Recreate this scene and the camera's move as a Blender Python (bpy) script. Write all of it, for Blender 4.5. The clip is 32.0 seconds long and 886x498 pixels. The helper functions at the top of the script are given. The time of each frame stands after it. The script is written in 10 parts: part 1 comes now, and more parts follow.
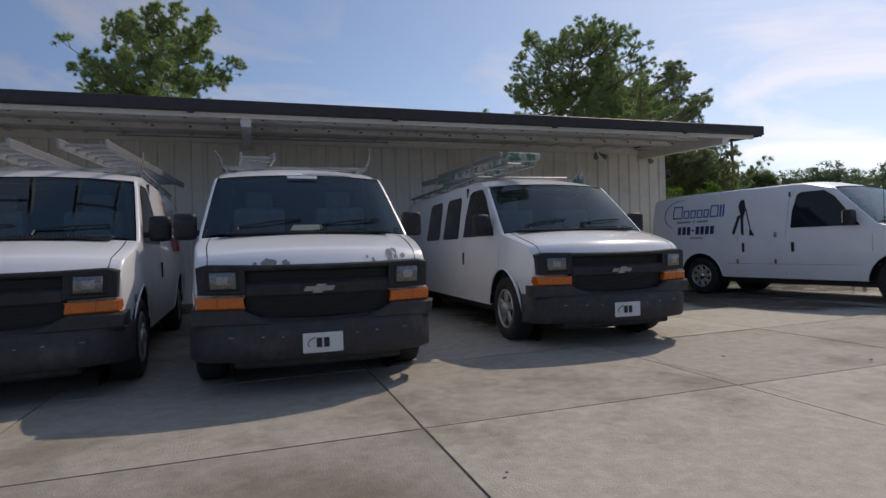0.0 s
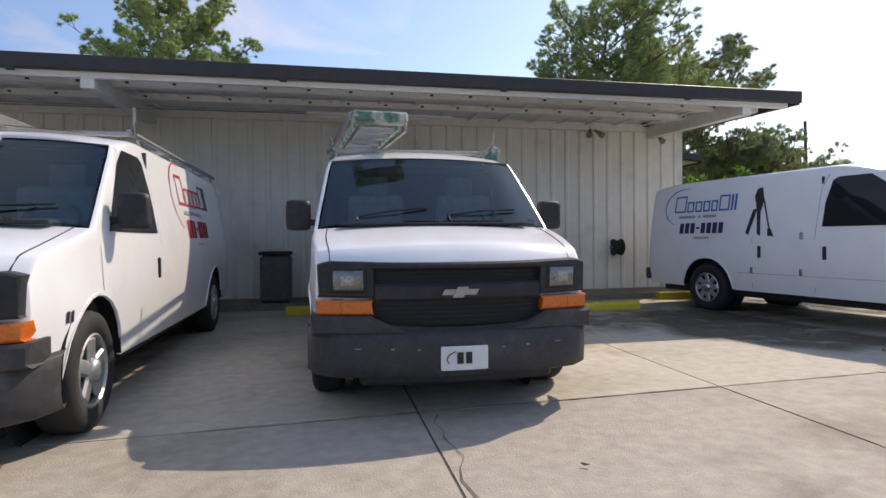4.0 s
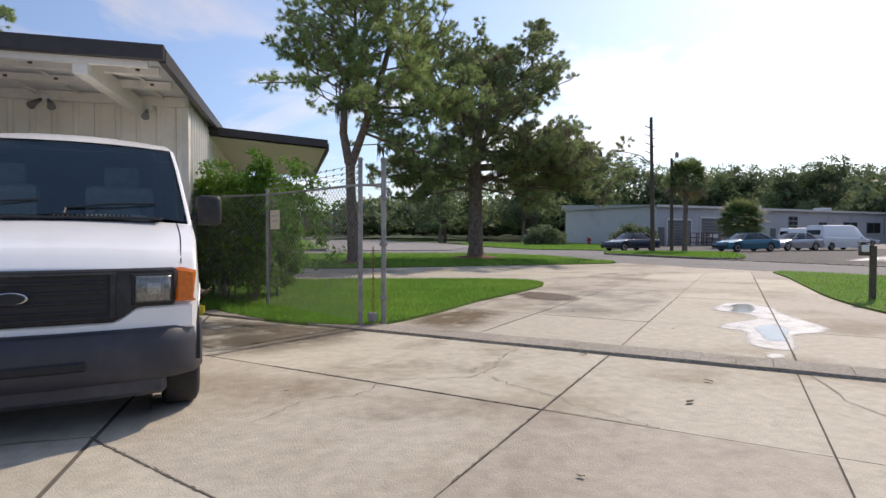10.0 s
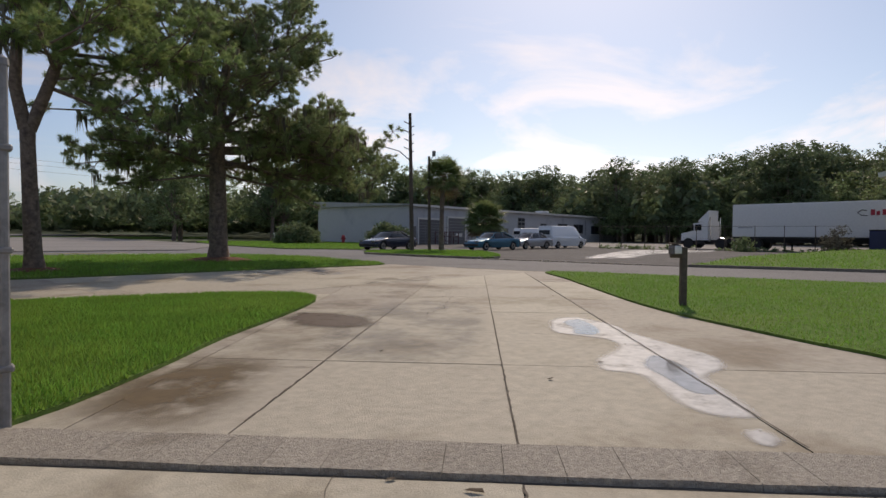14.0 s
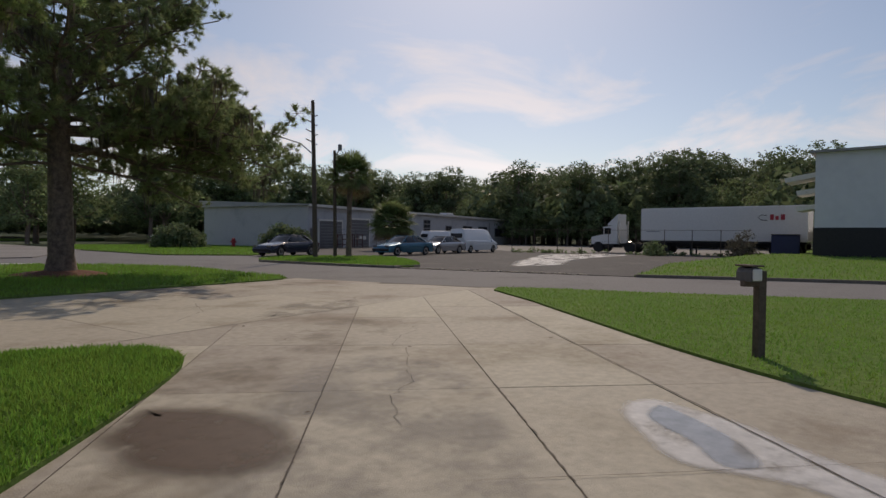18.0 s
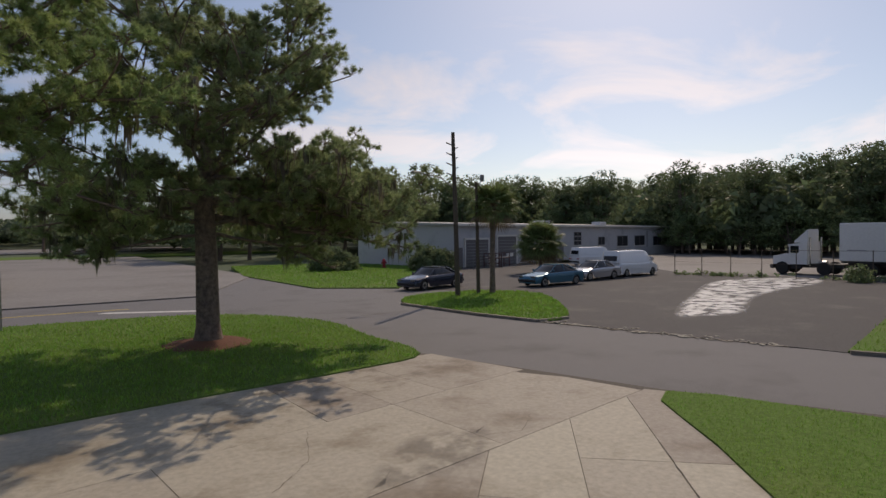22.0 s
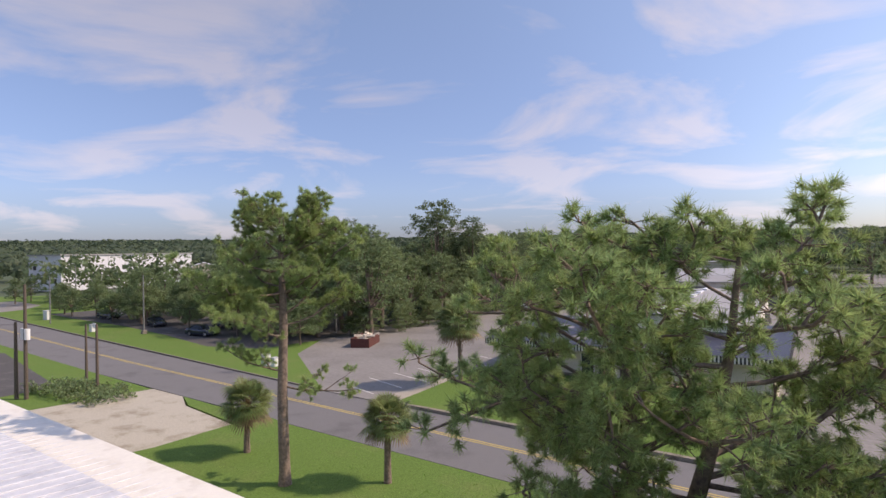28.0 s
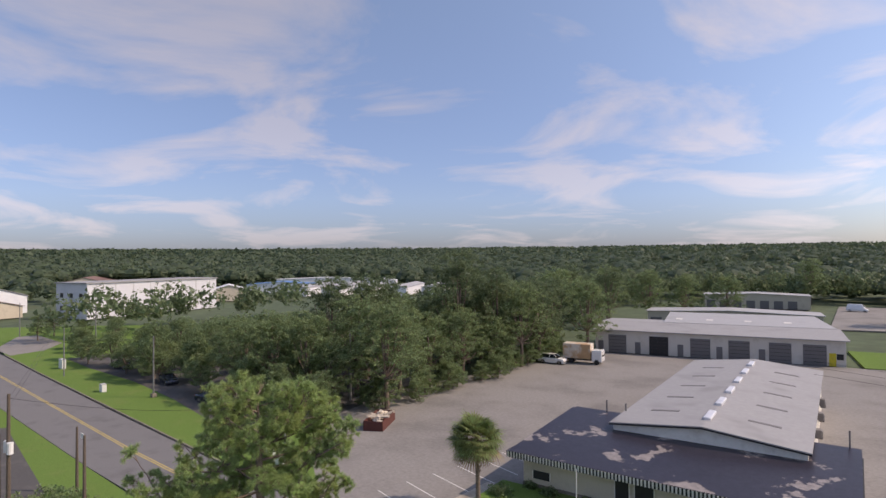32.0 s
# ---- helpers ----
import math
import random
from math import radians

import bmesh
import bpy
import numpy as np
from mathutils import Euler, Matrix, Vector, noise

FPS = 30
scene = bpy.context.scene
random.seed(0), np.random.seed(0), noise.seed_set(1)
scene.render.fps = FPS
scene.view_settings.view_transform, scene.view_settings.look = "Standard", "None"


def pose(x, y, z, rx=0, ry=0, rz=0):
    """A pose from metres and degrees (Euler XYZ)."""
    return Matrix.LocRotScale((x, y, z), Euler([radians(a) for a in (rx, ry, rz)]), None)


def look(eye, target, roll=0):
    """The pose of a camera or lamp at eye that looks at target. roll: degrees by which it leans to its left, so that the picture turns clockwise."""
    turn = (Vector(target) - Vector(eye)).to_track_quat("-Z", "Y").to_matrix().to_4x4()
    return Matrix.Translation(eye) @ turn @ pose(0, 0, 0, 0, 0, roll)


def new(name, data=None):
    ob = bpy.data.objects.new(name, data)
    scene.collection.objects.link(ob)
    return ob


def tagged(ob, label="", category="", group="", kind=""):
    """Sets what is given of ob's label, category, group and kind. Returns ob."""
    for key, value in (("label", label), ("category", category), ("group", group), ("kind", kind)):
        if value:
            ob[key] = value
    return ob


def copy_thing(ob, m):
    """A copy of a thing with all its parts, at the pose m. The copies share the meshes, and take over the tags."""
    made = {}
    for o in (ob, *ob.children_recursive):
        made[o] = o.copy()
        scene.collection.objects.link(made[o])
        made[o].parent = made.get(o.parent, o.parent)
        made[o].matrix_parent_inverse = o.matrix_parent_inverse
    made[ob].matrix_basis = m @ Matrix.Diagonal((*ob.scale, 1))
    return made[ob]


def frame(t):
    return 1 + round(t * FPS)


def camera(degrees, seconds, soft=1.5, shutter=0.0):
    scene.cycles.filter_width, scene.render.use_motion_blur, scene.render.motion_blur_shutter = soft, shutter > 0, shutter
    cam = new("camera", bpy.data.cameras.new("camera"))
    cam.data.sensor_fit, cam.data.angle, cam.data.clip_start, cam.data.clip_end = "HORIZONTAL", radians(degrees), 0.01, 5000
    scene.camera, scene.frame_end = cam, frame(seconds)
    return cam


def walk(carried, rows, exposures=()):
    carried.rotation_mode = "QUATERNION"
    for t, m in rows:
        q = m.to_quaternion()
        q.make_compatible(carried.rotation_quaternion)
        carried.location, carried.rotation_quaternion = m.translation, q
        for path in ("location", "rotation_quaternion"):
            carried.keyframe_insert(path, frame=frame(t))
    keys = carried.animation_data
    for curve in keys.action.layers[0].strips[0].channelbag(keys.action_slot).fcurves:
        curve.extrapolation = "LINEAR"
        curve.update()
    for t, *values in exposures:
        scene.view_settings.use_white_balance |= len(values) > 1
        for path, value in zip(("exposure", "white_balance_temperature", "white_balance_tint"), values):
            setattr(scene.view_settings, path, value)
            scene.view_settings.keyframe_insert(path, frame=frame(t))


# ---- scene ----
cam = camera(75.1, 32.0)
PATH = [
    (0, (-2.117, -1.228, 1.098), (-1.497, 0.673, 1.09), -1.6),
    (0.5, (-1.965, -1.049, 1.108), (-1.483, 0.892, 1.098), -1.5),
    (1, (-1.857, -0.712, 1.096), (-1.385, 1.232, 1.089), -1.4),
    (1.5, (-1.749, -0.404, 1.116), (-1.281, 1.54, 1.098), -1.2),
    (2, (-1.604, -0.119, 1.123), (-1.143, 1.827, 1.104), -1.0),
    (2.5, (-1.419, 0.213, 1.139), (-0.963, 2.161, 1.114), -0.9),
    (4.5, (1.622, 0.377, 1.143), (2.006, 2.34, 1.109), -0.4),
    (5, (2.564, 0.341, 1.16), (2.925, 2.307, 1.126), -0.4),
    (5.5, (3.743, 0.345, 1.181), (4.072, 2.317, 1.143), -0.6),
    (6, (4.884, 0.321, 1.16), (5.181, 2.299, 1.126), -0.7),
    (6.5, (6.123, 0.42, 1.16), (6.312, 2.411, 1.125), -0.9),
    (7, (7.28, 0.531, 1.17), (7.238, 2.53, 1.133), -1.1),
    (7.5, (8.571, 0.581, 1.187), (8.39, 2.572, 1.149), -1.0),
    (8, (9.331, 0.669, 1.178), (9.1, 2.655, 1.141), -1.0),
    (8.5, (9.579, 0.719, 1.169), (9.424, 2.713, 1.13), -0.9),
    (9, (9.649, 0.72, 1.181), (9.699, 2.719, 1.137), -0.4),
    (9.5, (9.674, 0.704, 1.198), (10.103, 2.657, 1.15), 0.0),
    (10, (9.677, 0.695, 1.194), (10.205, 2.623, 1.145), 0.1),
    (10.5, (9.743, 0.755, 1.17), (10.284, 2.68, 1.122), 0.0),
    (11, (9.812, 0.925, 1.166), (10.364, 2.847, 1.116), 0.1),
    (11.5, (9.916, 1.239, 1.174), (10.476, 3.159, 1.122), 0.1),
    (12, (10.035, 1.686, 1.188), (10.599, 3.604, 1.132), 0.1),
    (12.5, (10.097, 2.308, 1.181), (10.789, 4.184, 1.127), 0.1),
    (13, (10.276, 2.781, 1.171), (11.222, 4.542, 1.118), 0.5),
    (13.5, (10.493, 3.377, 1.185), (11.701, 4.97, 1.133), 0.6),
    (14, (10.731, 3.922, 1.186), (12.014, 5.455, 1.135), 0.5),
    (14.5, (11.03, 4.544, 1.184), (12.488, 5.912, 1.135), 0.7),
    (15, (11.332, 5.079, 1.194), (12.847, 6.383, 1.143), 0.8),
    (15.5, (11.61, 5.604, 1.187), (13.236, 6.767, 1.141), 0.9),
    (17.5, (12.547, 7.076, 1.294), (14.177, 8.234, 1.253), 0.8),
    (18, (12.702, 7.285, 1.353), (14.235, 8.568, 1.31), 0.6),
    (18.5, (12.845, 7.475, 1.48), (14.336, 8.807, 1.433), 0.6),
    (19, (12.977, 7.613, 1.678), (14.451, 8.965, 1.63), 0.5),
    (19.5, (13.19, 7.833, 1.976), (14.649, 9.2, 1.926), 0.3),
    (20, (13.399, 8.05, 2.208), (14.853, 9.423, 2.158), 0.3),
    (20.5, (13.627, 8.211, 2.554), (15.074, 9.591, 2.5), 0.3),
    (21, (13.908, 8.374, 2.894), (15.349, 9.761, 2.839), 0.1),
    (21.5, (14.147, 8.503, 3.262), (15.512, 9.963, 3.205), -0.2),
    (22, (14.413, 8.672, 3.4), (15.566, 10.305, 3.353), -0.6),
    (22.5, (14.933, 8.758, 3.909), (15.869, 10.524, 3.852), -0.7),
    (23, (15.137, 9.087, 4.388), (15.955, 10.911, 4.337), -1.1),
    (23.5, (15.481, 9.451, 5.329), (16.118, 11.345, 5.262), -1.7),
    (24, (15.73, 9.73, 5.783), (16.112, 11.692, 5.734), -1.8),
    (24.5, (15.869, 10.081, 6.456), (15.921, 12.08, 6.42), -1.8),
    (25, (15.949, 10.505, 7.064), (15.686, 12.488, 7.037), -1.9),
    (25.5, (15.974, 11.103, 7.73), (15.408, 13.021, 7.712), -1.8),
    (26, (15.928, 11.782, 8.207), (15.156, 13.627, 8.199), -1.5),
    (26.5, (15.976, 12.192, 8.734), (15.046, 13.962, 8.727), -1.6),
    (28.5, (15.15, 14.436, 11.42), (13.933, 16.023, 11.429), -0.7),
    (29, (15.215, 14.846, 12.219), (13.986, 16.424, 12.233), -0.6),
    (29.5, (14.542, 15.262, 13.129), (13.31, 16.838, 13.143), -0.4),
    (30, (14.398, 15.74, 14.057), (13.156, 17.308, 14.071), -0.4),
    (30.5, (14.159, 16.23, 14.972), (12.914, 17.795, 14.988), -0.4),
    (31, (13.855, 16.728, 15.954), (12.605, 18.289, 15.973), -0.5),
    (31.5, (13.567, 17.314, 16.897), (12.312, 18.871, 16.921), -0.5),
    (32, (13.35, 17.895, 17.807), (12.089, 19.447, 17.837), -0.5),
]
EXPOSURES = [(0, -0.36, 6750, 13), (1, -0.08, 6800, 13), (2, 0.28, 6950, 14), (2.5, 0.38, 7000, 14), (4.5, 0.63, 7050, 14), (6, 0.54, 7000, 14), (8, 0.56, 7050, 14), (9, 0.58, 7000, 14), (11, 0.20, 7150, 14), (13, -0.06, 7450, 15), (15, -0.42, 7500, 14), (17.5, -0.60, 7550, 14), (19, -0.54, 7600, 15), (20, -0.50, 7600, 15), (22, -0.44, 7600, 16), (24, -0.03, 7050, 19), (26, 0.63, 7250, 21), (27.5, 0.55, 7250, 21), (29, 0.42, 7350, 21), (32, 0.38, 7400, 20)]
walk(cam, [(t, look(eye, target, roll)) for t, eye, target, roll in PATH], EXPOSURES)

# ---------------------------------------------------------------- light
SUN_TO = Vector((0.80, 0.58, 0.90)).normalized()
world = bpy.data.worlds.new("sky")
scene.world = world
world.use_nodes = True
wt = world.node_tree
wt.nodes.clear()
w_out = wt.nodes.new("ShaderNodeOutputWorld")
w_bg = wt.nodes.new("ShaderNodeBackground")
w_sky = wt.nodes.new("ShaderNodeTexSky")
w_sky.sky_type = "NISHITA"
w_sky.sun_disc = False
w_sky.sun_elevation = math.asin(SUN_TO.z)
w_sky.sun_rotation = math.atan2(SUN_TO.x, SUN_TO.y)
w_sky.altitude = 200
w_sky.air_density = 0.95
w_sky.dust_density = 0.8
w_sky.ozone_density = 2.5
w_bg.inputs["Strength"].default_value = 0.15
# thin broken clouds: stretched noise on the view direction, flattened towards the horizon
w_tc = wt.nodes.new("ShaderNodeTexCoord")
w_sep = wt.nodes.new("ShaderNodeSeparateXYZ")
wt.links.new(w_tc.outputs["Generated"], w_sep.inputs[0])
w_h = wt.nodes.new("ShaderNodeMath"); w_h.operation = "MAXIMUM"; w_h.inputs[1].default_value = 0.02
wt.links.new(w_sep.outputs["Z"], w_h.inputs[0])
w_h2 = wt.nodes.new("ShaderNodeMath"); w_h2.operation = "ADD"; w_h2.inputs[1].default_value = 0.16
wt.links.new(w_h.outputs[0], w_h2.inputs[0])
w_dx = wt.nodes.new("ShaderNodeMath"); w_dx.operation = "DIVIDE"
w_dy = wt.nodes.new("ShaderNodeMath"); w_dy.operation = "DIVIDE"
wt.links.new(w_sep.outputs["X"], w_dx.inputs[0]); wt.links.new(w_h2.outputs[0], w_dx.inputs[1])
wt.links.new(w_sep.outputs["Y"], w_dy.inputs[0]); wt.links.new(w_h2.outputs[0], w_dy.inputs[1])
w_comb = wt.nodes.new("ShaderNodeCombineXYZ")
wt.links.new(w_dx.outputs[0], w_comb.inputs[0]); wt.links.new(w_dy.outputs[0], w_comb.inputs[1])
w_noise = wt.nodes.new("ShaderNodeTexNoise")
w_noise.inputs["Scale"].default_value = 1.1
w_noise.inputs["Detail"].default_value = 8.0
w_noise.inputs["Roughness"].default_value = 0.56
w_noise.inputs["Distortion"].default_value = 0.6
wt.links.new(w_comb.outputs[0], w_noise.inputs["Vector"])
w_ramp = wt.nodes.new("ShaderNodeValToRGB")
w_ramp.color_ramp.elements[0].position = 0.485
w_ramp.color_ramp.elements[0].color = (0, 0, 0, 1)
w_ramp.color_ramp.elements[1].position = 0.615
w_ramp.color_ramp.elements[1].color = (1, 1, 1, 1)
wt.links.new(w_noise.outputs["Fac"], w_ramp.inputs[0])
w_fac = wt.nodes.new("ShaderNodeMath"); w_fac.operation = "MULTIPLY"; w_fac.inputs[1].default_value = 0.70
wt.links.new(w_ramp.outputs[0], w_fac.inputs[0])
w_cloud = wt.nodes.new("ShaderNodeMix"); w_cloud.data_type = "RGBA"; w_cloud.blend_type = "MIX"
w_white = wt.nodes.new("ShaderNodeMix"); w_white.data_type = "RGBA"; w_white.blend_type = "MULTIPLY"
w_white.inputs[0].default_value = 1.0
w_lift = wt.nodes.new("ShaderNodeRGBToBW")
wt.links.new(w_sky.outputs[0], w_lift.inputs[0])
w_gain = wt.nodes.new("ShaderNodeMath"); w_gain.operation = "MULTIPLY_ADD"; w_gain.inputs[1].default_value = 1.15; w_gain.inputs[2].default_value = 1.0
wt.links.new(w_lift.outputs[0], w_gain.inputs[0])
wt.links.new(w_gain.outputs[0], w_white.inputs[6])
w_white.inputs[7].default_value = (0.97, 0.96, 1.06, 1)
w_veil = wt.nodes.new("ShaderNodeMapRange")
w_veil.inputs["To Min"].default_value, w_veil.inputs["To Max"].default_value = 1.0, 0.72
w_thin = wt.nodes.new("ShaderNodeMath"); w_thin.operation = "MULTIPLY"
wt.links.new(w_fac.outputs[0], w_thin.inputs[0])
wt.links.new(w_veil.outputs[0], w_thin.inputs[1])
wt.links.new(w_thin.outputs[0], w_cloud.inputs[0])
wt.links.new(w_sky.outputs[0], w_cloud.inputs[6])
wt.links.new(w_white.outputs[2], w_cloud.inputs[7])
# humid air: away from the sun the lower sky stays a soft lavender blue
w_sun = wt.nodes.new("ShaderNodeVectorMath"); w_sun.operation = "DOT_PRODUCT"
w_sun.inputs[1].default_value = tuple(SUN_TO)
wt.links.new(w_tc.outputs["Generated"], w_sun.inputs[0])
w_away = wt.nodes.new("ShaderNodeMapRange"); w_away.interpolation_type = "SMOOTHSTEP"
w_away.inputs["From Min"].default_value, w_away.inputs["From Max"].default_value = 0.96, 0.22
wt.links.new(w_sun.outputs["Value"], w_away.inputs["Value"])
wt.links.new(w_away.outputs[0], w_veil.inputs["Value"])
w_low = wt.nodes.new("ShaderNodeValToRGB")
w_low.color_ramp.elements[0].position = 0.0
w_low.color_ramp.elements[0].color = (0.30, 0.35, 0.53, 1)
w_low.color_ramp.elements[1].position = 0.45
w_low.color_ramp.elements[1].color = (0.92, 0.90, 0.90, 1)
w_zen = w_low.color_ramp.elements.new(0.75)
w_zen.color = (1.35, 1.30, 1.26, 1)
w_mid = w_low.color_ramp.elements.new(0.10)
w_mid.color = (0.53, 0.57, 0.72, 1)
wt.links.new(w_sep.outputs["Z"], w_low.inputs[0])
w_tint = wt.nodes.new("ShaderNodeMix"); w_tint.data_type = "RGBA"; w_tint.blend_type = "MULTIPLY"
wt.links.new(w_away.outputs[0], w_tint.inputs[0])
wt.links.new(w_sky.outputs[0], w_tint.inputs[6])
wt.links.new(w_low.outputs[0], w_tint.inputs[7])
wt.links.new(w_tint.outputs[2], w_cloud.inputs[6])
wt.links.new(w_tint.outputs[2], w_lift.inputs[0])
# high haze in front of the sun takes the edge off its glare
w_near = wt.nodes.new("ShaderNodeMapRange"); w_near.interpolation_type = "SMOOTHSTEP"
w_near.inputs["From Min"].default_value, w_near.inputs["From Max"].default_value = 0.35, 0.92
w_near.inputs["To Min"].default_value, w_near.inputs["To Max"].default_value = 1.0, 0.93
wt.links.new(w_sun.outputs["Value"], w_near.inputs["Value"])
w_dim = wt.nodes.new("ShaderNodeVectorMath"); w_dim.operation = "SCALE"
wt.links.new(w_cloud.outputs[2], w_dim.inputs[0])
wt.links.new(w_near.outputs[0], w_dim.inputs["Scale"])
wt.links.new(w_dim.outputs[0], w_bg.inputs["Color"])
wt.links.new(w_bg.outputs[0], w_out.inputs["Surface"])

sun = new("sun", bpy.data.lights.new("sun", "SUN"))
sun.data.energy = 2.65
sun.data.angle = radians(0.6)
sun.data.color = (1.0, 0.90, 0.77)
sun.matrix_world = look((0, 0, 60), Vector((0, 0, 60)) - SUN_TO)


# ---------------------------------------------------------------- materials
def mat(name, base, rough=0.7, metal=0.0, var=0.12, scale=6.0, bump=0.0, bump_scale=40.0, second=None, second_scale=0.6,
        second_at=(0.5, 0.75), spec=0.5, alpha=1.0, hue=0.0, coat=0.0, random_value=0.0, island=0.0):
    """A surface with grain (var, scale), broad stains (second, second_scale) and relief (bump)."""
    m = bpy.data.materials.new(name)
    m.use_nodes = True
    nt = m.node_tree
    p = nt.nodes["Principled BSDF"]
    p.inputs["Roughness"].default_value = rough
    p.inputs["Metallic"].default_value = metal
    p.inputs["Specular IOR Level"].default_value = spec
    p.inputs["Coat Weight"].default_value = coat
    p.inputs["Coat Roughness"].default_value = 0.08
    tc = nt.nodes.new("ShaderNodeTexCoord")
    geo = nt.nodes.new("ShaderNodeNewGeometry")
    n1 = nt.nodes.new("ShaderNodeTexNoise")
    n1.inputs["Scale"].default_value = scale
    n1.inputs["Detail"].default_value = 5
    n1.inputs["Roughness"].default_value = 0.65
    nt.links.new(geo.outputs["Position"], n1.inputs["Vector"])
    mr = nt.nodes.new("ShaderNodeMapRange")
    mr.inputs["From Min"].default_value, mr.inputs["From Max"].default_value = 0.3, 0.7
    mr.inputs["To Min"].default_value, mr.inputs["To Max"].default_value = 1 - var, 1 + var
    nt.links.new(n1.outputs["Fac"], mr.inputs["Value"])
    col = nt.nodes.new("ShaderNodeMix"); col.data_type = "RGBA"
    col.inputs[6].default_value = (*base, 1)
    col.inputs[7].default_value = (*(second or base), 1)
    n2 = nt.nodes.new("ShaderNodeTexNoise")
    n2.inputs["Scale"].default_value = second_scale
    n2.inputs["Detail"].default_value = 7
    n2.inputs["Roughness"].default_value = 0.6
    nt.links.new(geo.outputs["Position"], n2.inputs["Vector"])
    r2 = nt.nodes.new("ShaderNodeMapRange")
    r2.interpolation_type = "SMOOTHSTEP"
    r2.inputs["From Min"].default_value, r2.inputs["From Max"].default_value = second_at
    nt.links.new(n2.outputs["Fac"], r2.inputs["Value"])
    nt.links.new(r2.outputs[0], col.inputs[0])
    hsv = nt.nodes.new("ShaderNodeHueSaturation")
    nt.links.new(col.outputs[2], hsv.inputs["Color"])
    value = mr.outputs[0]
    for amount, node, socket in ((random_value, "ShaderNodeObjectInfo", "Random"), (island, "ShaderNodeNewGeometry", "Random Per Island")):
        if amount:
            oi = nt.nodes.new(node)
            r3 = nt.nodes.new("ShaderNodeMapRange")
            r3.inputs["To Min"].default_value, r3.inputs["To Max"].default_value = 1 - amount, 1 + amount
            nt.links.new(oi.outputs[socket], r3.inputs["Value"])
            mul = nt.nodes.new("ShaderNodeMath"); mul.operation = "MULTIPLY"
            nt.links.new(value, mul.inputs[0]); nt.links.new(r3.outputs[0], mul.inputs[1])
            value = mul.outputs[0]
            if hue:
                r4 = nt.nodes.new("ShaderNodeMapRange")
                r4.inputs["To Min"].default_value, r4.inputs["To Max"].default_value = 0.5 - hue, 0.5 + hue
                nt.links.new(oi.outputs[socket], r4.inputs["Value"])
                nt.links.new(r4.outputs[0], hsv.inputs["Hue"])
    nt.links.new(value, hsv.inputs["Value"])
    nt.links.new(hsv.outputs[0], p.inputs["Base Color"])
    if bump:
        n3 = nt.nodes.new("ShaderNodeTexNoise")
        n3.inputs["Scale"].default_value = bump_scale
        n3.inputs["Detail"].default_value = 4
        nt.links.new(geo.outputs["Position"], n3.inputs["Vector"])
        b = nt.nodes.new("ShaderNodeBump")
        b.inputs["Strength"].default_value = bump
        b.inputs["Distance"].default_value = 0.02
        nt.links.new(n3.outputs["Fac"], b.inputs["Height"])
        nt.links.new(b.outputs[0], p.inputs["Normal"])
    return m


def leafy(name, base, second, trans=0.35, island=0.35, hue=0.02):
    """Foliage: diffuse with some light let through, each leaf a little different."""
    m = mat(name, base, rough=0.55, var=0.15, scale=1.2, second=second, second_scale=0.5, second_at=(0.4, 0.65), spec=0.25, island=island, hue=hue)
    nt = m.node_tree
    p = nt.nodes["Principled BSDF"]
    tr = nt.nodes.new("ShaderNodeBsdfTranslucent")
    mix = nt.nodes.new("ShaderNodeMixShader")
    mix.inputs[0].default_value = trans
    source = p.inputs["Base Color"].links[0].from_socket
    nt.links.new(source, tr.inputs["Color"])
    nt.links.new(p.outputs[0], mix.inputs[1]); nt.links.new(tr.outputs[0], mix.inputs[2])
    nt.links.new(mix.outputs[0], nt.nodes["Material Output"].inputs["Surface"])
    return m


M = {}
M["concrete"] = mat("concrete", (0.42, 0.38, 0.31), 0.78, var=0.16, scale=9, bump=0.35, bump_scale=80, second=(0.235, 0.19, 0.135), second_scale=0.5, second_at=(0.47, 0.74), random_value=0.16, hue=0.012)
M["concrete_old"] = mat("concrete_old", (0.26, 0.225, 0.18), 0.88, var=0.4, scale=26, bump=0.8, bump_scale=90, second=(0.13, 0.11, 0.085), second_scale=1.6, random_value=0.15)
M["concrete_sill"] = mat("concrete_sill", (0.36, 0.325, 0.275), 0.9, var=0.3, scale=30, bump=0.8, bump_scale=90, second=(0.22, 0.19, 0.15), second_scale=1.3, second_at=(0.5, 0.72), random_value=0.06)
M["joint"] = mat("joint", (0.115, 0.10, 0.082), 0.95, var=0.3, scale=14)
M["asphalt"] = mat("asphalt", (0.17, 0.165, 0.165), 0.85, var=0.12, scale=30, bump=0.35, bump_scale=120, second=(0.12, 0.115, 0.115), second_scale=0.35)
M["asphalt_old"] = mat("asphalt_old", (0.085, 0.08, 0.078), 0.9, var=0.28, scale=12, bump=0.5, bump_scale=90, second=(0.135, 0.125, 0.115), second_scale=0.4)
M["lot"] = mat("lot", (0.245, 0.23, 0.215), 0.85, var=0.16, scale=3, second=(0.17, 0.158, 0.148), second_scale=0.10, second_at=(0.42, 0.72), bump=0.2)
M["soil"] = mat("soil", (0.10, 0.075, 0.05), 0.95, var=0.3, scale=20, bump=0.6, bump_scale=60)
M["mulch"] = mat("mulch", (0.17, 0.07, 0.04), 0.95, var=0.45, scale=30, bump=0.9, bump_scale=70)
M["grass_sheet"] = mat("grass_sheet", (0.125, 0.205, 0.05), 0.95, var=0.3, scale=14, spec=0.1, second=(0.16, 0.21, 0.065), second_scale=0.22, bump=0.7, bump_scale=60)
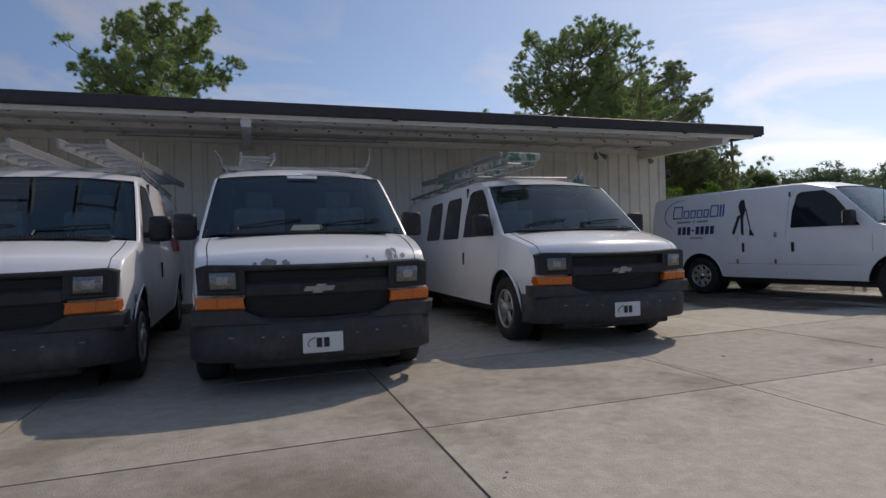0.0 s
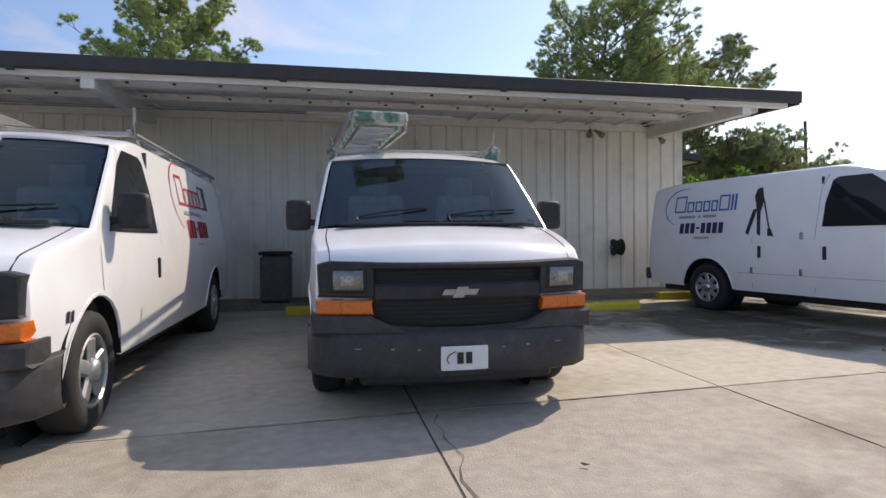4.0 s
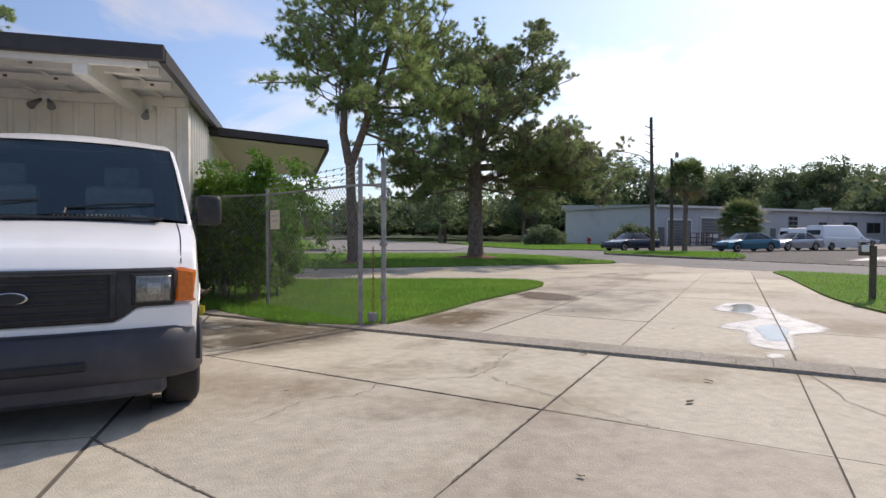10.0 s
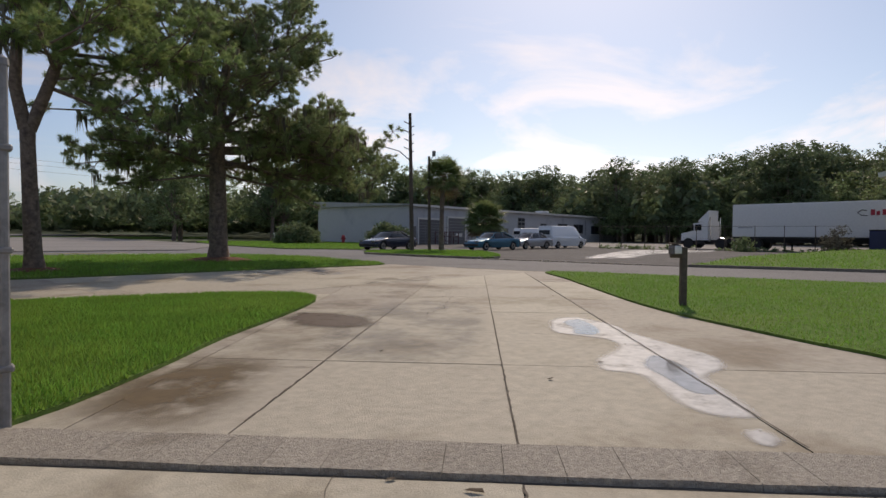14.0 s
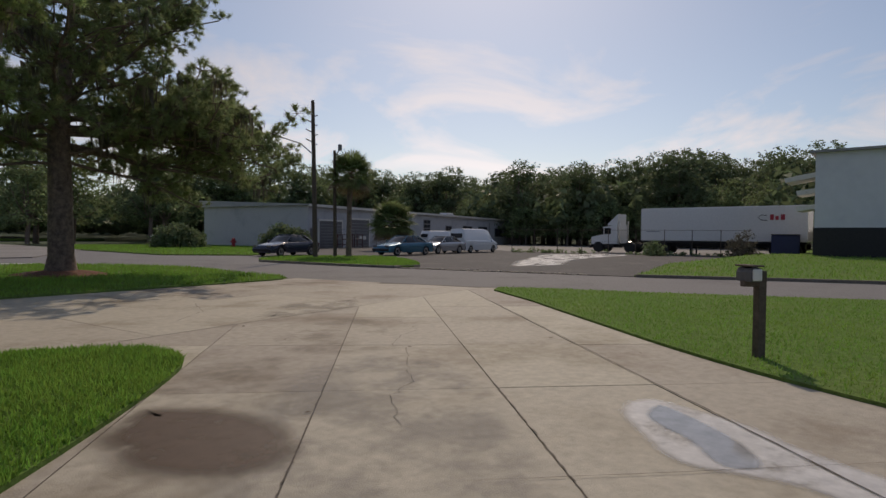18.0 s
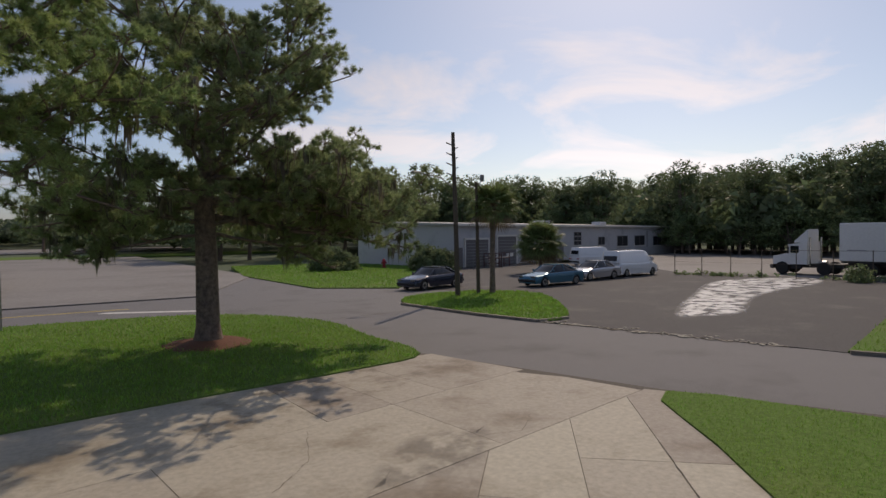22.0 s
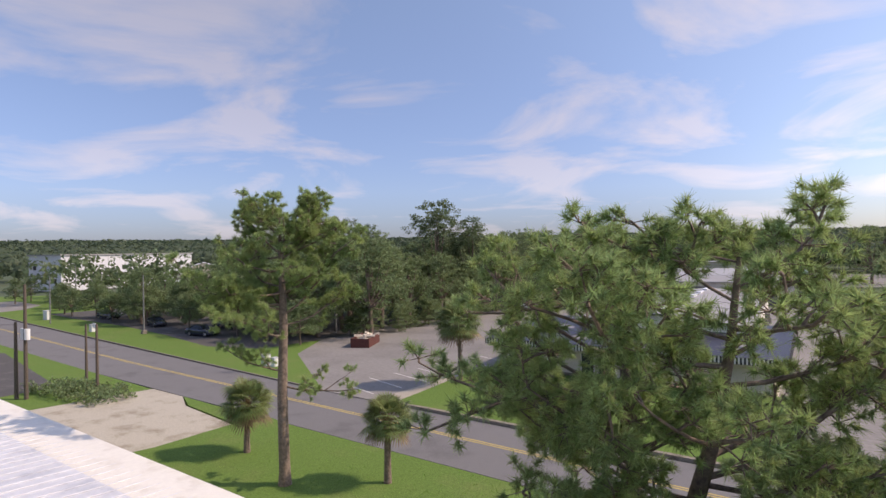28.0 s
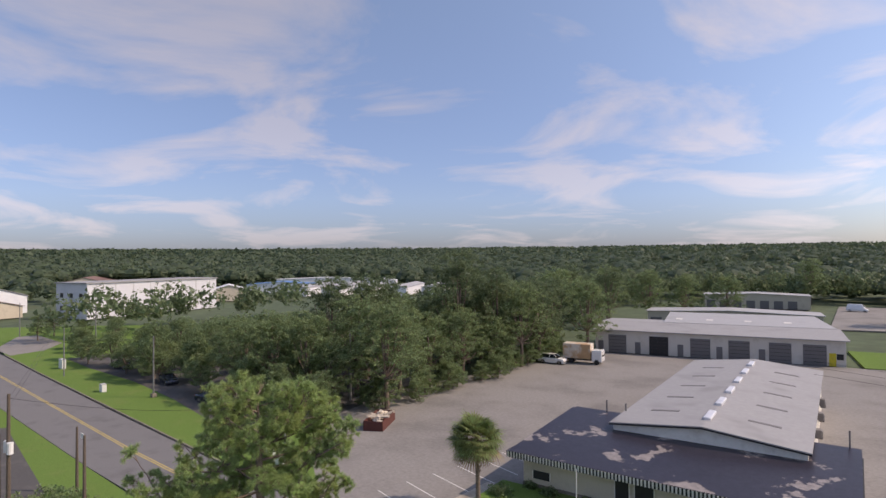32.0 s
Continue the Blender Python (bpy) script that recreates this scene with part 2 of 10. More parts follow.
M["far_ground"] = mat("far_ground", (0.07, 0.10, 0.05), 0.95, var=0.3, scale=0.2, second=(0.10, 0.11, 0.05), second_scale=0.02)
M["grass_blade"] = leafy("grass_blade", (0.175, 0.335, 0.058), (0.215, 0.36, 0.068), trans=0.55, island=0.25, hue=0.014)
M["white_wall"] = mat("white_wall", (0.80, 0.765, 0.69), 0.55, var=0.05, scale=5, second=(0.62, 0.57, 0.49), second_scale=0.9, second_at=(0.5, 0.8))
M["white_trim"] = mat("white_trim", (0.72, 0.69, 0.63), 0.5, var=0.08, scale=7, second=(0.45, 0.38, 0.30), second_scale=2.2, second_at=(0.62, 0.8))
M["rust_dark"] = mat("rust_dark", (0.10, 0.06, 0.04), 0.9, var=0.3, scale=30)
M["fascia"] = mat("fascia", (0.035, 0.028, 0.026), 0.45, var=0.25, scale=8)
M["roof_metal"] = mat("roof_metal", (0.72, 0.72, 0.74), 0.35, metal=0.25, var=0.06, scale=3, second=(0.55, 0.56, 0.6), second_scale=0.8, second_at=(0.5, 0.7))
M["grey_roof"] = mat("grey_roof", (0.32, 0.315, 0.315), 0.65, var=0.08, scale=2, second=(0.25, 0.245, 0.24), second_scale=0.25)
M["row_roof"] = mat("row_roof", (0.38, 0.38, 0.385), 0.6, var=0.06, scale=2, second=(0.32, 0.32, 0.32), second_scale=0.3)
M["brown_roof"] = mat("brown_roof", (0.030, 0.026, 0.038), 0.36, var=0.3, scale=2.5, second=(0.27, 0.235, 0.215), second_scale=0.30, second_at=(0.57, 0.60), bump=0.1, spec=0.28)
M["cream_wall"] = mat("cream_wall", (0.56, 0.50, 0.40), 0.8, var=0.05, scale=8, second=(0.48, 0.43, 0.34), second_scale=0.7)
M["grey_wall"] = mat("grey_wall", (0.50, 0.50, 0.51), 0.7, var=0.05, scale=5, second=(0.36, 0.37, 0.39), second_scale=0.5)
M["hall_white"] = mat("hall_white", (0.72, 0.73, 0.75), 0.6, var=0.03, scale=2, second=(0.6, 0.62, 0.66), second_scale=0.2)
M["hall_wall"] = mat("hall_wall", (0.62, 0.62, 0.65), 0.6, var=0.04, scale=2, second=(0.54, 0.55, 0.58), second_scale=0.2)
M["door_grey"] = mat("door_grey", (0.16, 0.15, 0.15), 0.6, var=0.1)
M["dark"] = mat("dark", (0.02, 0.02, 0.022), 0.6, var=0.2)
M["bark"] = mat("bark", (0.20, 0.15, 0.12), 0.95, var=0.45, scale=9, bump=1.0, bump_scale=18, second=(0.11, 0.085, 0.075), second_scale=3)
M["wood_pole"] = mat("wood_pole", (0.11, 0.085, 0.065), 0.9, var=0.3, scale=12, bump=0.5, bump_scale=30)
M["needles"] = leafy("needles", (0.30, 0.40, 0.165), (0.37, 0.45, 0.17), trans=0.5, island=0.35)
M["needles_dark"] = leafy("needles_dark", (0.28, 0.345, 0.17), (0.33, 0.385, 0.175), trans=0.5, island=0.35)
M["leaves"] = leafy("leaves", (0.19, 0.255, 0.125), (0.24, 0.30, 0.135), trans=0.5, island=0.4, hue=0.02)
M["leaves_dark"] = leafy("leaves_dark", (0.14, 0.19, 0.10), (0.175, 0.22, 0.11), trans=0.45, island=0.22, hue=0.02)
M["leaves_bright"] = leafy("leaves_bright", (0.10, 0.21, 0.03), (0.15, 0.24, 0.04), trans=0.45, island=0.35)
# bluer than the near leaves: distance haze put into the colour
M["far_leaves"] = leafy("far_leaves", (0.085, 0.122, 0.072), (0.105, 0.138, 0.076), trans=0.4, island=0.10, hue=0.012)
M["moss"] = leafy("moss", (0.16, 0.15, 0.11), (0.20, 0.18, 0.13), trans=0.3, island=0.3)
M["palm"] = leafy("palm", (0.165, 0.225, 0.085), (0.22, 0.255, 0.10), trans=0.4, island=0.35)
M["palm_dead"] = leafy("palm_dead", (0.22, 0.16, 0.09), (0.16, 0.11, 0.06), trans=0.2, island=0.3)
M["yellow"] = mat("yellow", (0.62, 0.50, 0.03), 0.6, var=0.12, scale=14, second=(0.45, 0.37, 0.06), second_scale=3)
M["line_white"] = mat("line_white", (0.62, 0.61, 0.58), 0.8, var=0.2, scale=10)
M["line_yellow"] = mat("line_yellow", (0.55, 0.42, 0.12), 0.8, var=0.2, scale=8)


# ---------------------------------------------------------------- builders
def finish(bm, name, material, smooth=False, parent=None, label=""):
    me = bpy.data.meshes.new(name)
    bm.to_mesh(me)
    bm.free()
    me.materials.append(material)
    if smooth:
        for p in me.polygons:
            p.use_smooth = True
    ob = new(name, me)
    if parent is not None:
        ob.parent = parent
    if label:
        ob["label"] = label
    return ob


def part(name, bm, material, parent, label="", smooth=False):
    return finish(bm, name, material, smooth, parent, label)


def thing(name, label, category, at=(0, 0, 0), yaw=0.0, group="", kind=""):
    ob = new(name)
    ob.matrix_world = pose(*at, 0, 0, yaw)
    ob.empty_display_size = 0.2
    return tagged(ob, label, category, group, kind)


def box(sx, sy, sz, at=(0, 0, 0), bevel=0.0, rot=None, bm=None, segments=1):
    """A box of that size whose base centre stands at the given place."""
    own = bmesh.new()
    bmesh.ops.create_cube(own, size=1.0)
    bmesh.ops.scale(own, vec=(sx, sy, sz), verts=own.verts)
    if bevel:
        bmesh.ops.bevel(own, geom=own.edges[:], offset=bevel, segments=segments, affect="EDGES", profile=0.6)
    m = Matrix.Translation((at[0], at[1], at[2] + sz / 2))
    if rot is not None:
        m = Matrix.Translation(at) @ Euler([radians(a) for a in rot]).to_matrix().to_4x4() @ Matrix.Translation((0, 0, sz / 2))
    bmesh.ops.transform(own, matrix=m, verts=own.verts)
    return join(bm, own)


def join(bm, own):
    if bm is None:
        return own
    me = bpy.data.meshes.new("tmp")
    own.to_mesh(me)
    own.free()
    bm.from_mesh(me)
    bpy.data.meshes.remove(me)
    return bm


def tube(points, radii, sides=8, bm=None, caps=True):
    """A round bar along points, with a radius at each."""
    own = bmesh.new() if bm is None else bm
    points = [Vector(p) for p in points]
    if not hasattr(radii, "__len__"):
        radii = [radii] * len(points)
    rings = []
    side = None
    for i, p in enumerate(points):
        d = (points[min(i + 1, len(points) - 1)] - points[max(i - 1, 0)]).normalized()
        if side is None:
            side = d.orthogonal().normalized()
        side = (side - d * side.dot(d)).normalized()
        up = d.cross(side)
        rings.append([own.verts.new(p + (side * math.cos(a) + up * math.sin(a)) * radii[i]) for a in [2 * math.pi * k / sides for k in range(sides)]])
    for a, b in zip(rings, rings[1:]):
        for k in range(sides):
            own.faces.new((a[k], a[(k + 1) % sides], b[(k + 1) % sides], b[k]))
    if caps:
        own.faces.new(rings[0][::-1])
        own.faces.new(rings[-1])
    return own


def prism(poly, z0, z1, bm=None, top=None):
    """An upright prism on a plan polygon; top(x, y) may slope its upper face."""
    own = bmesh.new()
    low = [own.verts.new((x, y, z0)) for x, y in poly]
    high = [own.verts.new((x, y, top(x, y) if top else z1)) for x, y in poly]
    n = len(poly)
    own.faces.new(high)
    own.faces.new(low[::-1])
    for i in range(n):
        own.faces.new((low[i], low[(i + 1) % n], high[(i + 1) % n], high[i]))
    bmesh.ops.recalc_face_normals(own, faces=own.faces[:])
    bmesh.ops.triangulate(own, faces=[f for f in own.faces if len(f.verts) > 4])
    return join(bm, own)


def soup(name, tris, material, parent=None, label=""):
    """One mesh from an array of loose triangles (n, 3, 3)."""
    tris = np.asarray(tris, dtype=np.float32).reshape(-1, 3, 3)
    n = len(tris)
    me = bpy.data.meshes.new(name)
    me.vertices.add(n * 3)
    me.vertices.foreach_set("co", tris.ravel())
    me.loops.add(n * 3)
    me.loops.foreach_set("vertex_index", np.arange(n * 3, dtype=np.int32))
    me.polygons.add(n)
    me.polygons.foreach_set("loop_start", np.arange(0, n * 3, 3, dtype=np.int32))
    me.polygons.foreach_set("loop_total", np.full(n, 3, dtype=np.int32))
    me.update(calc_edges=True)
    me.materials.append(material)
    ob = new(name, me)
    if parent is not None:
        ob.parent = parent
    if label:
        ob["label"] = label
    return ob


def smooth_poly(points, steps=4):
    """A rounder outline through the given corners (closed)."""
    pts = [Vector((x, y)) for x, y in points]
    out = []
    n = len(pts)
    for i in range(n):
        p0, p1, p2, p3 = pts[i - 1], pts[i], pts[(i + 1) % n], pts[(i + 2) % n]
        for k in range(steps):
            t = k / steps
            v = 0.5 * ((2 * p1) + (p2 - p0) * t + (2 * p0 - 5 * p1 + 4 * p2 - p3) * t * t + (3 * p1 - p0 - 3 * p2 + p3) * t ** 3)
            out.append((v.x, v.y))
    return out


rng = np.random.default_rng(7)


def unit(n):
    v = rng.normal(size=(n, 3))
    return v / np.linalg.norm(v, axis=1, keepdims=True)


def leaf_tris(centres, size, each, spread, flat=0.0):
    """Leaves round the given clump centres: each clump has that many triangles within its spread."""
    c = np.repeat(centres, each, axis=0)
    n = len(c)
    sp = np.repeat(spread, each)[:, None] if hasattr(spread, "__len__") else spread
    c = c + unit(n) * sp * rng.random((n, 1)) ** 0.5 * np.array([1, 1, 0.75])
    a = unit(n)
    a[:, 2] *= 1 - flat
    b = np.cross(a, unit(n))
    b /= np.linalg.norm(b, axis=1, keepdims=True) + 1e-9
    s = size * (0.6 + 0.8 * rng.random((n, 1)))
    return np.stack([c - a * s * 0.6, c + a * s * 0.6 + b * s * 0.1, c + b * s * 0.75], axis=1)


def needle_tris(centres, ways, length, each, width):
    """Pine tufts: needles that fan out from each twig's end."""
    c = np.repeat(centres, each, axis=0)
    w = np.repeat(ways, each, axis=0)
    n = len(c)
    d = unit(n) * 0.9 + w * 0.55
    d /= np.linalg.norm(d, axis=1, keepdims=True)
    side = np.cross(d, unit(n))
    side /= np.linalg.norm(side, axis=1, keepdims=True) + 1e-9
    l = length * (0.6 + 0.6 * rng.random((n, 1)))
    start = c + unit(n) * length * 0.12 - w * (length * rng.random((n, 1)) * 0.7)
    return np.stack([start - side * width / 2, start + side * width / 2, start + d * l], axis=1)


def point_in(poly, xs, ys):
    inside = np.zeros(len(xs), bool)
    n = len(poly)
    for i in range(n):
        (x0, y0), (x1, y1) = poly[i], poly[(i + 1) % n]
        cross = ((y0 > ys) != (y1 > ys)) & (xs < (x1 - x0) * (ys - y0) / ((y1 - y0) or 1e-9) + x0)
        inside ^= cross
    return inside


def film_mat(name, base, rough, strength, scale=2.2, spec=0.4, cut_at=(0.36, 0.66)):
    """A stain or film of colour that thins out towards its rim, broken by noise."""
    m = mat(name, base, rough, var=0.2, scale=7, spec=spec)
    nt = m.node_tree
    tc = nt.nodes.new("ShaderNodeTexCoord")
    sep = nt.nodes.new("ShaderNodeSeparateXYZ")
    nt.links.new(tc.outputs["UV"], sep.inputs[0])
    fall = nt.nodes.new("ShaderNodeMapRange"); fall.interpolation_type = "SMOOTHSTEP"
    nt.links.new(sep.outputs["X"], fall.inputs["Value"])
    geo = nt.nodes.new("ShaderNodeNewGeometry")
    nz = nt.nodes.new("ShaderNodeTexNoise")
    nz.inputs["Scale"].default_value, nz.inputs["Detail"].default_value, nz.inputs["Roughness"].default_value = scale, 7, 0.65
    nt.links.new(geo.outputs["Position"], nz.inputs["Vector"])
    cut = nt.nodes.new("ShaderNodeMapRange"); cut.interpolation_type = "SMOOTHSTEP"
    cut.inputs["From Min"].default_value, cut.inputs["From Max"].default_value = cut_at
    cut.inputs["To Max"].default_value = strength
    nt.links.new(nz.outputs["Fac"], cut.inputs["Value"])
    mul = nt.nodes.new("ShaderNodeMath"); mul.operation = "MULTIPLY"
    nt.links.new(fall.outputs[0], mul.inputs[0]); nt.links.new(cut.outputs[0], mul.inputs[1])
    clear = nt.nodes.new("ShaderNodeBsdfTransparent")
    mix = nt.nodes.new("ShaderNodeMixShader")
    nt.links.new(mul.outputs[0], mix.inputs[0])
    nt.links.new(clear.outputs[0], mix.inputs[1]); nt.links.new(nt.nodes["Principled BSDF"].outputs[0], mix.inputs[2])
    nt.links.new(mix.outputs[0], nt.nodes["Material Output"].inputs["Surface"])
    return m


def glass_mat(name, tint):
    """A thin tinted pane: clear, with a mirror gloss that grows at grazing angles."""
    m = bpy.data.materials.new(name)
    m.use_nodes = True
    nt = m.node_tree
    nt.nodes.remove(nt.nodes["Principled BSDF"])
    clear = nt.nodes.new("ShaderNodeBsdfTransparent"); clear.inputs[0].default_value = (*tint, 1)
    gloss = nt.nodes.new("ShaderNodeBsdfGlossy"); gloss.inputs["Roughness"].default_value = 0.02; gloss.inputs["Color"].default_value = (0.82, 0.98, 1.0, 1)
    fres = nt.nodes.new("ShaderNodeFresnel"); fres.inputs["IOR"].default_value = 1.75
    mix = nt.nodes.new("ShaderNodeMixShader")
    nt.links.new(fres.outputs[0], mix.inputs[0])
    nt.links.new(clear.outputs[0], mix.inputs[1]); nt.links.new(gloss.outputs[0], mix.inputs[2])
    nt.links.new(mix.outputs[0], nt.nodes["Material Output"].inputs["Surface"])
    return m


# ---------------------------------------------------------------- ground
def structure(ob, label, category):
    return tagged(ob, label, category, kind="structure")


def slab(name, poly, z1, material, label, category, thick=0.3, top=None, grid=0.0):
    """A flat slab on a plan polygon, or with top() and grid a gently rising sheet with skirts."""
    if not grid:
        return structure(finish(prism(poly, z1 - thick, z1, top=top), name, material), label, category)
    bm = bmesh.new()
    bm.faces.new([bm.verts.new((x, y, 0)) for x, y in poly])
    for axis in (0, 1):
        lo, hi = min(p[axis] for p in poly), max(p[axis] for p in poly)
        c = math.ceil(lo / grid) * grid
        while c < hi:
            co, no = [0, 0, 0], [0, 0, 0]
            co[axis], no[axis] = c, 1
            bmesh.ops.bisect_plane(bm, geom=bm.verts[:] + bm.edges[:] + bm.faces[:], plane_co=co, plane_no=no)
            c += grid
    bmesh.ops.triangulate(bm, faces=bm.faces[:])
    bmesh.ops.recalc_face_normals(bm, faces=bm.faces[:])
    if sum(f.normal.z for f in bm.faces) < 0:
        bmesh.ops.reverse_faces(bm, faces=bm.faces[:])
    rim = [e for e in bm.edges if e.is_boundary]
    out = bmesh.ops.extrude_edge_only(bm, edges=rim)
    low = {v for v in out["geom"] if isinstance(v, bmesh.types.BMVert)}
    for v in bm.verts:
        v.co.z = -thick if v in low else top(v.co.x, v.co.y)
    return structure(finish(bm, name, material), label, category)


def far_z(r):
    """The land rises a little towards the horizon."""
    return float(np.interp(r, (0, 330, 450, 620, 820, 1100, 1500, 2600), (-0.35, -0.35, 1.5, 7.5, 14.0, 23.0, 31.0, 36.0)))


bm = bmesh.new()
rings = []
for r in (330, 450, 620, 820, 1100, 1500, 2600):
    rings.append([bm.verts.new((r * math.cos(2 * math.pi * k / 48), 60 + r * math.sin(2 * math.pi * k / 48), far_z(r))) for k in range(48)])
bm.faces.new(rings[0])
for a, b in zip(rings, rings[1:]):
    for k in range(48):
        bm.faces.new((a[k], b[k], b[(k + 1) % 48], a[(k + 1) % 48]))
structure(finish(bm, "ground", M["far_ground"]), "dark green land that rises gently to the horizon", "ground")

U = Vector((0.69, 0.724)).normalized()      # way of the driveway
N = Vector((U.y, -U.x))


def un(u, n):
    v = U * u + N * n
    return (v.x, v.y)


STREET_NEAR = [(23.9, 31.0), (23.6, 26.5), (23.5, 22.5), (24.4, 18.2), (25.5, 16.1), (27.1, 12.4), (28.3, 9.9), (31.0, 4.0), (37.0, -10.0), (46.0, -30.0)]
STREET_FAR = [(29.2, 44.0), (29.3, 33.0), (29.8, 27.7), (30.4, 24.7), (31.5, 21.3), (32.6, 16.6), (35.0, 10.7), (38.0, 3.0), (44.0, -11.0), (53.0, -31.0)]

slab("pavement_bed", [(-45, -40), (46, -32), (31, 4), (28.4, 9.9), (25.5, 16.2), (23.5, 22.6), (8.0, 22.6), (8.0, 11.2), (-45, 11.2)], -0.007, M["joint"], "dark joints between the slabs of the concrete lot", "joint")


def split(polys, p, q):
    """Cuts each polygon of a list along the line through p and q."""
    out = []
    p, q = Vector(p), Vector(q)
    d = q - p
    nrm = Vector((-d.y, d.x)).normalized()
    for poly in polys:
        side = [nrm.dot(Vector(v) - p) for v in poly]
        if min(side) > -0.02 or max(side) < 0.02:
            out.append(poly)
            continue
        a, b = [], []
        for i, v in enumerate(poly):
            w, s, t = poly[(i + 1) % len(poly)], side[i], side[(i + 1) % len(poly)]
            (a if s >= 0 else b).append(v)
            if s * t < 0:
                k = s / (s - t)
                x = (v[0] + (w[0] - v[0]) * k, v[1] + (w[1] - v[1]) * k)
                a.append(x)
                b.append(x)
        out += [a, b]
    return out


def inset(poly, gap):
    """A convex polygon drawn in by a gap on every side."""
    area = sum(p[0] * q[1] - q[0] * p[1] for p, q in zip(poly, poly[1:] + poly[:1]))
    if area < 0:
        poly = poly[::-1]
    out = poly
    edges = [(Vector(poly[i]), Vector(poly[(i + 1) % len(poly)])) for i in range(len(poly))]
    for p, q in edges:
        d = (q - p)
        if d.length < 1e-4:
            continue
        nrm = Vector((-d.y, d.x)).normalized()
        o = p + nrm * gap
        res = []
        for i, v in enumerate(out):
            w = out[(i + 1) % len(out)]
            s, t = nrm.dot(Vector(v) - o), nrm.dot(Vector(w) - o)
            if s >= 0:
                res.append(v)
            if s * t < 0:
                k = s / (s - t)
                res.append((v[0] + (w[0] - v[0]) * k, v[1] + (w[1] - v[1]) * k))
        out = res
        if len(out) < 3:
            return []
    return out


lot_west = [[(-45, -40), (8.58, -36), (8.58, 10.2), (-45, 10.2)]]
for x in (-21, -16.1, -11.2, -6.2, -3.7, -1.2, 1.27, 3.62, 6.07):
    lot_west = split(lot_west, (x, -40), (x + 0.03, 10))
lot_west = split(lot_west, (-0.2, 4.03), (8.55, 4.49))
lot_west = split(lot_west, (-3.3, 2.08), (2.9, 2.24))
for y in (-1.6, -6.0, -11.0, -17.0, -24.0):
    lot_west = split(lot_west, (-10, y), (8, y))
lot_mid = [[(8.6, -36), (30, -30), un(12.98, 18), (8.6, 9.73)]]
lot_mid = split(lot_mid, (8.55, 4.49), (9.34, 3.48))
lot_mid = split(lot_mid, (9.29, 6.4), (12.19, 3.45))
lot_mid = split(lot_mid, (10.33, 3.21), (12.82, 5.80))
lot_mid = split(lot_mid, (14.2, 4.95), (11.9, 2.4))
lot_mid = split(lot_mid, (8.6, -2), (30, 1))
lot_mid = split(lot_mid, (8.6, -12), (30, -12))
drive = [[un(13.47, -1.5), un(13.47, 9.6), (25.9, 15.2), (25.2, 16.38), (16.0, 15.04), (8.2, 13.9), (8.2, 11.3)]]
for p, q in (((11.91, 7.29), (20.21, 15.67)), ((12.77, 5.73), (22.36, 15.94)), ((14.2, 4.88), (22.0, 13.56)), ((15.48, 13.02), (17.28, 15.13)), (un(15.5, 0), un(15.5, 8)), (un(19.1, 0), un(19.1, 8)), ((16.25, 13.9), (19.29, 10.78))):
    drive = split(drive, p, q)


def cut(polys, p, q, low, high):
    """Splits only the polygons whose middle lies within a stretch of the driveway's width."""
    out = []
    for poly in polys:
        c = Vector((sum(v[0] for v in poly) / len(poly), sum(v[1] for v in poly) / len(poly)))
        out += split([poly], p, q) if low < c.dot(N) < high else [poly]
    return out


drive = cut(drive, (19.11, 14.46), (20.02, 13.52), 3.45, 5.1)
drive = cut(drive, (21.11, 14.57), (22.45, 13.29), 5.0, 9.0)
apron = [[(8.2, 13.9), (16.0, 15.04), (25.65, 16.45), (24.65, 18.2), (23.65, 22.4), (8.2, 22.5)]]
apron = split(apron, (15.32, 18.0), (23.23, 19.16))
apron = [q for poly in apron for q in (split([poly], (15.54, 19.54), (16.08, 15.07)) if min(v[1] for v in poly) < 16 else split(split([poly], (18.63, 20.21), (18.71, 18.51)), (21.4, 21.2), (21.7, 18.9)))]
apron = split(apron, (20.33, 17.83), (20.55, 15.7))
apron = split(apron, (12.2, 22), (12.9, 14))
pavement = structure(new("pavement"), "sunlit pale concrete slabs with dark joints and cracks", "pavement")
for k, poly in enumerate(lot_west + lot_mid + drive + apron):
    poly = inset(poly, 0.008 if k < len(lot_west) else 0.006)
    if len(poly) < 3:
        continue
    c = Vector((sum(p[0] for p in poly) / len(poly), sum(p[1] for p in poly) / len(poly)))
    lift = 0.004 * noise.noise((c.x * 0.7, c.y * 0.7, 3.1))
    part("slab", prism(poly, -0.2, lift), M["concrete"], pavement)
# worn edge strip where the gate runs
sill = structure(new("gate_sill"), "worn grey concrete sill blocks across the driveway", "sill")
for k in range(62):
    n0, n1 = -0.85 + k * 0.302, -0.85 + k * 0.302 + 0.299
    wob = [0.018 * noise.noise((k * 0.9 + d, 0, 1)) for d in (0, 0.9, 3, 3.9)]
    block = [un(13.01 + wob[0], n0), un(13.01 + wob[1], n1), un(13.43 + wob[3], n1), un(13.43 + wob[2], n0)]
    part("sill_block", prism(block, -0.2, 0.028 + 0.004 * noise.noise((k * 1.3, 7, 2))), M["concrete_sill"], sill)

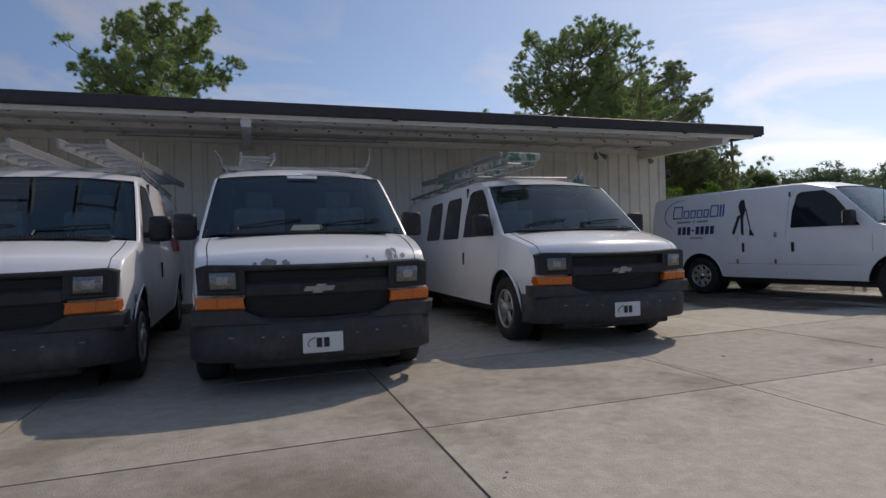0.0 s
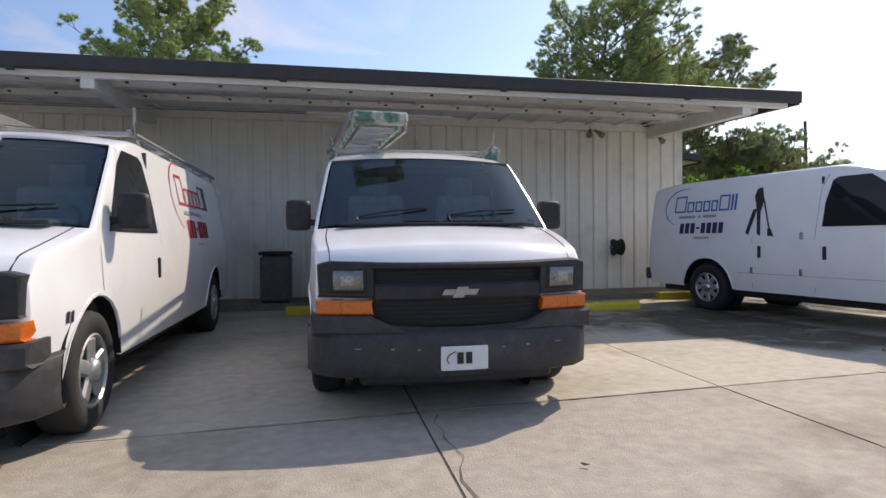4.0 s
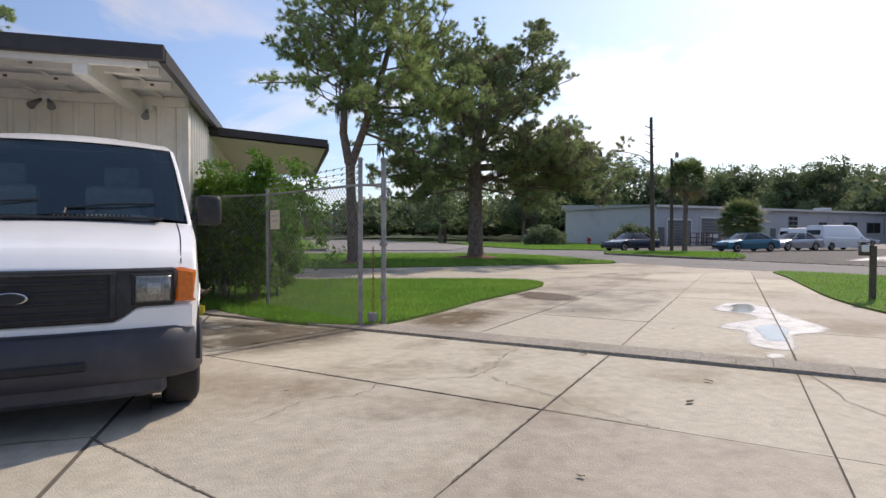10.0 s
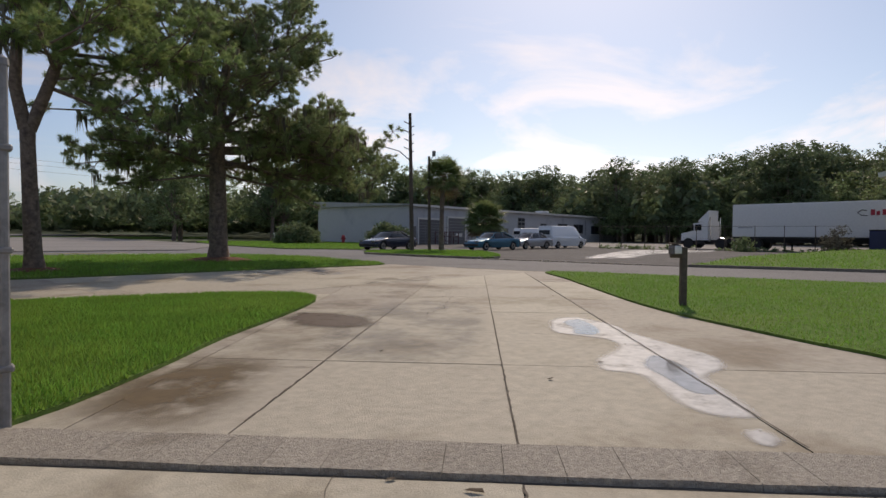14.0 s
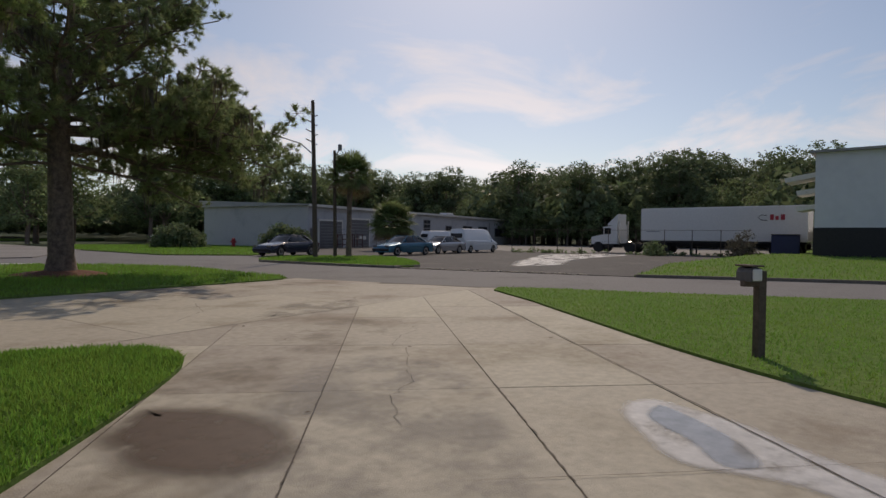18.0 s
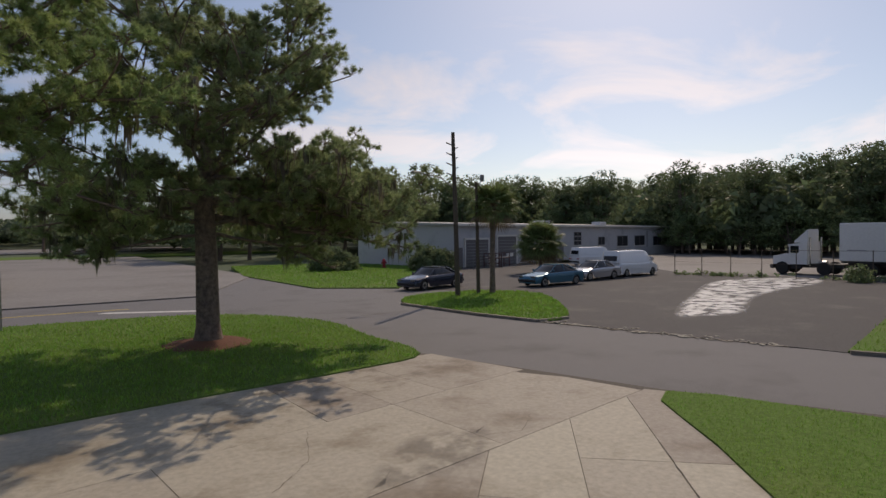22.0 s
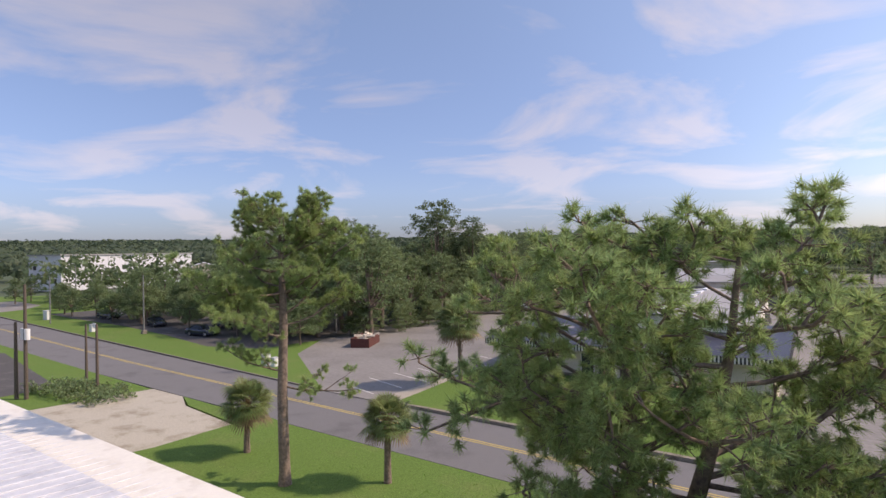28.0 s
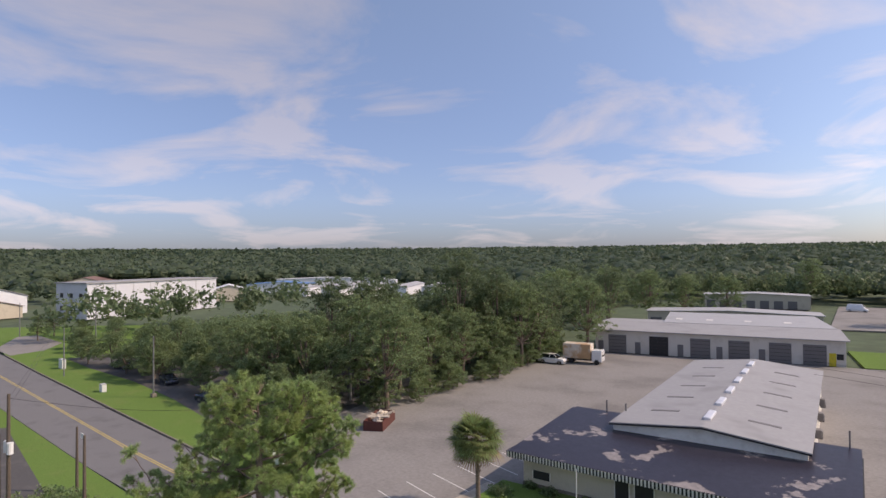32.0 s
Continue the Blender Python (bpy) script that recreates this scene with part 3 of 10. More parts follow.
# streets
street = slab("road_side", STREET_NEAR + STREET_FAR[::-1], -0.03, M["asphalt"], "worn grey asphalt side street", "road")
slab("road_main", [(-420, 36.9 + 16), (-128, 40.9), (-85, 38.9), (-42, 37.3), (24.5, 36.7), (29, 36.7), (90, 34), (260, 30), (260, 37), (90, 41), (29, 43.8), (-16, 43.9), (-54, 45.9), (-92, 48.2), (-121, 50.2), (-420, 36.9 + 26)], -0.024, M["asphalt"], "two-lane asphalt road with a double yellow line", "road")
slab("intersection", [(18, 33.5), (24.4, 31), (29.2, 31), (34, 37), (32, 44), (29, 62), (24, 62), (22.5, 44), (14, 40)], -0.026, M["asphalt"], "asphalt road junction", "road")
LAWN = smooth_poly([(8.3, 24.3), (9.8, 22.0), (11.6, 21.2), (13.8, 21.3), (17.7, 21.65), (21.0, 21.9), (23.4, 22.6), (23.6, 26.4), (23.9, 29.5), (23.0, 32.4), (21.4, 34.6), (18.8, 36.0), (13.0, 36.6), (0.0, 36.75), (-13.0, 36.85), (-16.5, 36.6), (-16.6, 30.0), (-16.7, 24.6), (-4, 24.4)], 4)
ISLAND = smooth_poly([(8.3, 11.2), (8.6, 10.3), (9.05, 9.5), (9.63, 8.75), (10.27, 8.3), (10.95, 8.25), (11.95, 9.2), (12.98, 10.4), (14.3, 11.7), (15.45, 13.0), (15.7, 13.8), (15.4, 14.45), (14.3, 15.0), (12.0, 15.5), (9.5, 15.8), (8.3, 15.9)], 3)
RIGHT_LAWN = smooth_poly([(25.35, 15.95), (23.2, 13.6), (21.2, 11.2), (19.9, 9.6), (18.95, 8.2), (18.3, 6.9), (17.75, 5.6), (17.2, 3.6), (17.4, -4), (26, -20), (44.5, -31), (36.8, -10.2), (30.8, 3.9), (28.1, 9.8), (26.9, 12.3)], 3)
lawn_front = slab("lawn_front", LAWN, 0.035, M["grass_sheet"], "mown green lawn round two tall pines", "lawn")
lawn_island = slab("lawn_island", ISLAND, 0.035, M["grass_sheet"], "mown green grass island beside the gate", "lawn")
lawn_right = slab("lawn_right", RIGHT_LAWN, 0.035, M["grass_sheet"], "mown green lawn beside the driveway", "lawn")
STRIP = smooth_poly([(29.35, 33.2), (29.9, 27.9), (30.5, 25.0), (32.0, 24.9), (34.3, 27.2), (37.8, 32.2), (36.5, 35.8), (32.0, 36.2)], 3)
slab("lawn_strip", STRIP, 0.05, M["grass_sheet"], "grass strip with a utility pole and palm", "lawn")
ACROSS = [(29.3, 44.6), (33.6, 40.9), (39.0, 46.5), (48.5, 56.0), (49.0, 75), (33, 78), (29.2, 60)]
slab("lawn_corner", ACROSS, 0.05, M["grass_sheet"], "grass in front of the grey warehouse", "lawn")
slab("warehouse_apron", [(33.6, 40.6), (36.6, 36.0), (38, 32.3), (34.4, 27.1), (30.6, 24.8), (32.7, 16.6), (33.1, 14.8), (41, 15.6), (62, 14.4), (66, 24), (64, 36), (78, 46), (60, 60), (49.5, 56.2), (39.2, 46.3)], -0.012, M["asphalt_old"], "cracked dark asphalt parking lot", "lot")
RLOT = [(33.0, 15.3), (35.0, 10.9), (38.1, 3.0), (44.1, -11), (53, -31), (120, -31), (120, 20), (81, 16.0), (62, 15.0), (41, 16.8)]
slab("lawn_far_right", RLOT, 0.3, M["grass_sheet"], "grass bank beside the parking lot", "lawn", top=lambda x, y: 0.04 + min(0.35, 0.02 * max(0, x - 35)), grid=4.0)
slab("truck_yard", [(62.5, 15.2), (120, 20), (130, 80), (75, 60), (60, 38)], 0.004, M["lot"], "pale concrete truck yard", "lot")
YLAWN = [(-11.6, 44.2), (-11.4, 50), (-11.4, 55.4), (11.8, 57.1), (12.6, 44.2)]
slab("lawn_cream_building", YLAWN, 0.5, M["grass_sheet"], "sloping green lawn in front of the cream building", "lawn", top=lambda x, y: 0.04 + max(0, y - 44.2) * 0.055, grid=6.0)
slab("lot_cream_building", [(-12, 44.0), (-18.5, 44.0), (-33, 53), (-42, 66), (-37, 100), (-34, 119), (6, 128), (30, 132), (30, 60), (22.3, 44.2), (12.5, 44.2), (12.2, 57.4), (-11.9, 55.9)], 0.02, M["lot"], "pale worn asphalt parking lot round the cream building", "lot")
slab("lawn_grove", [(-18.9, 44.2), (-33, 53.4), (-42, 67), (-60, 72), (-150, 90), (-180, 60), (-121, 50.6), (-92, 48.6), (-54, 46.3)], 0.03, M["grass_sheet"], "roadside grass in front of the grove", "lawn")
slab("grove_lot", [(-106, 56.2), (-94, 55.2), (-75, 55.0), (-60, 53.4), (-46, 51.0), (-39, 53.5), (-38, 62), (-42, 82), (-104, 84)], 0.036, M["asphalt_old"], "dark asphalt parking lot under the trees", "lot", thick=0.1)
slab("grove_drive", [(-131, 51.4), (-119, 50.9), (-121, 57), (-130, 63), (-150, 64), (-150, 60)], 0.036, M["lot"], "pale concrete drive beside the road", "pavement", thick=0.1)
slab("lawn_row_end", [(7.5, 129), (60, 140), (60, 156), (4, 147)], 0.03, M["grass_sheet"], "bright green lawn beyond the workshop row", "lawn")
slab("lot_far", [(-2, 182), (60, 196), (60, 262), (-6, 254)], 0.02, M["lot"], "pale far parking lot", "lot")
slab("walkway", [(-13.3, 44.3), (-11.75, 44.3), (-11.5, 55.6), (-13.0, 55.6)], 0.034, M["concrete"], "pale concrete walk beside the lawn", "pavement", thick=0.1)
slab("pad", [(-31.7, 29.0), (-30.6, 37.0), (-26.2, 37.0), (-23.5, 35.7), (-16.7, 34.9), (-16.6, 24.6), (-31.9, 24.6)], 0.012, M["concrete"], "pale concrete driveway pad by the road", "pavement")
slab("lawn_west", [(-31.8, 24.6), (-31.8, 29), (-30.7, 36.9), (-42, 37.2), (-85, 38.8), (-85, 24.6)], 0.02, M["grass_sheet"], "rough roadside grass", "lawn")
slab("corner_pad", [(5.0, 24.25), (8.25, 24.3), (8.7, 24.6), (8.73, 26.55), (5.0, 26.5)], 0.042, M["concrete_old"], "small concrete pad behind the building", "pavement", thick=0.15)
slab("west_lot", [(-38, 26), (-38, 33.0), (-62, 36.4), (-70, 26)], 0.03, M["asphalt_old"], "cracked old asphalt lot", "lot")
slab("lawn_strip_pad", [(-26.1, 37.0), (-23.4, 35.85), (-16.6, 35.05), (-16.4, 36.7)], 0.03, M["grass_sheet"], "grass verge", "lawn")


def kerb_line(points, name, label, w=0.16, h=0.09, z=-0.03, material="concrete_old"):
    bm = bmesh.new()
    for a, b in zip(points, points[1:]):
        a, b = Vector(a), Vector(b)
        d = (b - a).normalized()
        s = Vector((-d.y, d.x)) * w / 2
        prism([tuple(a + s), tuple(a - s), tuple(b - s), tuple(b + s)], z - 0.2, z + h, bm)
    return structure(finish(bm, name, M[material]), label, "kerb")


kerb_line([(-11.6, 44.1), (12.6, 44.1)], "kerb", "dark stained concrete kerb along the lawn", h=0.2, w=0.3)
kerb_line([(29.2, 33.2), (29.75, 27.8), (30.4, 24.9), (31.9, 24.75)], "kerb", "concrete kerb round the grass strip", h=0.11)
kerb_line([(32.9, 15.2), (34.95, 10.8), (38.0, 3.0), (44, -11)], "kerb", "concrete kerb along the grass bank", h=0.11)
kerb_line([(-18.9, 44.1), (-54, 46.2), (-92, 48.5), (-121, 50.5)], "kerb", "concrete kerb along the grove", h=0.12)

# road markings
bm = bmesh.new()
for off in (-0.12, 0.12):
    prism([(-128, 45.6 + off), (-44, 41.5 + off), (18, 40.3 + off), (18, 40.4 + off), (-44, 41.6 + off), (-128, 45.7 + off)], -0.05, -0.019, bm)
structure(finish(bm, "road_marking", M["line_yellow"]), "worn double yellow centre line", "marking")
bm = prism([(16.6, 39.2), (20.4, 37.2), (20.8, 37.5), (17.0, 39.5)], -0.05, -0.019)
structure(finish(bm, "road_marking", M["line_white"]), "white stop line on the asphalt", "marking")

# parking lines on the lot beside the cream building
for k in range(9):
    bm = prism([(-19.2 + k * 0.55, 46.5 + k * 2.6), (-14.6 + k * 0.55, 45.3 + k * 2.6), (-14.58 + k * 0.55, 45.4 + k * 2.6), (-19.18 + k * 0.55, 46.6 + k * 2.6)], 0.0, 0.024)
    structure(finish(bm, "road_marking", M["line_white"]), "faded white parking line", "marking")


def grass(name, poly, count, label, z=0.035, tall=0.065, width=0.012, near=None):
    """Blades over a lawn, as one object; z is its height or a function of the place, near(x, y) the share that is kept."""
    xs, ys = np.array([p[0] for p in poly]), np.array([p[1] for p in poly])
    px = rng.uniform(xs.min(), xs.max(), count * 2)
    py = rng.uniform(ys.min(), ys.max(), count * 2)
    keep = point_in(poly, px, py)
    if near is not None:
        keep &= rng.random(len(px)) < near(px, py)
    px, py = px[keep][:count], py[keep][:count]
    n = len(px)
    a = rng.uniform(0, 2 * np.pi, n)
    h = tall * (0.5 + rng.random(n))
    w = width * (0.7 + 0.6 * rng.random(n))
    lean = rng.normal(size=(n, 2)) * tall * 0.45
    base = np.stack([px, py, (z(px, py) if callable(z) else np.full(n, z)) - 0.005], 1)
    s = np.stack([np.cos(a) * w, np.sin(a) * w, np.zeros(n)], 1)
    tip = base + np.stack([lean[:, 0], lean[:, 1], h], 1)
    ob = soup(name, np.stack([base - s, base + s, tip], 1), M["grass_blade"])
    return tagged(ob, label, "grass", kind="stuff")


grass("grass", ISLAND, 130000, "short bright green grass blades", tall=0.05, width=0.008)
grass("grass", RIGHT_LAWN, 280000, "short bright green grass blades", near=lambda x, y: np.clip(1.3 - np.hypot(x - 20, y - 9) / 11, 0.015, 1), tall=0.042, width=0.0075)
grass("grass", LAWN, 70000, "short green grass blades in tree shade", near=lambda x, y: np.clip(1.25 - np.hypot(x - 17, y - 22) / 18, 0.02, 1), tall=0.08, width=0.016)
grass("grass", STRIP, 9000, "short green grass blades", z=0.05, tall=0.09, width=0.03)


# ---------------------------------------------------------------- the white metal building
WALL_Y, EAVE_Y, BACK_Y, EAST_X, WEST_X = 11.29, 8.39, 24.0, 8.08, -26.0
building = thing("metal_building", "white ribbed metal building with a deep front canopy and dark fascia", "building")
bm = box(EAST_X - WEST_X, BACK_Y - WALL_Y, 3.5, ((EAST_X + WEST_X) / 2, (BACK_Y + WALL_Y) / 2, 0))
part("wall", bm, M["white_wall"], building)
RIB = bpy.data.meshes.new("wall_rib")
bm = bmesh.new()
prof = [(-0.055, 0), (-0.03, -0.035), (0.03, -0.035), (0.055, 0)]
lo = [bm.verts.new((x, y, 0.0)) for x, y in prof]
hi = [bm.verts.new((x, y, 1.0)) for x, y in prof]
for i in range(3):
    bm.faces.new((lo[i], lo[i + 1], hi[i + 1], hi[i]))
bm.to_mesh(RIB)
bm.free()
RIB.materials.append(M["white_wall"])
x = EAST_X - 0.12
while x > -12:
    ob = new("wall_rib", RIB)
    ob.parent = building
    ob.matrix_basis = pose(x, WALL_Y + 0.001, 0.12) @ Matrix.Diagonal((1, 1, 3.36, 1))
    x -= 0.305
y = WALL_Y + 0.15
while y < BACK_Y:
    ob = new("wall_rib", RIB)
    ob.parent = building
    ob.matrix_basis = pose(EAST_X - 0.001, y, 0.12, 0, 0, 90) @ Matrix.Diagonal((1, 1, 3.3, 1))
    y += 0.305
part("corner_trim", box(0.16, 0.16, 3.42, (EAST_X - 0.05, WALL_Y + 0.05, 0.06)), M["white_trim"], building)
RIDGE_Y, RIDGE_Z, EAVE_Z = 16.2, 3.74, 3.44
bm = bmesh.new()
sec = [(EAVE_Y + 0.02, EAVE_Z), (RIDGE_Y, RIDGE_Z), (BACK_Y + 0.06, EAVE_Z - 0.02)]
for (ya, za), (yb, zb) in zip(sec, sec[1:]):
    v = [bm.verts.new(p) for p in ((WEST_X, ya, za), (EAST_X + 0.12, ya, za), (EAST_X + 0.12, yb, zb), (WEST_X, yb, zb))]
    w = [bm.verts.new((q.co.x, q.co.y, q.co.z - 0.06)) for q in v]
    bm.faces.new(v); bm.faces.new(w[::-1])
    for i in range(4):
        bm.faces.new((w[i], w[(i + 1) % 4], v[(i + 1) % 4], v[i]))
part("roof", bm, M["roof_metal"], building, "pale grey ribbed metal roof")
RSEAM = bpy.data.meshes.new("roof_seam")
bm = box(0.035, 1.0, 0.03, (0, 0.5, 0))
bm.to_mesh(RSEAM); bm.free(); RSEAM.materials.append(M["roof_metal"])
x = EAST_X
while x > WEST_X:
    ob = new("roof_seam", RSEAM)
    ob.parent = building
    ln = math.hypot(BACK_Y - RIDGE_Y, RIDGE_Z - EAVE_Z)
    ob.matrix_basis = pose(x, RIDGE_Y, RIDGE_Z - 0.002, -math.degrees(math.atan2(RIDGE_Z - EAVE_Z, BACK_Y - RIDGE_Y))) @ Matrix.Diagonal((1, ln, 1, 1))
    x -= 0.6
# canopy: fascia, gutter strip, soffit beams
part("fascia", box(EAST_X + 0.2 - WEST_X, 0.09, 0.19, ((EAST_X + 0.2 + WEST_X) / 2, EAVE_Y - 0.02, 3.29), 0.01), M["fascia"], building, "dark brown metal fascia")
part("gable_trim", box(0.08, RIDGE_Y - EAVE_Y, 0.17, (EAST_X + 0.17, (RIDGE_Y + EAVE_Y) / 2, 3.42), rot=(math.degrees(math.atan2(RIDGE_Z - EAVE_Z, RIDGE_Y - EAVE_Y)), 0, 0)), M["fascia"], building)
part("gable_trim", box(0.08, BACK_Y - RIDGE_Y, 0.17, (EAST_X + 0.17, (BACK_Y + RIDGE_Y) / 2, 3.41), rot=(-math.degrees(math.atan2(RIDGE_Z - EAVE_Z, BACK_Y - RIDGE_Y)), 0, 0)), M["fascia"], building)
part("eave_trim", box(EAST_X - WEST_X, 0.07, 0.08, ((EAST_X + WEST_X) / 2, EAVE_Y + 0.06, 3.215)), M["white_trim"], building)
for y, z in ((9.1, 3.30), (9.95, 3.325)):
    part("canopy_purlin", box(EAST_X - WEST_X, 0.07, 0.085, ((EAST_X + WEST_X) / 2, y, z)), M["white_trim"], building, "white canopy purlin with rust specks")
    part("purlin_lip", box(EAST_X - WEST_X, 0.13, 0.012, ((EAST_X + WEST_X) / 2, y + 0.03, z - 0.010)), M["white_trim"], building)
for k in range(40):
    x = EAST_X - 0.35 - k * 0.61
    part("pan_rib", box(0.05, WALL_Y - EAVE_Y - 0.2, 0.022, (x, (WALL_Y + EAVE_Y) / 2, 3.375), rot=(2.1, 0, 0)), M["white_trim"], building)
    for y, z in ((9.055, 3.345), (9.905, 3.365)):
        part("rust_spot", box(0.05, 0.008, 0.03, (x + 0.1, y + 0.004, z - 0.02)), M["rust_dark"], building)
part("wall_top_trim", box(EAST_X - WEST_X, 0.06, 0.16, ((EAST_X + WEST_X) / 2, WALL_Y - 0.06, 3.32)), M["white_trim"], building)
for x in (7.35, -2.2, -12.0, -21.0):
    part("canopy_rafter", box(0.16, WALL_Y - EAVE_Y - 0.1, 0.22, (x, (WALL_Y + EAVE_Y) / 2, 3.14), rot=(2.0, 0, 0)), M["white_trim"], building)
structure(finish(box(EAST_X + 0.15 - WEST_X, 1.15, 0.10, ((EAST_X + 0.15 + WEST_X) / 2, WALL_Y - 0.56, 0)), "wall_base_kerb", M["concrete_old"]), "raised concrete base along the metal wall", "kerb")
# side canopy over the east entrance
awning = thing("side_canopy", "low side canopy with ribbed brown-streaked roof and dark fascia", "canopy")
A0, A1, AX = 14.13, 20.7, 10.6
bm = bmesh.new()
v = [bm.verts.new(p) for p in ((EAST_X, A0, 3.42), (AX, A0, 3.24), (AX, A1, 3.22), (EAST_X, A1, 3.40))]
w = [bm.verts.new((q.co.x, q.co.y, q.co.z - 0.05)) for q in v]
bm.faces.new(v); bm.faces.new(w[::-1])
for i in range(4):
    bm.faces.new((w[i], w[(i + 1) % 4], v[(i + 1) % 4], v[i]))
M["awning_roof"] = mat("awning_roof", (0.20, 0.18, 0.19), 0.55, var=0.3, scale=4, second=(0.42, 0.38, 0.38), second_scale=1.3, second_at=(0.45, 0.6))
part("roof", bm, M["awning_roof"], awning)
M["soffit"] = mat("soffit", (0.66, 0.62, 0.48), 0.6, var=0.08, scale=6)
bm = bmesh.new()
bm.faces.new([bm.verts.new(p) for p in ((EAST_X, A0 + .02, 3.33), (EAST_X, A1 - .02, 3.31), (AX - .02, A1 - .02, 3.13), (AX - .02, A0 + .02, 3.15))])
part("soffit", bm, M["soffit"], awning, "cream soffit boards")
part("fascia", box(AX - EAST_X + 0.04, 0.06, 0.17, ((AX + EAST_X) / 2, A0 - 0.02, 3.27), rot=(0, 4.1, 0)), M["fascia"], awning)
part("fascia", box(AX - EAST_X + 0.04, 0.06, 0.17, ((AX + EAST_X) / 2, A1 + 0.02, 3.25), rot=(0, 4.1, 0)), M["fascia"], awning)
part("fascia", box(0.06, A1 - A0 + 0.08, 0.17, (AX + 0.02, (A0 + A1) / 2, 3.10)), M["fascia"], awning)
y = A0 + 0.15
while y < A1:
    part("roof_rib", box(AX - EAST_X, 0.05, 0.03, ((AX + EAST_X) / 2, y, 3.325), rot=(0, 4.1, 0)), M["awning_roof"], awning)
    y += 0.3


# ---------------------------------------------------------------- buildings across the roads
def gable(name, label, at, yaw, w, d, h, rise, wall, roof, over=0.4, flat=False):
    """A long building; its front face is at local y = 0, ridge along y."""
    t = thing(name, label, "building", at, yaw)
    bm = bmesh.new()
    f = [bm.verts.new(p) for p in ((-w / 2, 0, 0), (w / 2, 0, 0), (w / 2, 0, h), (0, 0, h + rise), (-w / 2, 0, h))]
    b = [bm.verts.new((q.co.x, d, q.co.z)) for q in f]
    bm.faces.new(f); bm.faces.new(b[::-1])
    for i in range(5):
        bm.faces.new((f[i], f[(i + 1) % 5], b[(i + 1) % 5], b[i])[::-1])
    part("wall", bm, wall, t)
    for s in (-1, 1):
        bm = bmesh.new()
        v = [bm.verts.new(p) for p in ((s * (w / 2 + over), -over, h - over * rise / (w / 2) + 0.03), (0, -over, h + rise + 0.03), (0, d + over, h + rise + 0.03), (s * (w / 2 + over), d + over, h - over * rise / (w / 2) + 0.03))]
        u = [bm.verts.new((q.co.x, q.co.y, q.co.z + 0.14)) for q in v]
        bm.faces.new(u); bm.faces.new(v[::-1])
        for i in range(4):
            bm.faces.new((v[i], v[(i + 1) % 4], u[(i + 1) % 4], u[i]))
        bmesh.ops.recalc_face_normals(bm, faces=bm.faces[:])
        part("roof", bm, roof, t)
    return t


# cream building with a flat dark roof and striped mansard
cream = thing("cream_building", "low cream office building with a weathered dark flat roof", "building", (-10.4, 54.6, 0.0), 3.4)
CW, CD = 21.6, 12.6
part("wall", box(CW - 1.6, CD - 1.2, 2.9, (CW / 2, CD / 2 + 0.4, 0)), M["cream_wall"], cream)
part("roof", prism([(0, 0), (CW, 0), (CW, CD), (0, CD)], 2.95, 3.3, top=lambda x, y: 3.32 + 0.05 * y), M["brown_roof"], cream, "dark weathered roof membrane with pale worn patches")
STRIPE = bpy.data.meshes.new("stripe")
bm = box(0.11, 0.05, 0.42, (0, 0, 0)); bm.to_mesh(STRIPE); bm.free(); STRIPE.materials.append(M["line_white"])
part("mansard", box(CW + 0.1, 0.1, 0.46, (CW / 2, -0.03, 2.86)), M["dark"], cream)
for i in range(int(CW / 0.24)):
    ob = new("stripe", STRIPE)
    ob.parent = cream
    ob.matrix_basis = pose(0.1 + i * 0.24, -0.09, 2.88)
part("mansard", box(0.1, CD, 0.46, (-0.03, CD / 2, 2.86)), M["dark"], cream)
part("mansard", box(0.1, CD, 0.46, (CW + 0.03, CD / 2, 2.86)), M["dark"], cream)
for x, w, z0, z1 in ((8.3, 1.0, 0.5, 2.5), (9.8, 1.3, 0.45, 2.6), (2.3, 1.4, 1.3, 1.9)):
    part("doorway", box(w, 0.08, z1 - z0, (x, 0.98, z0)), M["dark"], cream, "dark glazed opening")
    part("door_frame", box(0.07, 0.12, z1 - z0, (x - w / 2, 0.97, z0)), M["white_trim"], cream)
    part("door_frame", box(0.07, 0.12, z1 - z0, (x + w / 2, 0.97, z0)), M["white_trim"], cream)
part("base_band", box(CW - 1.5, 0.08, 0.35, (CW / 2, 0.98, 0.55)), M["concrete_old"], cream)
for x, y in ((3.2, 12.3), (5.0, 12.0)):
    part("roof_pipe", tube([(x, y, 3.6), (x, y, 5.0)], 0.07, 6), M["door_grey"], cream)
part("roof_pipe", tube([(20.9, 12.4, 3.5), (20.9, 12.4, 5.2)], 0.06, 6), M["door_grey"], cream)

# long grey gable building behind it
grey = gable("grey_roof_building", "long metal building with a pale grey gable roof", (1.0, 63.6, 0), 4.6, 13.4, 33.0, 4.2, 0.70, M["white_wall"], M["grey_roof"], over=0.25)
for i in range(6):
    part("ridge_vent", box(0.55, 2.6, 0.28, (0, 3.2 + i * 5.2, 4.98), 0.05), M["roof_metal"], grey, "pale metal ridge vent")
for s in (-1, 1):
    for i in range(5):
        part("skylight", box(2.3, 0.42, 0.08, (s * 3.7, 4.5 + i * 5.6, 4.63), rot=(0, s * 5.96, 0)), M["door_grey"], grey, "dark roof panel")
for s in (-1, 1):
    part("roof_edge", box(6.98, 0.08, 0.10, (s * 3.46, -0.30, 4.53), rot=(0, s * 5.96, 0)), M["dark"], grey, "dark roof edge trim")
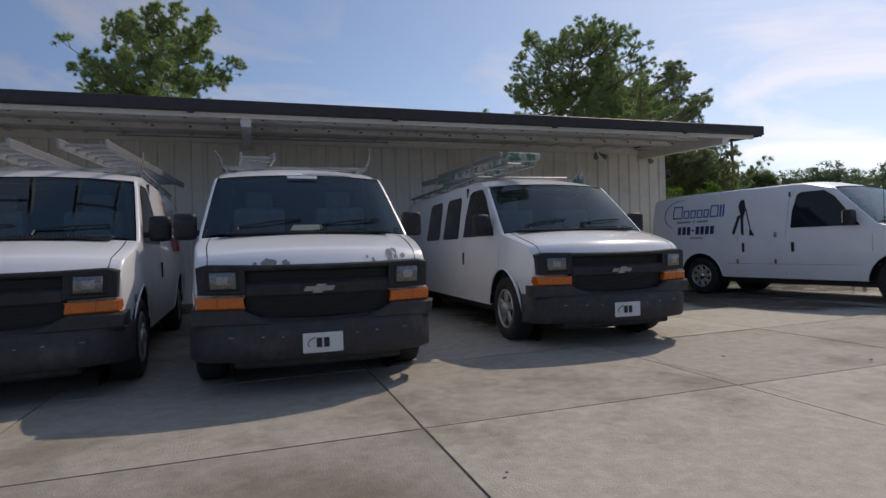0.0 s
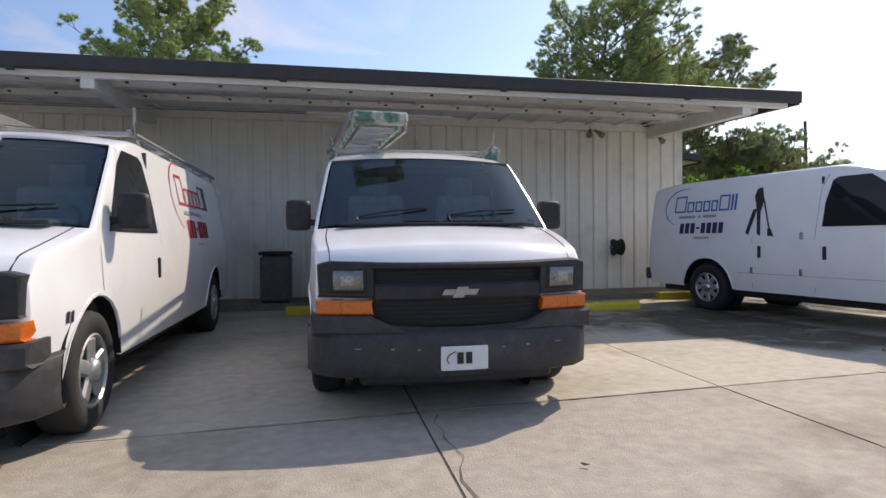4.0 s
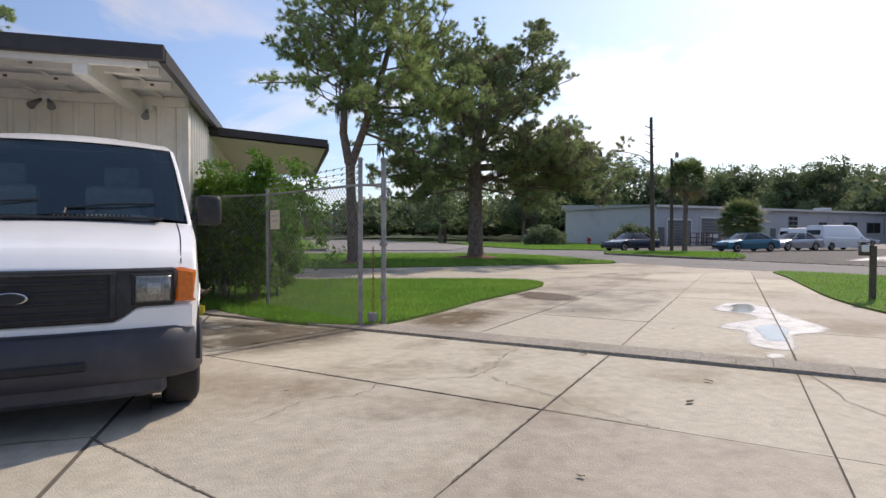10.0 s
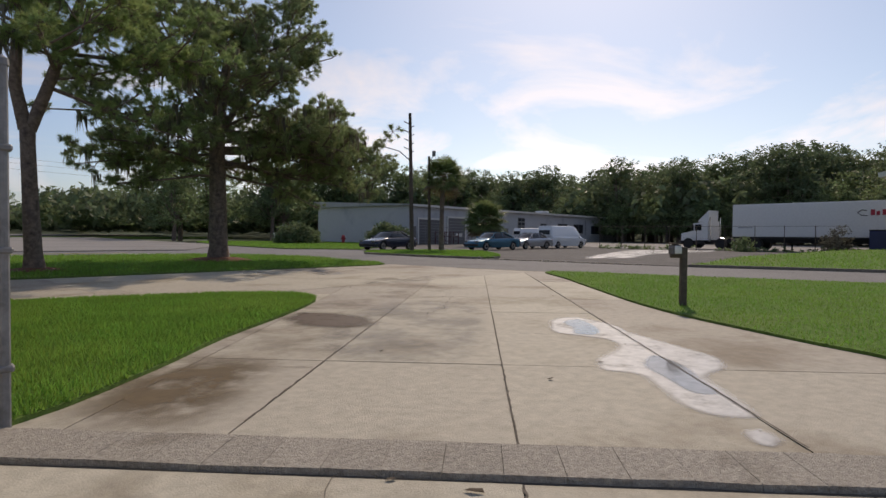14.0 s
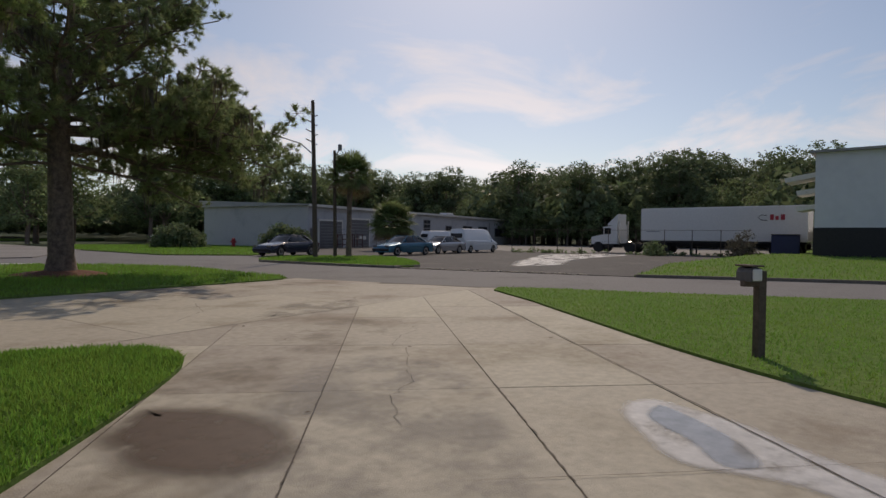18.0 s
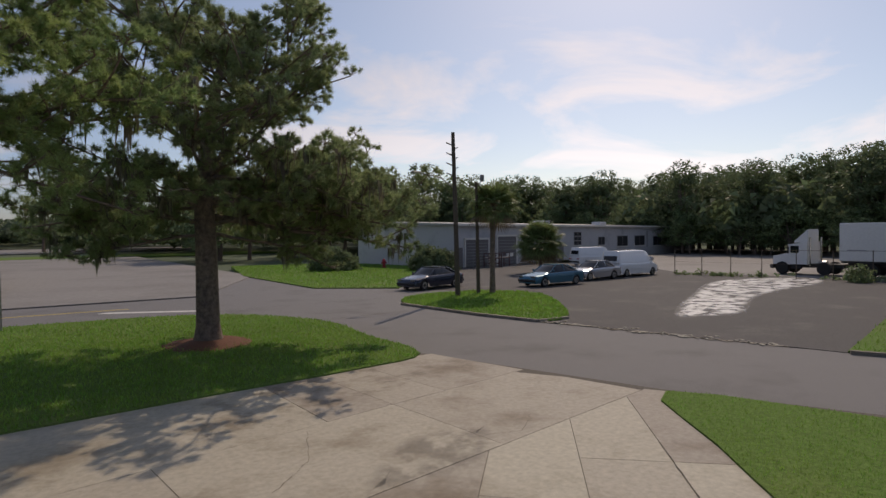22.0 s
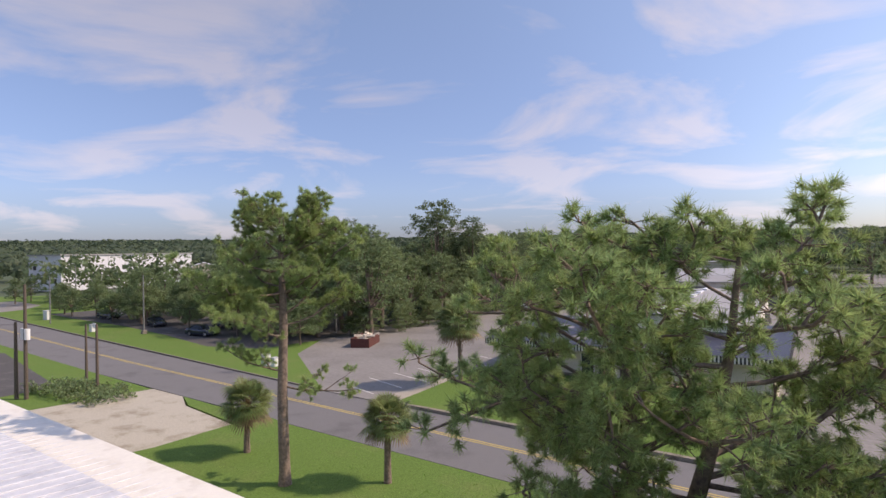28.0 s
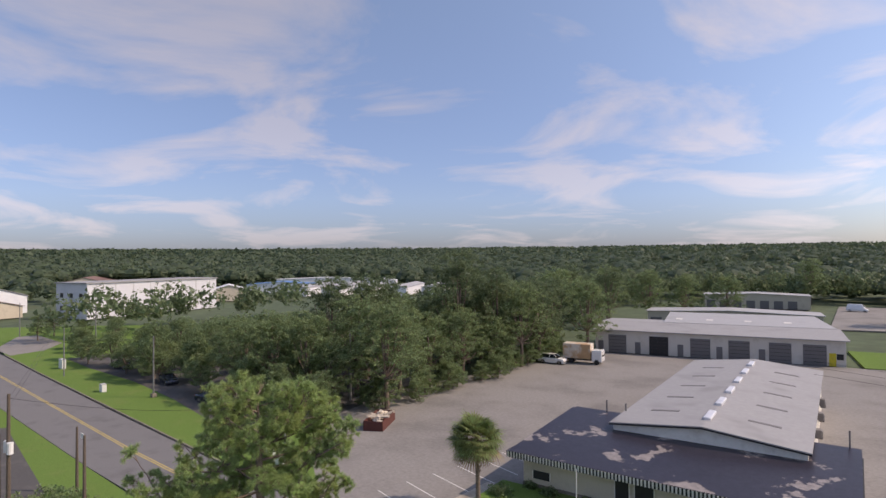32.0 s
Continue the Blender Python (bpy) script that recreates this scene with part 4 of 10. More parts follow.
for i in range(9):
    part("wall_unit", box(0.5, 0.8, 0.7, (6.95, 3 + i * 3.2, 1.2 + (i % 2) * 0.9), 0.03), M["door_grey"], grey)

# wide workshop row with roller doors
row = thing("workshop_row", "long cream workshop row with brown roller doors and a grey roof", "building", (-33.0, 120.2, 0), 11.9)
M["row_wall"] = mat("row_wall", (0.62, 0.58, 0.52), 0.8, var=0.05, scale=6, second=(0.52, 0.48, 0.42), second_scale=0.5)
part("wall", box(39, 18, 4.1, (19.5, 9, 0)), M["row_wall"], row)
part("roof", prism([(-0.4, -0.5), (39.5, -0.5), (39.5, 9.4), (-0.4, 9.4)], 4.05, 4.2, top=lambda x, y: 4.2 + 0.07 * (y + 0.5)), M["grey_roof"], row)
part("roof", prism([(11, 9.4), (39.0, 9.4), (37, 22), (11, 22)], 4.0, 4.9, top=lambda x, y: 4.95 + 0.07 * (y - 9.4)), M["row_roof"], row)
part("roof", prism([(-0.4, 9.41), (10.98, 9.41), (10.98, 18.2), (-0.4, 18.2)], 4.0, 4.9, top=lambda x, y: 4.9 - 0.05 * (y - 9.4)), M["grey_roof"], row)
for i, x in enumerate((4.0, 11.2, 18.0, 24.0, 30.0, 34.8)):
    d = part("roller_door", box(3.2, 0.12, 3.3, (x, -0.03, 0)), M["door_grey"] if i != 1 else M["dark"], row, "brown roller door" if i != 1 else "open dark doorway")
    for k in range(5):
        part("door_slat", box(3.1, 0.03, 0.06, (x, -0.10, 0.5 + k * 0.6)), M["fascia"], row)
for x in (1.0, 7.6, 14.8, 21.0, 27.4):
    part("door", box(0.95, 0.1, 2.1, (x, -0.03, 0)), M["door_grey"], row, "brown side door")
part("door", box(0.95, 0.1, 2.1, (37.2, -0.03, 0)), M["yellow"], row, "yellow side door")
part("window", box(0.9, 0.1, 0.9, (38.2, -0.03, 1.1)), M["dark"], row)
for x in (13.5, 19.0, 25.5, 32.0):
    part("skylight", box(1.2, 1.6, 0.08, (x, 13.5, 5.2), rot=(4, 0, 0)), M["line_white"], row, "white roof light")
for k, (x, y, w, d, h) in enumerate(((-20, 166, 37, 9, 4.0), (-27, 232, 31, 10, 4.3))):
    b = gable("storage_row", "long low storage building with a pale metal roof", (x, y, 0), 11.9, w, d, h, 0.6, M["cream_wall"], M["row_roof"])
    for i in range(int(w / 4)):
        part("roller_door", box(2.6, 0.1, 2.6, (-w / 2 + 2 + i * 4, -0.03, 0)), M["door_grey"], b)

# big white hall far down the road
hall = thing("white_hall", "large white metal industrial hall with a flat grey roof", "building", (-179.5, 85.0, 0), 101.5)
part("wall", box(48, 16, 10.8, (24, 8, 0)), M["hall_wall"], hall)
part("roof", box(48.8, 16.8, 0.35, (24, 8, 10.8)), M["grey_roof"], hall)
for i in range(8):
    part("panel_joint", box(0.25, 0.1, 10.7, (3 + i * 6, -0.03, 0)), M["grey_wall"], hall)
for i in range(3):
    for k in range(2):
        part("window", box(0.1, 1.6, 1.4, (-0.03, 3 + i * 5, 2.4 + k * 4)), M["dark"], hall)
M["blue_roof"] = mat("blue_roof", (0.10, 0.22, 0.45), 0.6, var=0.1)
M["rust_roof"] = mat("rust_roof", (0.20, 0.12, 0.10), 0.8, var=0.15, scale=0.6, second=(0.14, 0.085, 0.075), second_scale=0.08)
gable("hall_annex", "cream gabled shed beside the hall", (-214, 152, 0), 60, 11, 14, 5.2, 1.6, M["cream_wall"], M["hall_white"])
gable("hall_annex", "white gabled shed beyond the hall", (-222, 74, 0), 101.5, 16, 18, 6, 2.4, M["hall_white"], M["grey_roof"])
gable("hall_annex", "low shed with a rusty brown roof before the hall", (-205, 70, 0), 101.5, 12, 10, 3.6, 1.6, M["cream_wall"], M["rust_roof"])
gable("rust_roof_hall", "wide far building with a rust-brown roof", (-372, 150, 1.0), 62, 26, 52, 3.4, 3.2, M["cream_wall"], M["rust_roof"])
gable("blue_roof_shed", "long low shed with a blue roof", (-246, 200, 0), 45, 34, 16, 4.4, 1.2, M["hall_white"], M["blue_roof"])
gable("storage_row", "long far white building behind the blue roof", (-286, 262, 0), 48, 60, 10, 4.6, 0.8, M["hall_white"], M["hall_white"])
gable("far_house", "tall white far building above the trees", (-395, 262, 2.0), 50, 16, 12, 7.5, 2.2, M["hall_white"], M["grey_roof"])
for k in range(5):
    gable("storage_row", "long low storage building with a pale metal roof", (-212 + k * 13, 186 + k * 9, 0), 30, 9, 44, 4.2, 0.9, M["hall_white"], M["row_roof"])
gable("far_house", "white far building beside the storage rows", (-200, 232, 0), 40, 12, 10, 6.0, 1.2, M["hall_white"], M["hall_white"])

# grey warehouse beyond the junction
wh = thing("warehouse", "long pale blue-grey metal warehouse with roller doors", "building", (49.9, 56.8, 0), 11.4)
part("wall", box(66, 16, 4.5, (33, 8, 0)), M["grey_wall"], wh)
part("roof", prism([(-0.4, -0.4), (66.4, -0.4), (66.4, 16.4), (-0.4, 16.4)], 4.5, 4.6, top=lambda x, y: 4.62 + 0.04 * y), M["row_roof"], wh)
part("gutter", box(66.8, 0.16, 0.26, (33, -0.42, 4.36)), M["white_trim"], wh, "white metal roof edge")
for x, w, h in ((3.5, 3.8, 2.9), (8.85, 3.5, 3.2)):
    door = part("roller_door", box(w, 0.12, h, (x, -0.04, 0)), M["door_grey"], wh, "grey roller door")
    for k in range(8):
        part("slat", box(w - 0.1, 0.03, 0.05, (x, -0.115, 0.2 + k * (h - 0.3) / 8)), M["grey_roof"], door)
    for sx in (-1, 1):
        part("jamb", box(0.18, 0.16, h + 0.15, (x + sx * (w / 2 + 0.09), -0.06, 0)), M["white_trim"], door)
    part("lintel", box(w + 0.36, 0.16, 0.2, (x, -0.06, h + 0.005)), M["white_trim"], door)
part("bay_sign", box(1.3, 0.03, 0.42, (9.3, -0.14, 0.9)), M["white_trim"], wh, "white notice on the roller door")
for x, w in ((-0.1 + 0.8, 0.9), (20.5, 1.0)):
    part("door", box(w, 0.1, 2.1, (x, -0.03, 0)), M["door_grey"], wh)
for x, w, z0, z1, cols in ((24.6, 1.9, 1.9, 3.7, 2), (31.2, 1.9, 1.8, 3.0, 2), (37.7, 3.4, 1.5, 3.1, 2), (43.6, 3.6, 1.5, 3.1, 2), (50.3, 3.2, 1.4, 2.95, 2), (55.6, 3.0, 1.4, 2.9, 2), (60.4, 3.0, 1.4, 2.9, 2), (64.0, 1.6, 1.4, 2.9, 1)):
    win = part("window", box(w, 0.08, z1 - z0, (x, -0.02, z0)), M["grey_roof"], wh)
    rows = 3 if x < 25 else 1
    for c in range(cols):
        for r in range(rows):
            pw, ph = w / cols, (z1 - z0) / rows
            part("pane", box(pw - 0.14, 0.03, ph - 0.14, (x - w / 2 + (c + 0.5) * pw, -0.07, z0 + r * ph + 0.07)), M["dark"], win)
    part("sill", box(w + 0.2, 0.18, 0.08, (x, -0.06, z0 - 0.085)), M["white_trim"], win)
for x in (14.2, 17.0, 46.5):
    part("wall_stain", box(0.5, 0.006, 2.6, (x, -0.006, 1.2)), M["grey_roof"], wh)
for x in (22, 38):
    part("roof_unit", box(2.2, 1.4, 0.5, (x, 4, 4.75), 0.05), M["roof_metal"], wh)
for x in (12.2, 17.5):
    part("downpipe", box(0.12, 0.12, 4.4, (x, -0.1, 0)), M["grey_roof"], wh)
# tall grey-white hall beyond the right lawn
rh = thing("metal_hall", "tall pale grey ribbed metal hall with a dark plinth", "building", (54.9, 12.6, 0.25), 0)
part("wall", box(24, 22, 5.6, (12, -11, 0.9)), M["hall_white"], rh)
part("plinth", box(24.1, 22.1, 1.9, (12, -11, 0)), M["dark"], rh, "dark block plinth")
part("roof", box(24.6, 22.6, 0.15, (12, -11, 6.5)), M["grey_roof"], rh)
part("loading_canopy", box(2.4, 1.7, 0.3, (1.3, 0.8, 4.9), rot=(-10, 0, 0)), M["white_trim"], rh)
for z in (3.2, 4.2):
    part("loading_shelf", box(2.2, 1.0, 0.3, (1.3, 0.5, z - 0.2), rot=(-8, 0, 0)), M["white_trim"], rh)


# ---------------------------------------------------------------- trees
def limb(bm, start, way, length, r0, r1, bend, steps=5, wobble=0.12):
    """A bent, tapered limb; gives its points back."""
    pts, radii = [Vector(start)], [r0]
    d = Vector(way).normalized()
    for i in range(steps):
        d = (d + Vector(bend) * (1.0 / steps) + Vector(rng.normal(size=3).tolist()) * wobble).normalized()
        pts.append(pts[-1] + d * length / steps)
        radii.append(r0 + (r1 - r0) * (i + 1) / steps)
    tube(pts, radii, 7 if r0 > 0.08 else 5, bm, caps=False)
    return pts


def crown_from(limbs_pts, twigs, reach, bm, droop=0.1):
    """Twigs off the limbs in bunches, with bare stretches between; gives the twig ends and their ways."""
    ends, ways = [], []
    for pts, n in zip(limbs_pts, twigs):
        bunches = max(2, int(round(n / 2.7)))
        for b in range(bunches):
            t = 1.0 if b == 0 else 0.18 + 0.80 * rng.random()
            i = min(int(t * (len(pts) - 1)), len(pts) - 2)
            p = pts[i].lerp(pts[i + 1], t * (len(pts) - 1) - i)
            axis = (pts[i + 1] - pts[i]).normalized()
            main = Vector(rng.normal(size=3).tolist())
            main = (main - axis * main.dot(axis) * 0.5 + axis * 0.8 + Vector((0, 0, 0.25 - droop))).normalized()
            hub = p + main * reach * (0.15 + 0.55 * rng.random() if b else 0.1)
            tube([p, p.lerp(hub, 0.5) + Vector((0, 0, 0.03)), hub], [0.024, 0.018, 0.012], 3, bm, caps=False)
            for k in range(7):
                d = (Vector(rng.normal(size=3).tolist()) * 0.85 + main * 0.55 + Vector((0, 0, 0.28))).normalized()
                e = hub + Vector((d.x, d.y, d.z * 0.72)) * reach * (0.38 + 0.32 * rng.random())
                tube([hub, e], [0.010, 0.005], 3, bm, caps=False)
                ends.append(e)
                ways.append(d)
    return np.array(ends), np.array(ways)


def pine(name, label, at, trunk, limbs, needles, twig=0.9, each=26, length=0.30, width=0.034, moss=0, group="", top=99.0):
    """top: no limb grows above it; trunk: stems, each a list of (x, y, z, r); limbs: (stem, height share range, count, length, rise, twigs, and if known the way of each)."""
    t = thing(name, label, "tree", at)
    wood = bmesh.new()
    stems = []
    for stem in trunk:
        pts = [Vector(p[:3]) for p in stem]
        tube(pts, [p[3] for p in stem], 12, wood, caps=False)
        stems.append((pts, [p[3] for p in stem]))
    branch_wood = bmesh.new()
    ls, tw = [], []
    for s, (z0, z1), count, ln, rise, n, *ways in limbs:
        pts, radii = stems[s]
        az = rng.uniform(0, 6.28)
        for k in range(count):
            f = z0 + (z1 - z0) * (k + rng.random() * 0.8) / count
            i = min(int(f * (len(pts) - 1)), len(pts) - 2)
            g = f * (len(pts) - 1) - i
            p = pts[i].lerp(pts[i + 1], g)
            r = radii[i] + (radii[i + 1] - radii[i]) * g
            az = radians(ways[k]) if ways else az + 2.4 + rng.normal() * 0.5
            l = (ln[0] + (ln[1] - ln[0]) * (f - z0) / max(z1 - z0, 1e-3)) * (0.75 + 0.5 * rng.random())
            up = min(rise + rng.normal() * 0.15, (top - p.z) / l - 0.16)
            q = limb(branch_wood, p, (math.cos(az), math.sin(az), up), l, min(r * 0.5, 0.028 + 0.008 * l), 0.02, (0, 0, 0.35 if rise > 0 else -0.16), 5)
            ls.append(q); tw.append(max(2, int(n * l / max(ln))))
            for b in range(int(l / 1.1)):
                h = 0.35 + 0.5 * rng.random()
                j = min(int(h * (len(q) - 1)), len(q) - 2)
                d = (q[j + 1] - q[j]).normalized()
                sd = d.cross(Vector((0, 0, 1))).normalized() * (1 if rng.random() < 0.5 else -1)
                q2 = limb(branch_wood, q[j], d + sd * 0.9 + Vector((0, 0, min(0.2, (top - q[j].z) / l))), l * 0.45, 0.03, 0.012, (0, 0, 0.4 if q[j].z < top - 0.6 else 0.0), 4)
                ls.append(q2); tw.append(max(2, int(n * 0.5)))
    ends, ways = crown_from(ls, tw, twig, branch_wood)
    part("trunk", wood, M["bark"], t, smooth=True)
    part("branch", branch_wood, M["bark"], t, smooth=True)
    soup("crown", needle_tris(ends, ways, length, each, width), needles, t)
    if moss:
        k = rng.choice(len(ends), moss)
        base = ends[k]
        base = base[base[:, 2] < base[:, 2].max() * 0.62]
        each_m = 16
        c = np.repeat(base, each_m, axis=0) + rng.normal(size=(len(base) * each_m, 3)) * np.array([0.10, 0.10, 0.05])
        drop = (0.2 + 0.6 * rng.random((len(c), 1)))
        tip = c + np.concatenate([rng.normal(size=(len(c), 2)) * 0.06, -drop], 1)
        sd = np.concatenate([rng.normal(size=(len(c), 2)) * 0.03, np.zeros((len(c), 1))], 1)
        tagged(soup("moss", np.stack([c - sd, c + sd, tip], 1), M["moss"], t), "hanging grey-green moss", kind="stuff")
    return t


def mound(bm, radius, height):
    """A low uneven heap with a soft rim."""
    prev = None
    for f, h in ((1.0, -0.02), (0.9, 0.25), (0.7, 0.6), (0.4, 0.9), (0.1, 1.0)):
        ring = []
        for k in range(28):
            a = 2 * math.pi * k / 28
            r = radius * f * (1 + 0.12 * noise.noise((math.cos(a) * 2, math.sin(a) * 2, radius)))
            ring.append(bm.verts.new((r * math.cos(a), r * math.sin(a), height * h + 0.012 * noise.noise((k * 1.7, f * 9, 2)) * (f < 1))))
        if prev:
            for k in range(28):
                bm.faces.new((prev[k], prev[(k + 1) % 28], ring[(k + 1) % 28], ring[k]))
        prev = ring
    bm.faces.new(prev)


T1 = (12.35, 24.1, 0.02)
pine("pine_tree", "tall twin-stemmed pine with a rounded airy crown on the lawn", T1,
     [[(0, 0, -0.1, 0.32), (-0.03, 0, 0.5, 0.235), (-0.1, -0.1, 2.2, 0.20), (-0.15, -0.2, 3.6, 0.19), (-0.15, -0.2, 4.15, 0.20)],
      [(-0.2, -0.2, 4.0, 0.18), (-0.42, -0.15, 5.2, 0.16), (-0.38, -0.3, 6.6, 0.14), (-0.2, -0.9, 7.8, 0.11), (-0.1, -1.5, 9.0, 0.07), (-0.15, -2.0, 10.2, 0.03)],
      [(-0.1, -0.2, 4.0, 0.17), (0.3, -0.5, 5.2, 0.155), (0.66, -0.85, 6.4, 0.14), (1.05, -1.2, 7.7, 0.11), (1.4, -1.6, 9.2, 0.07), (1.6, -2.0, 10.5, 0.03)]],
     [(1, (0.33, 0.36), 1, (1.7, 1.7), 0.12, 9, 180), (1, (0.44, 0.60), 6, (3.2, 3.2), 0.08, 20, 185, 250, 290, 215, 160, 268), (1, (0.64, 0.86), 6, (2.9, 2.5), 0.22, 14, 170, 230, 120, 280, 200, 150),
      (1, (0.80, 1.0), 8, (2.1, 1.8), 0.3, 13), (2, (0.30, 0.55), 5, (2.5, 2.5), 0.04, 26, -90, -125, -60, -150, 20), (2, (0.20, 0.40), 6, (4.2, 3.9), -0.03, 26, -12, -26, -100, -36, -20, -75), (2, (0.52, 0.80), 6, (2.9, 2.6), 0.16, 14, 12, 60, -85, 110, 30, -130), (2, (0.78, 1.0), 8, (2.2, 1.8), 0.3, 13)],
     M["needles"], twig=0.60, each=70, length=0.165, width=0.014, moss=26, top=11.0)
T2 = (18.85, 28.0, 0.03)
pine("pine_tree", "broad spreading pine hung with moss, in a ring of red mulch", T2,
     [[(0, 0, -0.1, 0.50), (0.0, 0, 0.6, 0.36), (0.0, 0.05, 2.5, 0.33), (-0.05, 0.0, 4.5, 0.30), (0.05, -0.05, 6.2, 0.24), (0.4, 0.2, 8.0, 0.17), (0.65, 0.3, 9.2, 0.10), (0.8, 0.4, 10.2, 0.03)],
      [(0.1, 0, 5.2, 0.15), (1.0, 0.0, 6.8, 0.12), (1.7, 0.2, 8.2, 0.08), (2.4, 0.5, 9.8, 0.03)]],
     [(0, (0.36, 0.5), 9, (5.2, 5.0), -0.02, 32, -12, 195, 60, 330, 150, 240, 100, 300, 170), (0, (0.42, 0.52), 5, (5.6, 5.2), 0.0, 30, -40, 25, -8, -62, -25), (0, (0.35, 0.43), 6, (4.6, 4.4), -0.03, 28, 185, -28, 160, 8, 215, 140), (0, (0.40, 0.47), 4, (6.2, 5.8), -0.10, 38, -6, -24, -42, 12), (0, (0.48, 0.78), 19, (5.2, 4.2), 0.08, 23), (0, (0.74, 1.0), 15, (3.6, 2.7), 0.24, 17), (1, (0.3, 1.0), 9, (3.3, 2.2), 0.2, 17)], M["needles_dark"], twig=0.62, each=64, length=0.17, width=0.017, moss=230, top=11.6)
bm = bmesh.new()
mound(bm, 1.35, 0.14)
mb = finish(bm, "mulch_ring", M["mulch"]); mb.location = (18.85, 27.9, 0.045)
tagged(mb, "low ring of red-brown mulch round the trunk", "mulch", kind="stuff")
bm = bmesh.new()
mound(bm, 0.8, 0.09)
mb = finish(bm, "mulch_ring", M["mulch"]); mb.location = (12.35, 24.1, 0.045)
tagged(mb, "small ring of red-brown mulch round the trunk", "mulch", kind="stuff")
T3 = (-6.4, 30.8, 0.02)
pine("pine_tree", "tall straight pine with a high rounded crown behind the building", T3,
     [[(0, 0, -0.1, 0.33), (0, 0, 0.6, 0.26), (-0.1, 0, 4.0, 0.23), (-0.05, 0.1, 7.5, 0.19), (-0.05, 0, 10.5, 0.12), (-0.1, 0, 12.2, 0.04)]],
     [(0, (0.42, 0.5), 2, (3.0, 3.0), 0.05, 12, 40, 250), (0, (0.62, 0.72), 4, (3.9, 3.8), 0.08, 24, 232, 215, 250, 190), (0, (0.54, 0.82), 15, (3.9, 3.6), 0.08, 21), (0, (0.78, 0.99), 13, (3.0, 2.0), 0.25, 20)], M["needles"], twig=0.66, each=72, length=0.19, width=0.020, top=12.8)


# ---------------------------------------------------------------- vans
M["van_white"] = mat("van_white", (0.86, 0.86, 0.85), 0.26, var=0.025, scale=3, second=(0.79, 0.78, 0.76), second_scale=1.4, second_at=(0.5, 0.8), coat=0.5)
M["rubber"] = mat("rubber", (0.022, 0.021, 0.021), 0.8, var=0.25, scale=25)
M["bumper_grey"] = mat("bumper_grey", (0.048, 0.046, 0.047), 0.62, spec=0.35, var=0.2, scale=22, second=(0.085, 0.082, 0.08), second_scale=4, bump=0.12, bump_scale=160)
M["bumper_blue"] = mat("bumper_blue", (0.032, 0.032, 0.042), 0.45, var=0.12, scale=10, second=(0.06, 0.06, 0.075), second_scale=3, second_at=(0.45, 0.75))
M["black_plastic"] = mat("black_plastic", (0.026, 0.026, 0.027), 0.55, var=0.3, scale=20, spec=0.35, second=(0.05, 0.05, 0.051), second_scale=4)
M["grille_black"] = mat("grille_black", (0.012, 0.012, 0.013), 0.6, var=0.2, scale=20)
M["van_glass"] = mat("van_glass", (0.014, 0.017, 0.02), 0.03, var=0.05, spec=0.4)
M["amber"] = mat("amber", (0.62, 0.14, 0.012), 0.16, var=0.22, scale=60, coat=0.4)
M["lens"] = mat("lens", (0.20, 0.20, 0.185), 0.28, metal=0.55, var=0.45, scale=45, coat=0.5)
M["reflector"] = mat("reflector", (0.34, 0.34, 0.31), 0.38, metal=0.5, var=0.35, scale=60)
M["dull_metal"] = mat("dull_metal", (0.36, 0.355, 0.33), 0.42, metal=0.7, var=0.2, scale=40)
M["chrome"] = mat("chrome", (0.50, 0.50, 0.50), 0.2, metal=1.0, var=0.08, scale=10)
M["rim"] = mat("rim", (0.48, 0.47, 0.45), 0.38, metal=0.75, var=0.12, scale=20)
M["aluminium"] = mat("aluminium", (0.33, 0.33, 0.33), 0.42, metal=0.7, var=0.12, scale=12)
M["rust"] = mat("rust", (0.20, 0.075, 0.035), 0.85, var=0.3, scale=30)
M["plate"] = mat("plate", (0.72, 0.72, 0.70), 0.5, var=0.05)
M["ink"] = mat("ink", (0.02, 0.02, 0.022), 0.6, var=0.1)
M["ink_blue"] = mat("ink_blue", (0.03, 0.13, 0.36), 0.5, var=0.1)
M["ink_navy"] = mat("ink_navy", (0.02, 0.03, 0.10), 0.5, var=0.1)
M["ink_red"] = mat("ink_red", (0.42, 0.03, 0.05), 0.5, var=0.1)
M["ink_grey"] = mat("ink_grey", (0.30, 0.31, 0.33), 0.5, var=0.1)
M["windshield"] = glass_mat("windshield", (0.62, 0.70, 0.70))
M["cabin_dark"] = mat("cabin_dark", (0.06, 0.068, 0.075), 0.85, var=0.15, scale=8)
M["seat"] = mat("seat", (0.15, 0.165, 0.18), 0.9, var=0.15, scale=12)
M["dash"] = mat("dash", (0.30, 0.36, 0.35), 0.7, var=0.15, scale=8)
M["paper"] = mat("paper", (0.70, 0.72, 0.70), 0.8, var=0.08, scale=9)


def bar(w, d, h, at, bevel=0.0, bm=None, rot=None):
    return box(w, d, h, (at[0], at[1], at[2] - h / 2) if rot is None else at, bevel, rot, bm)


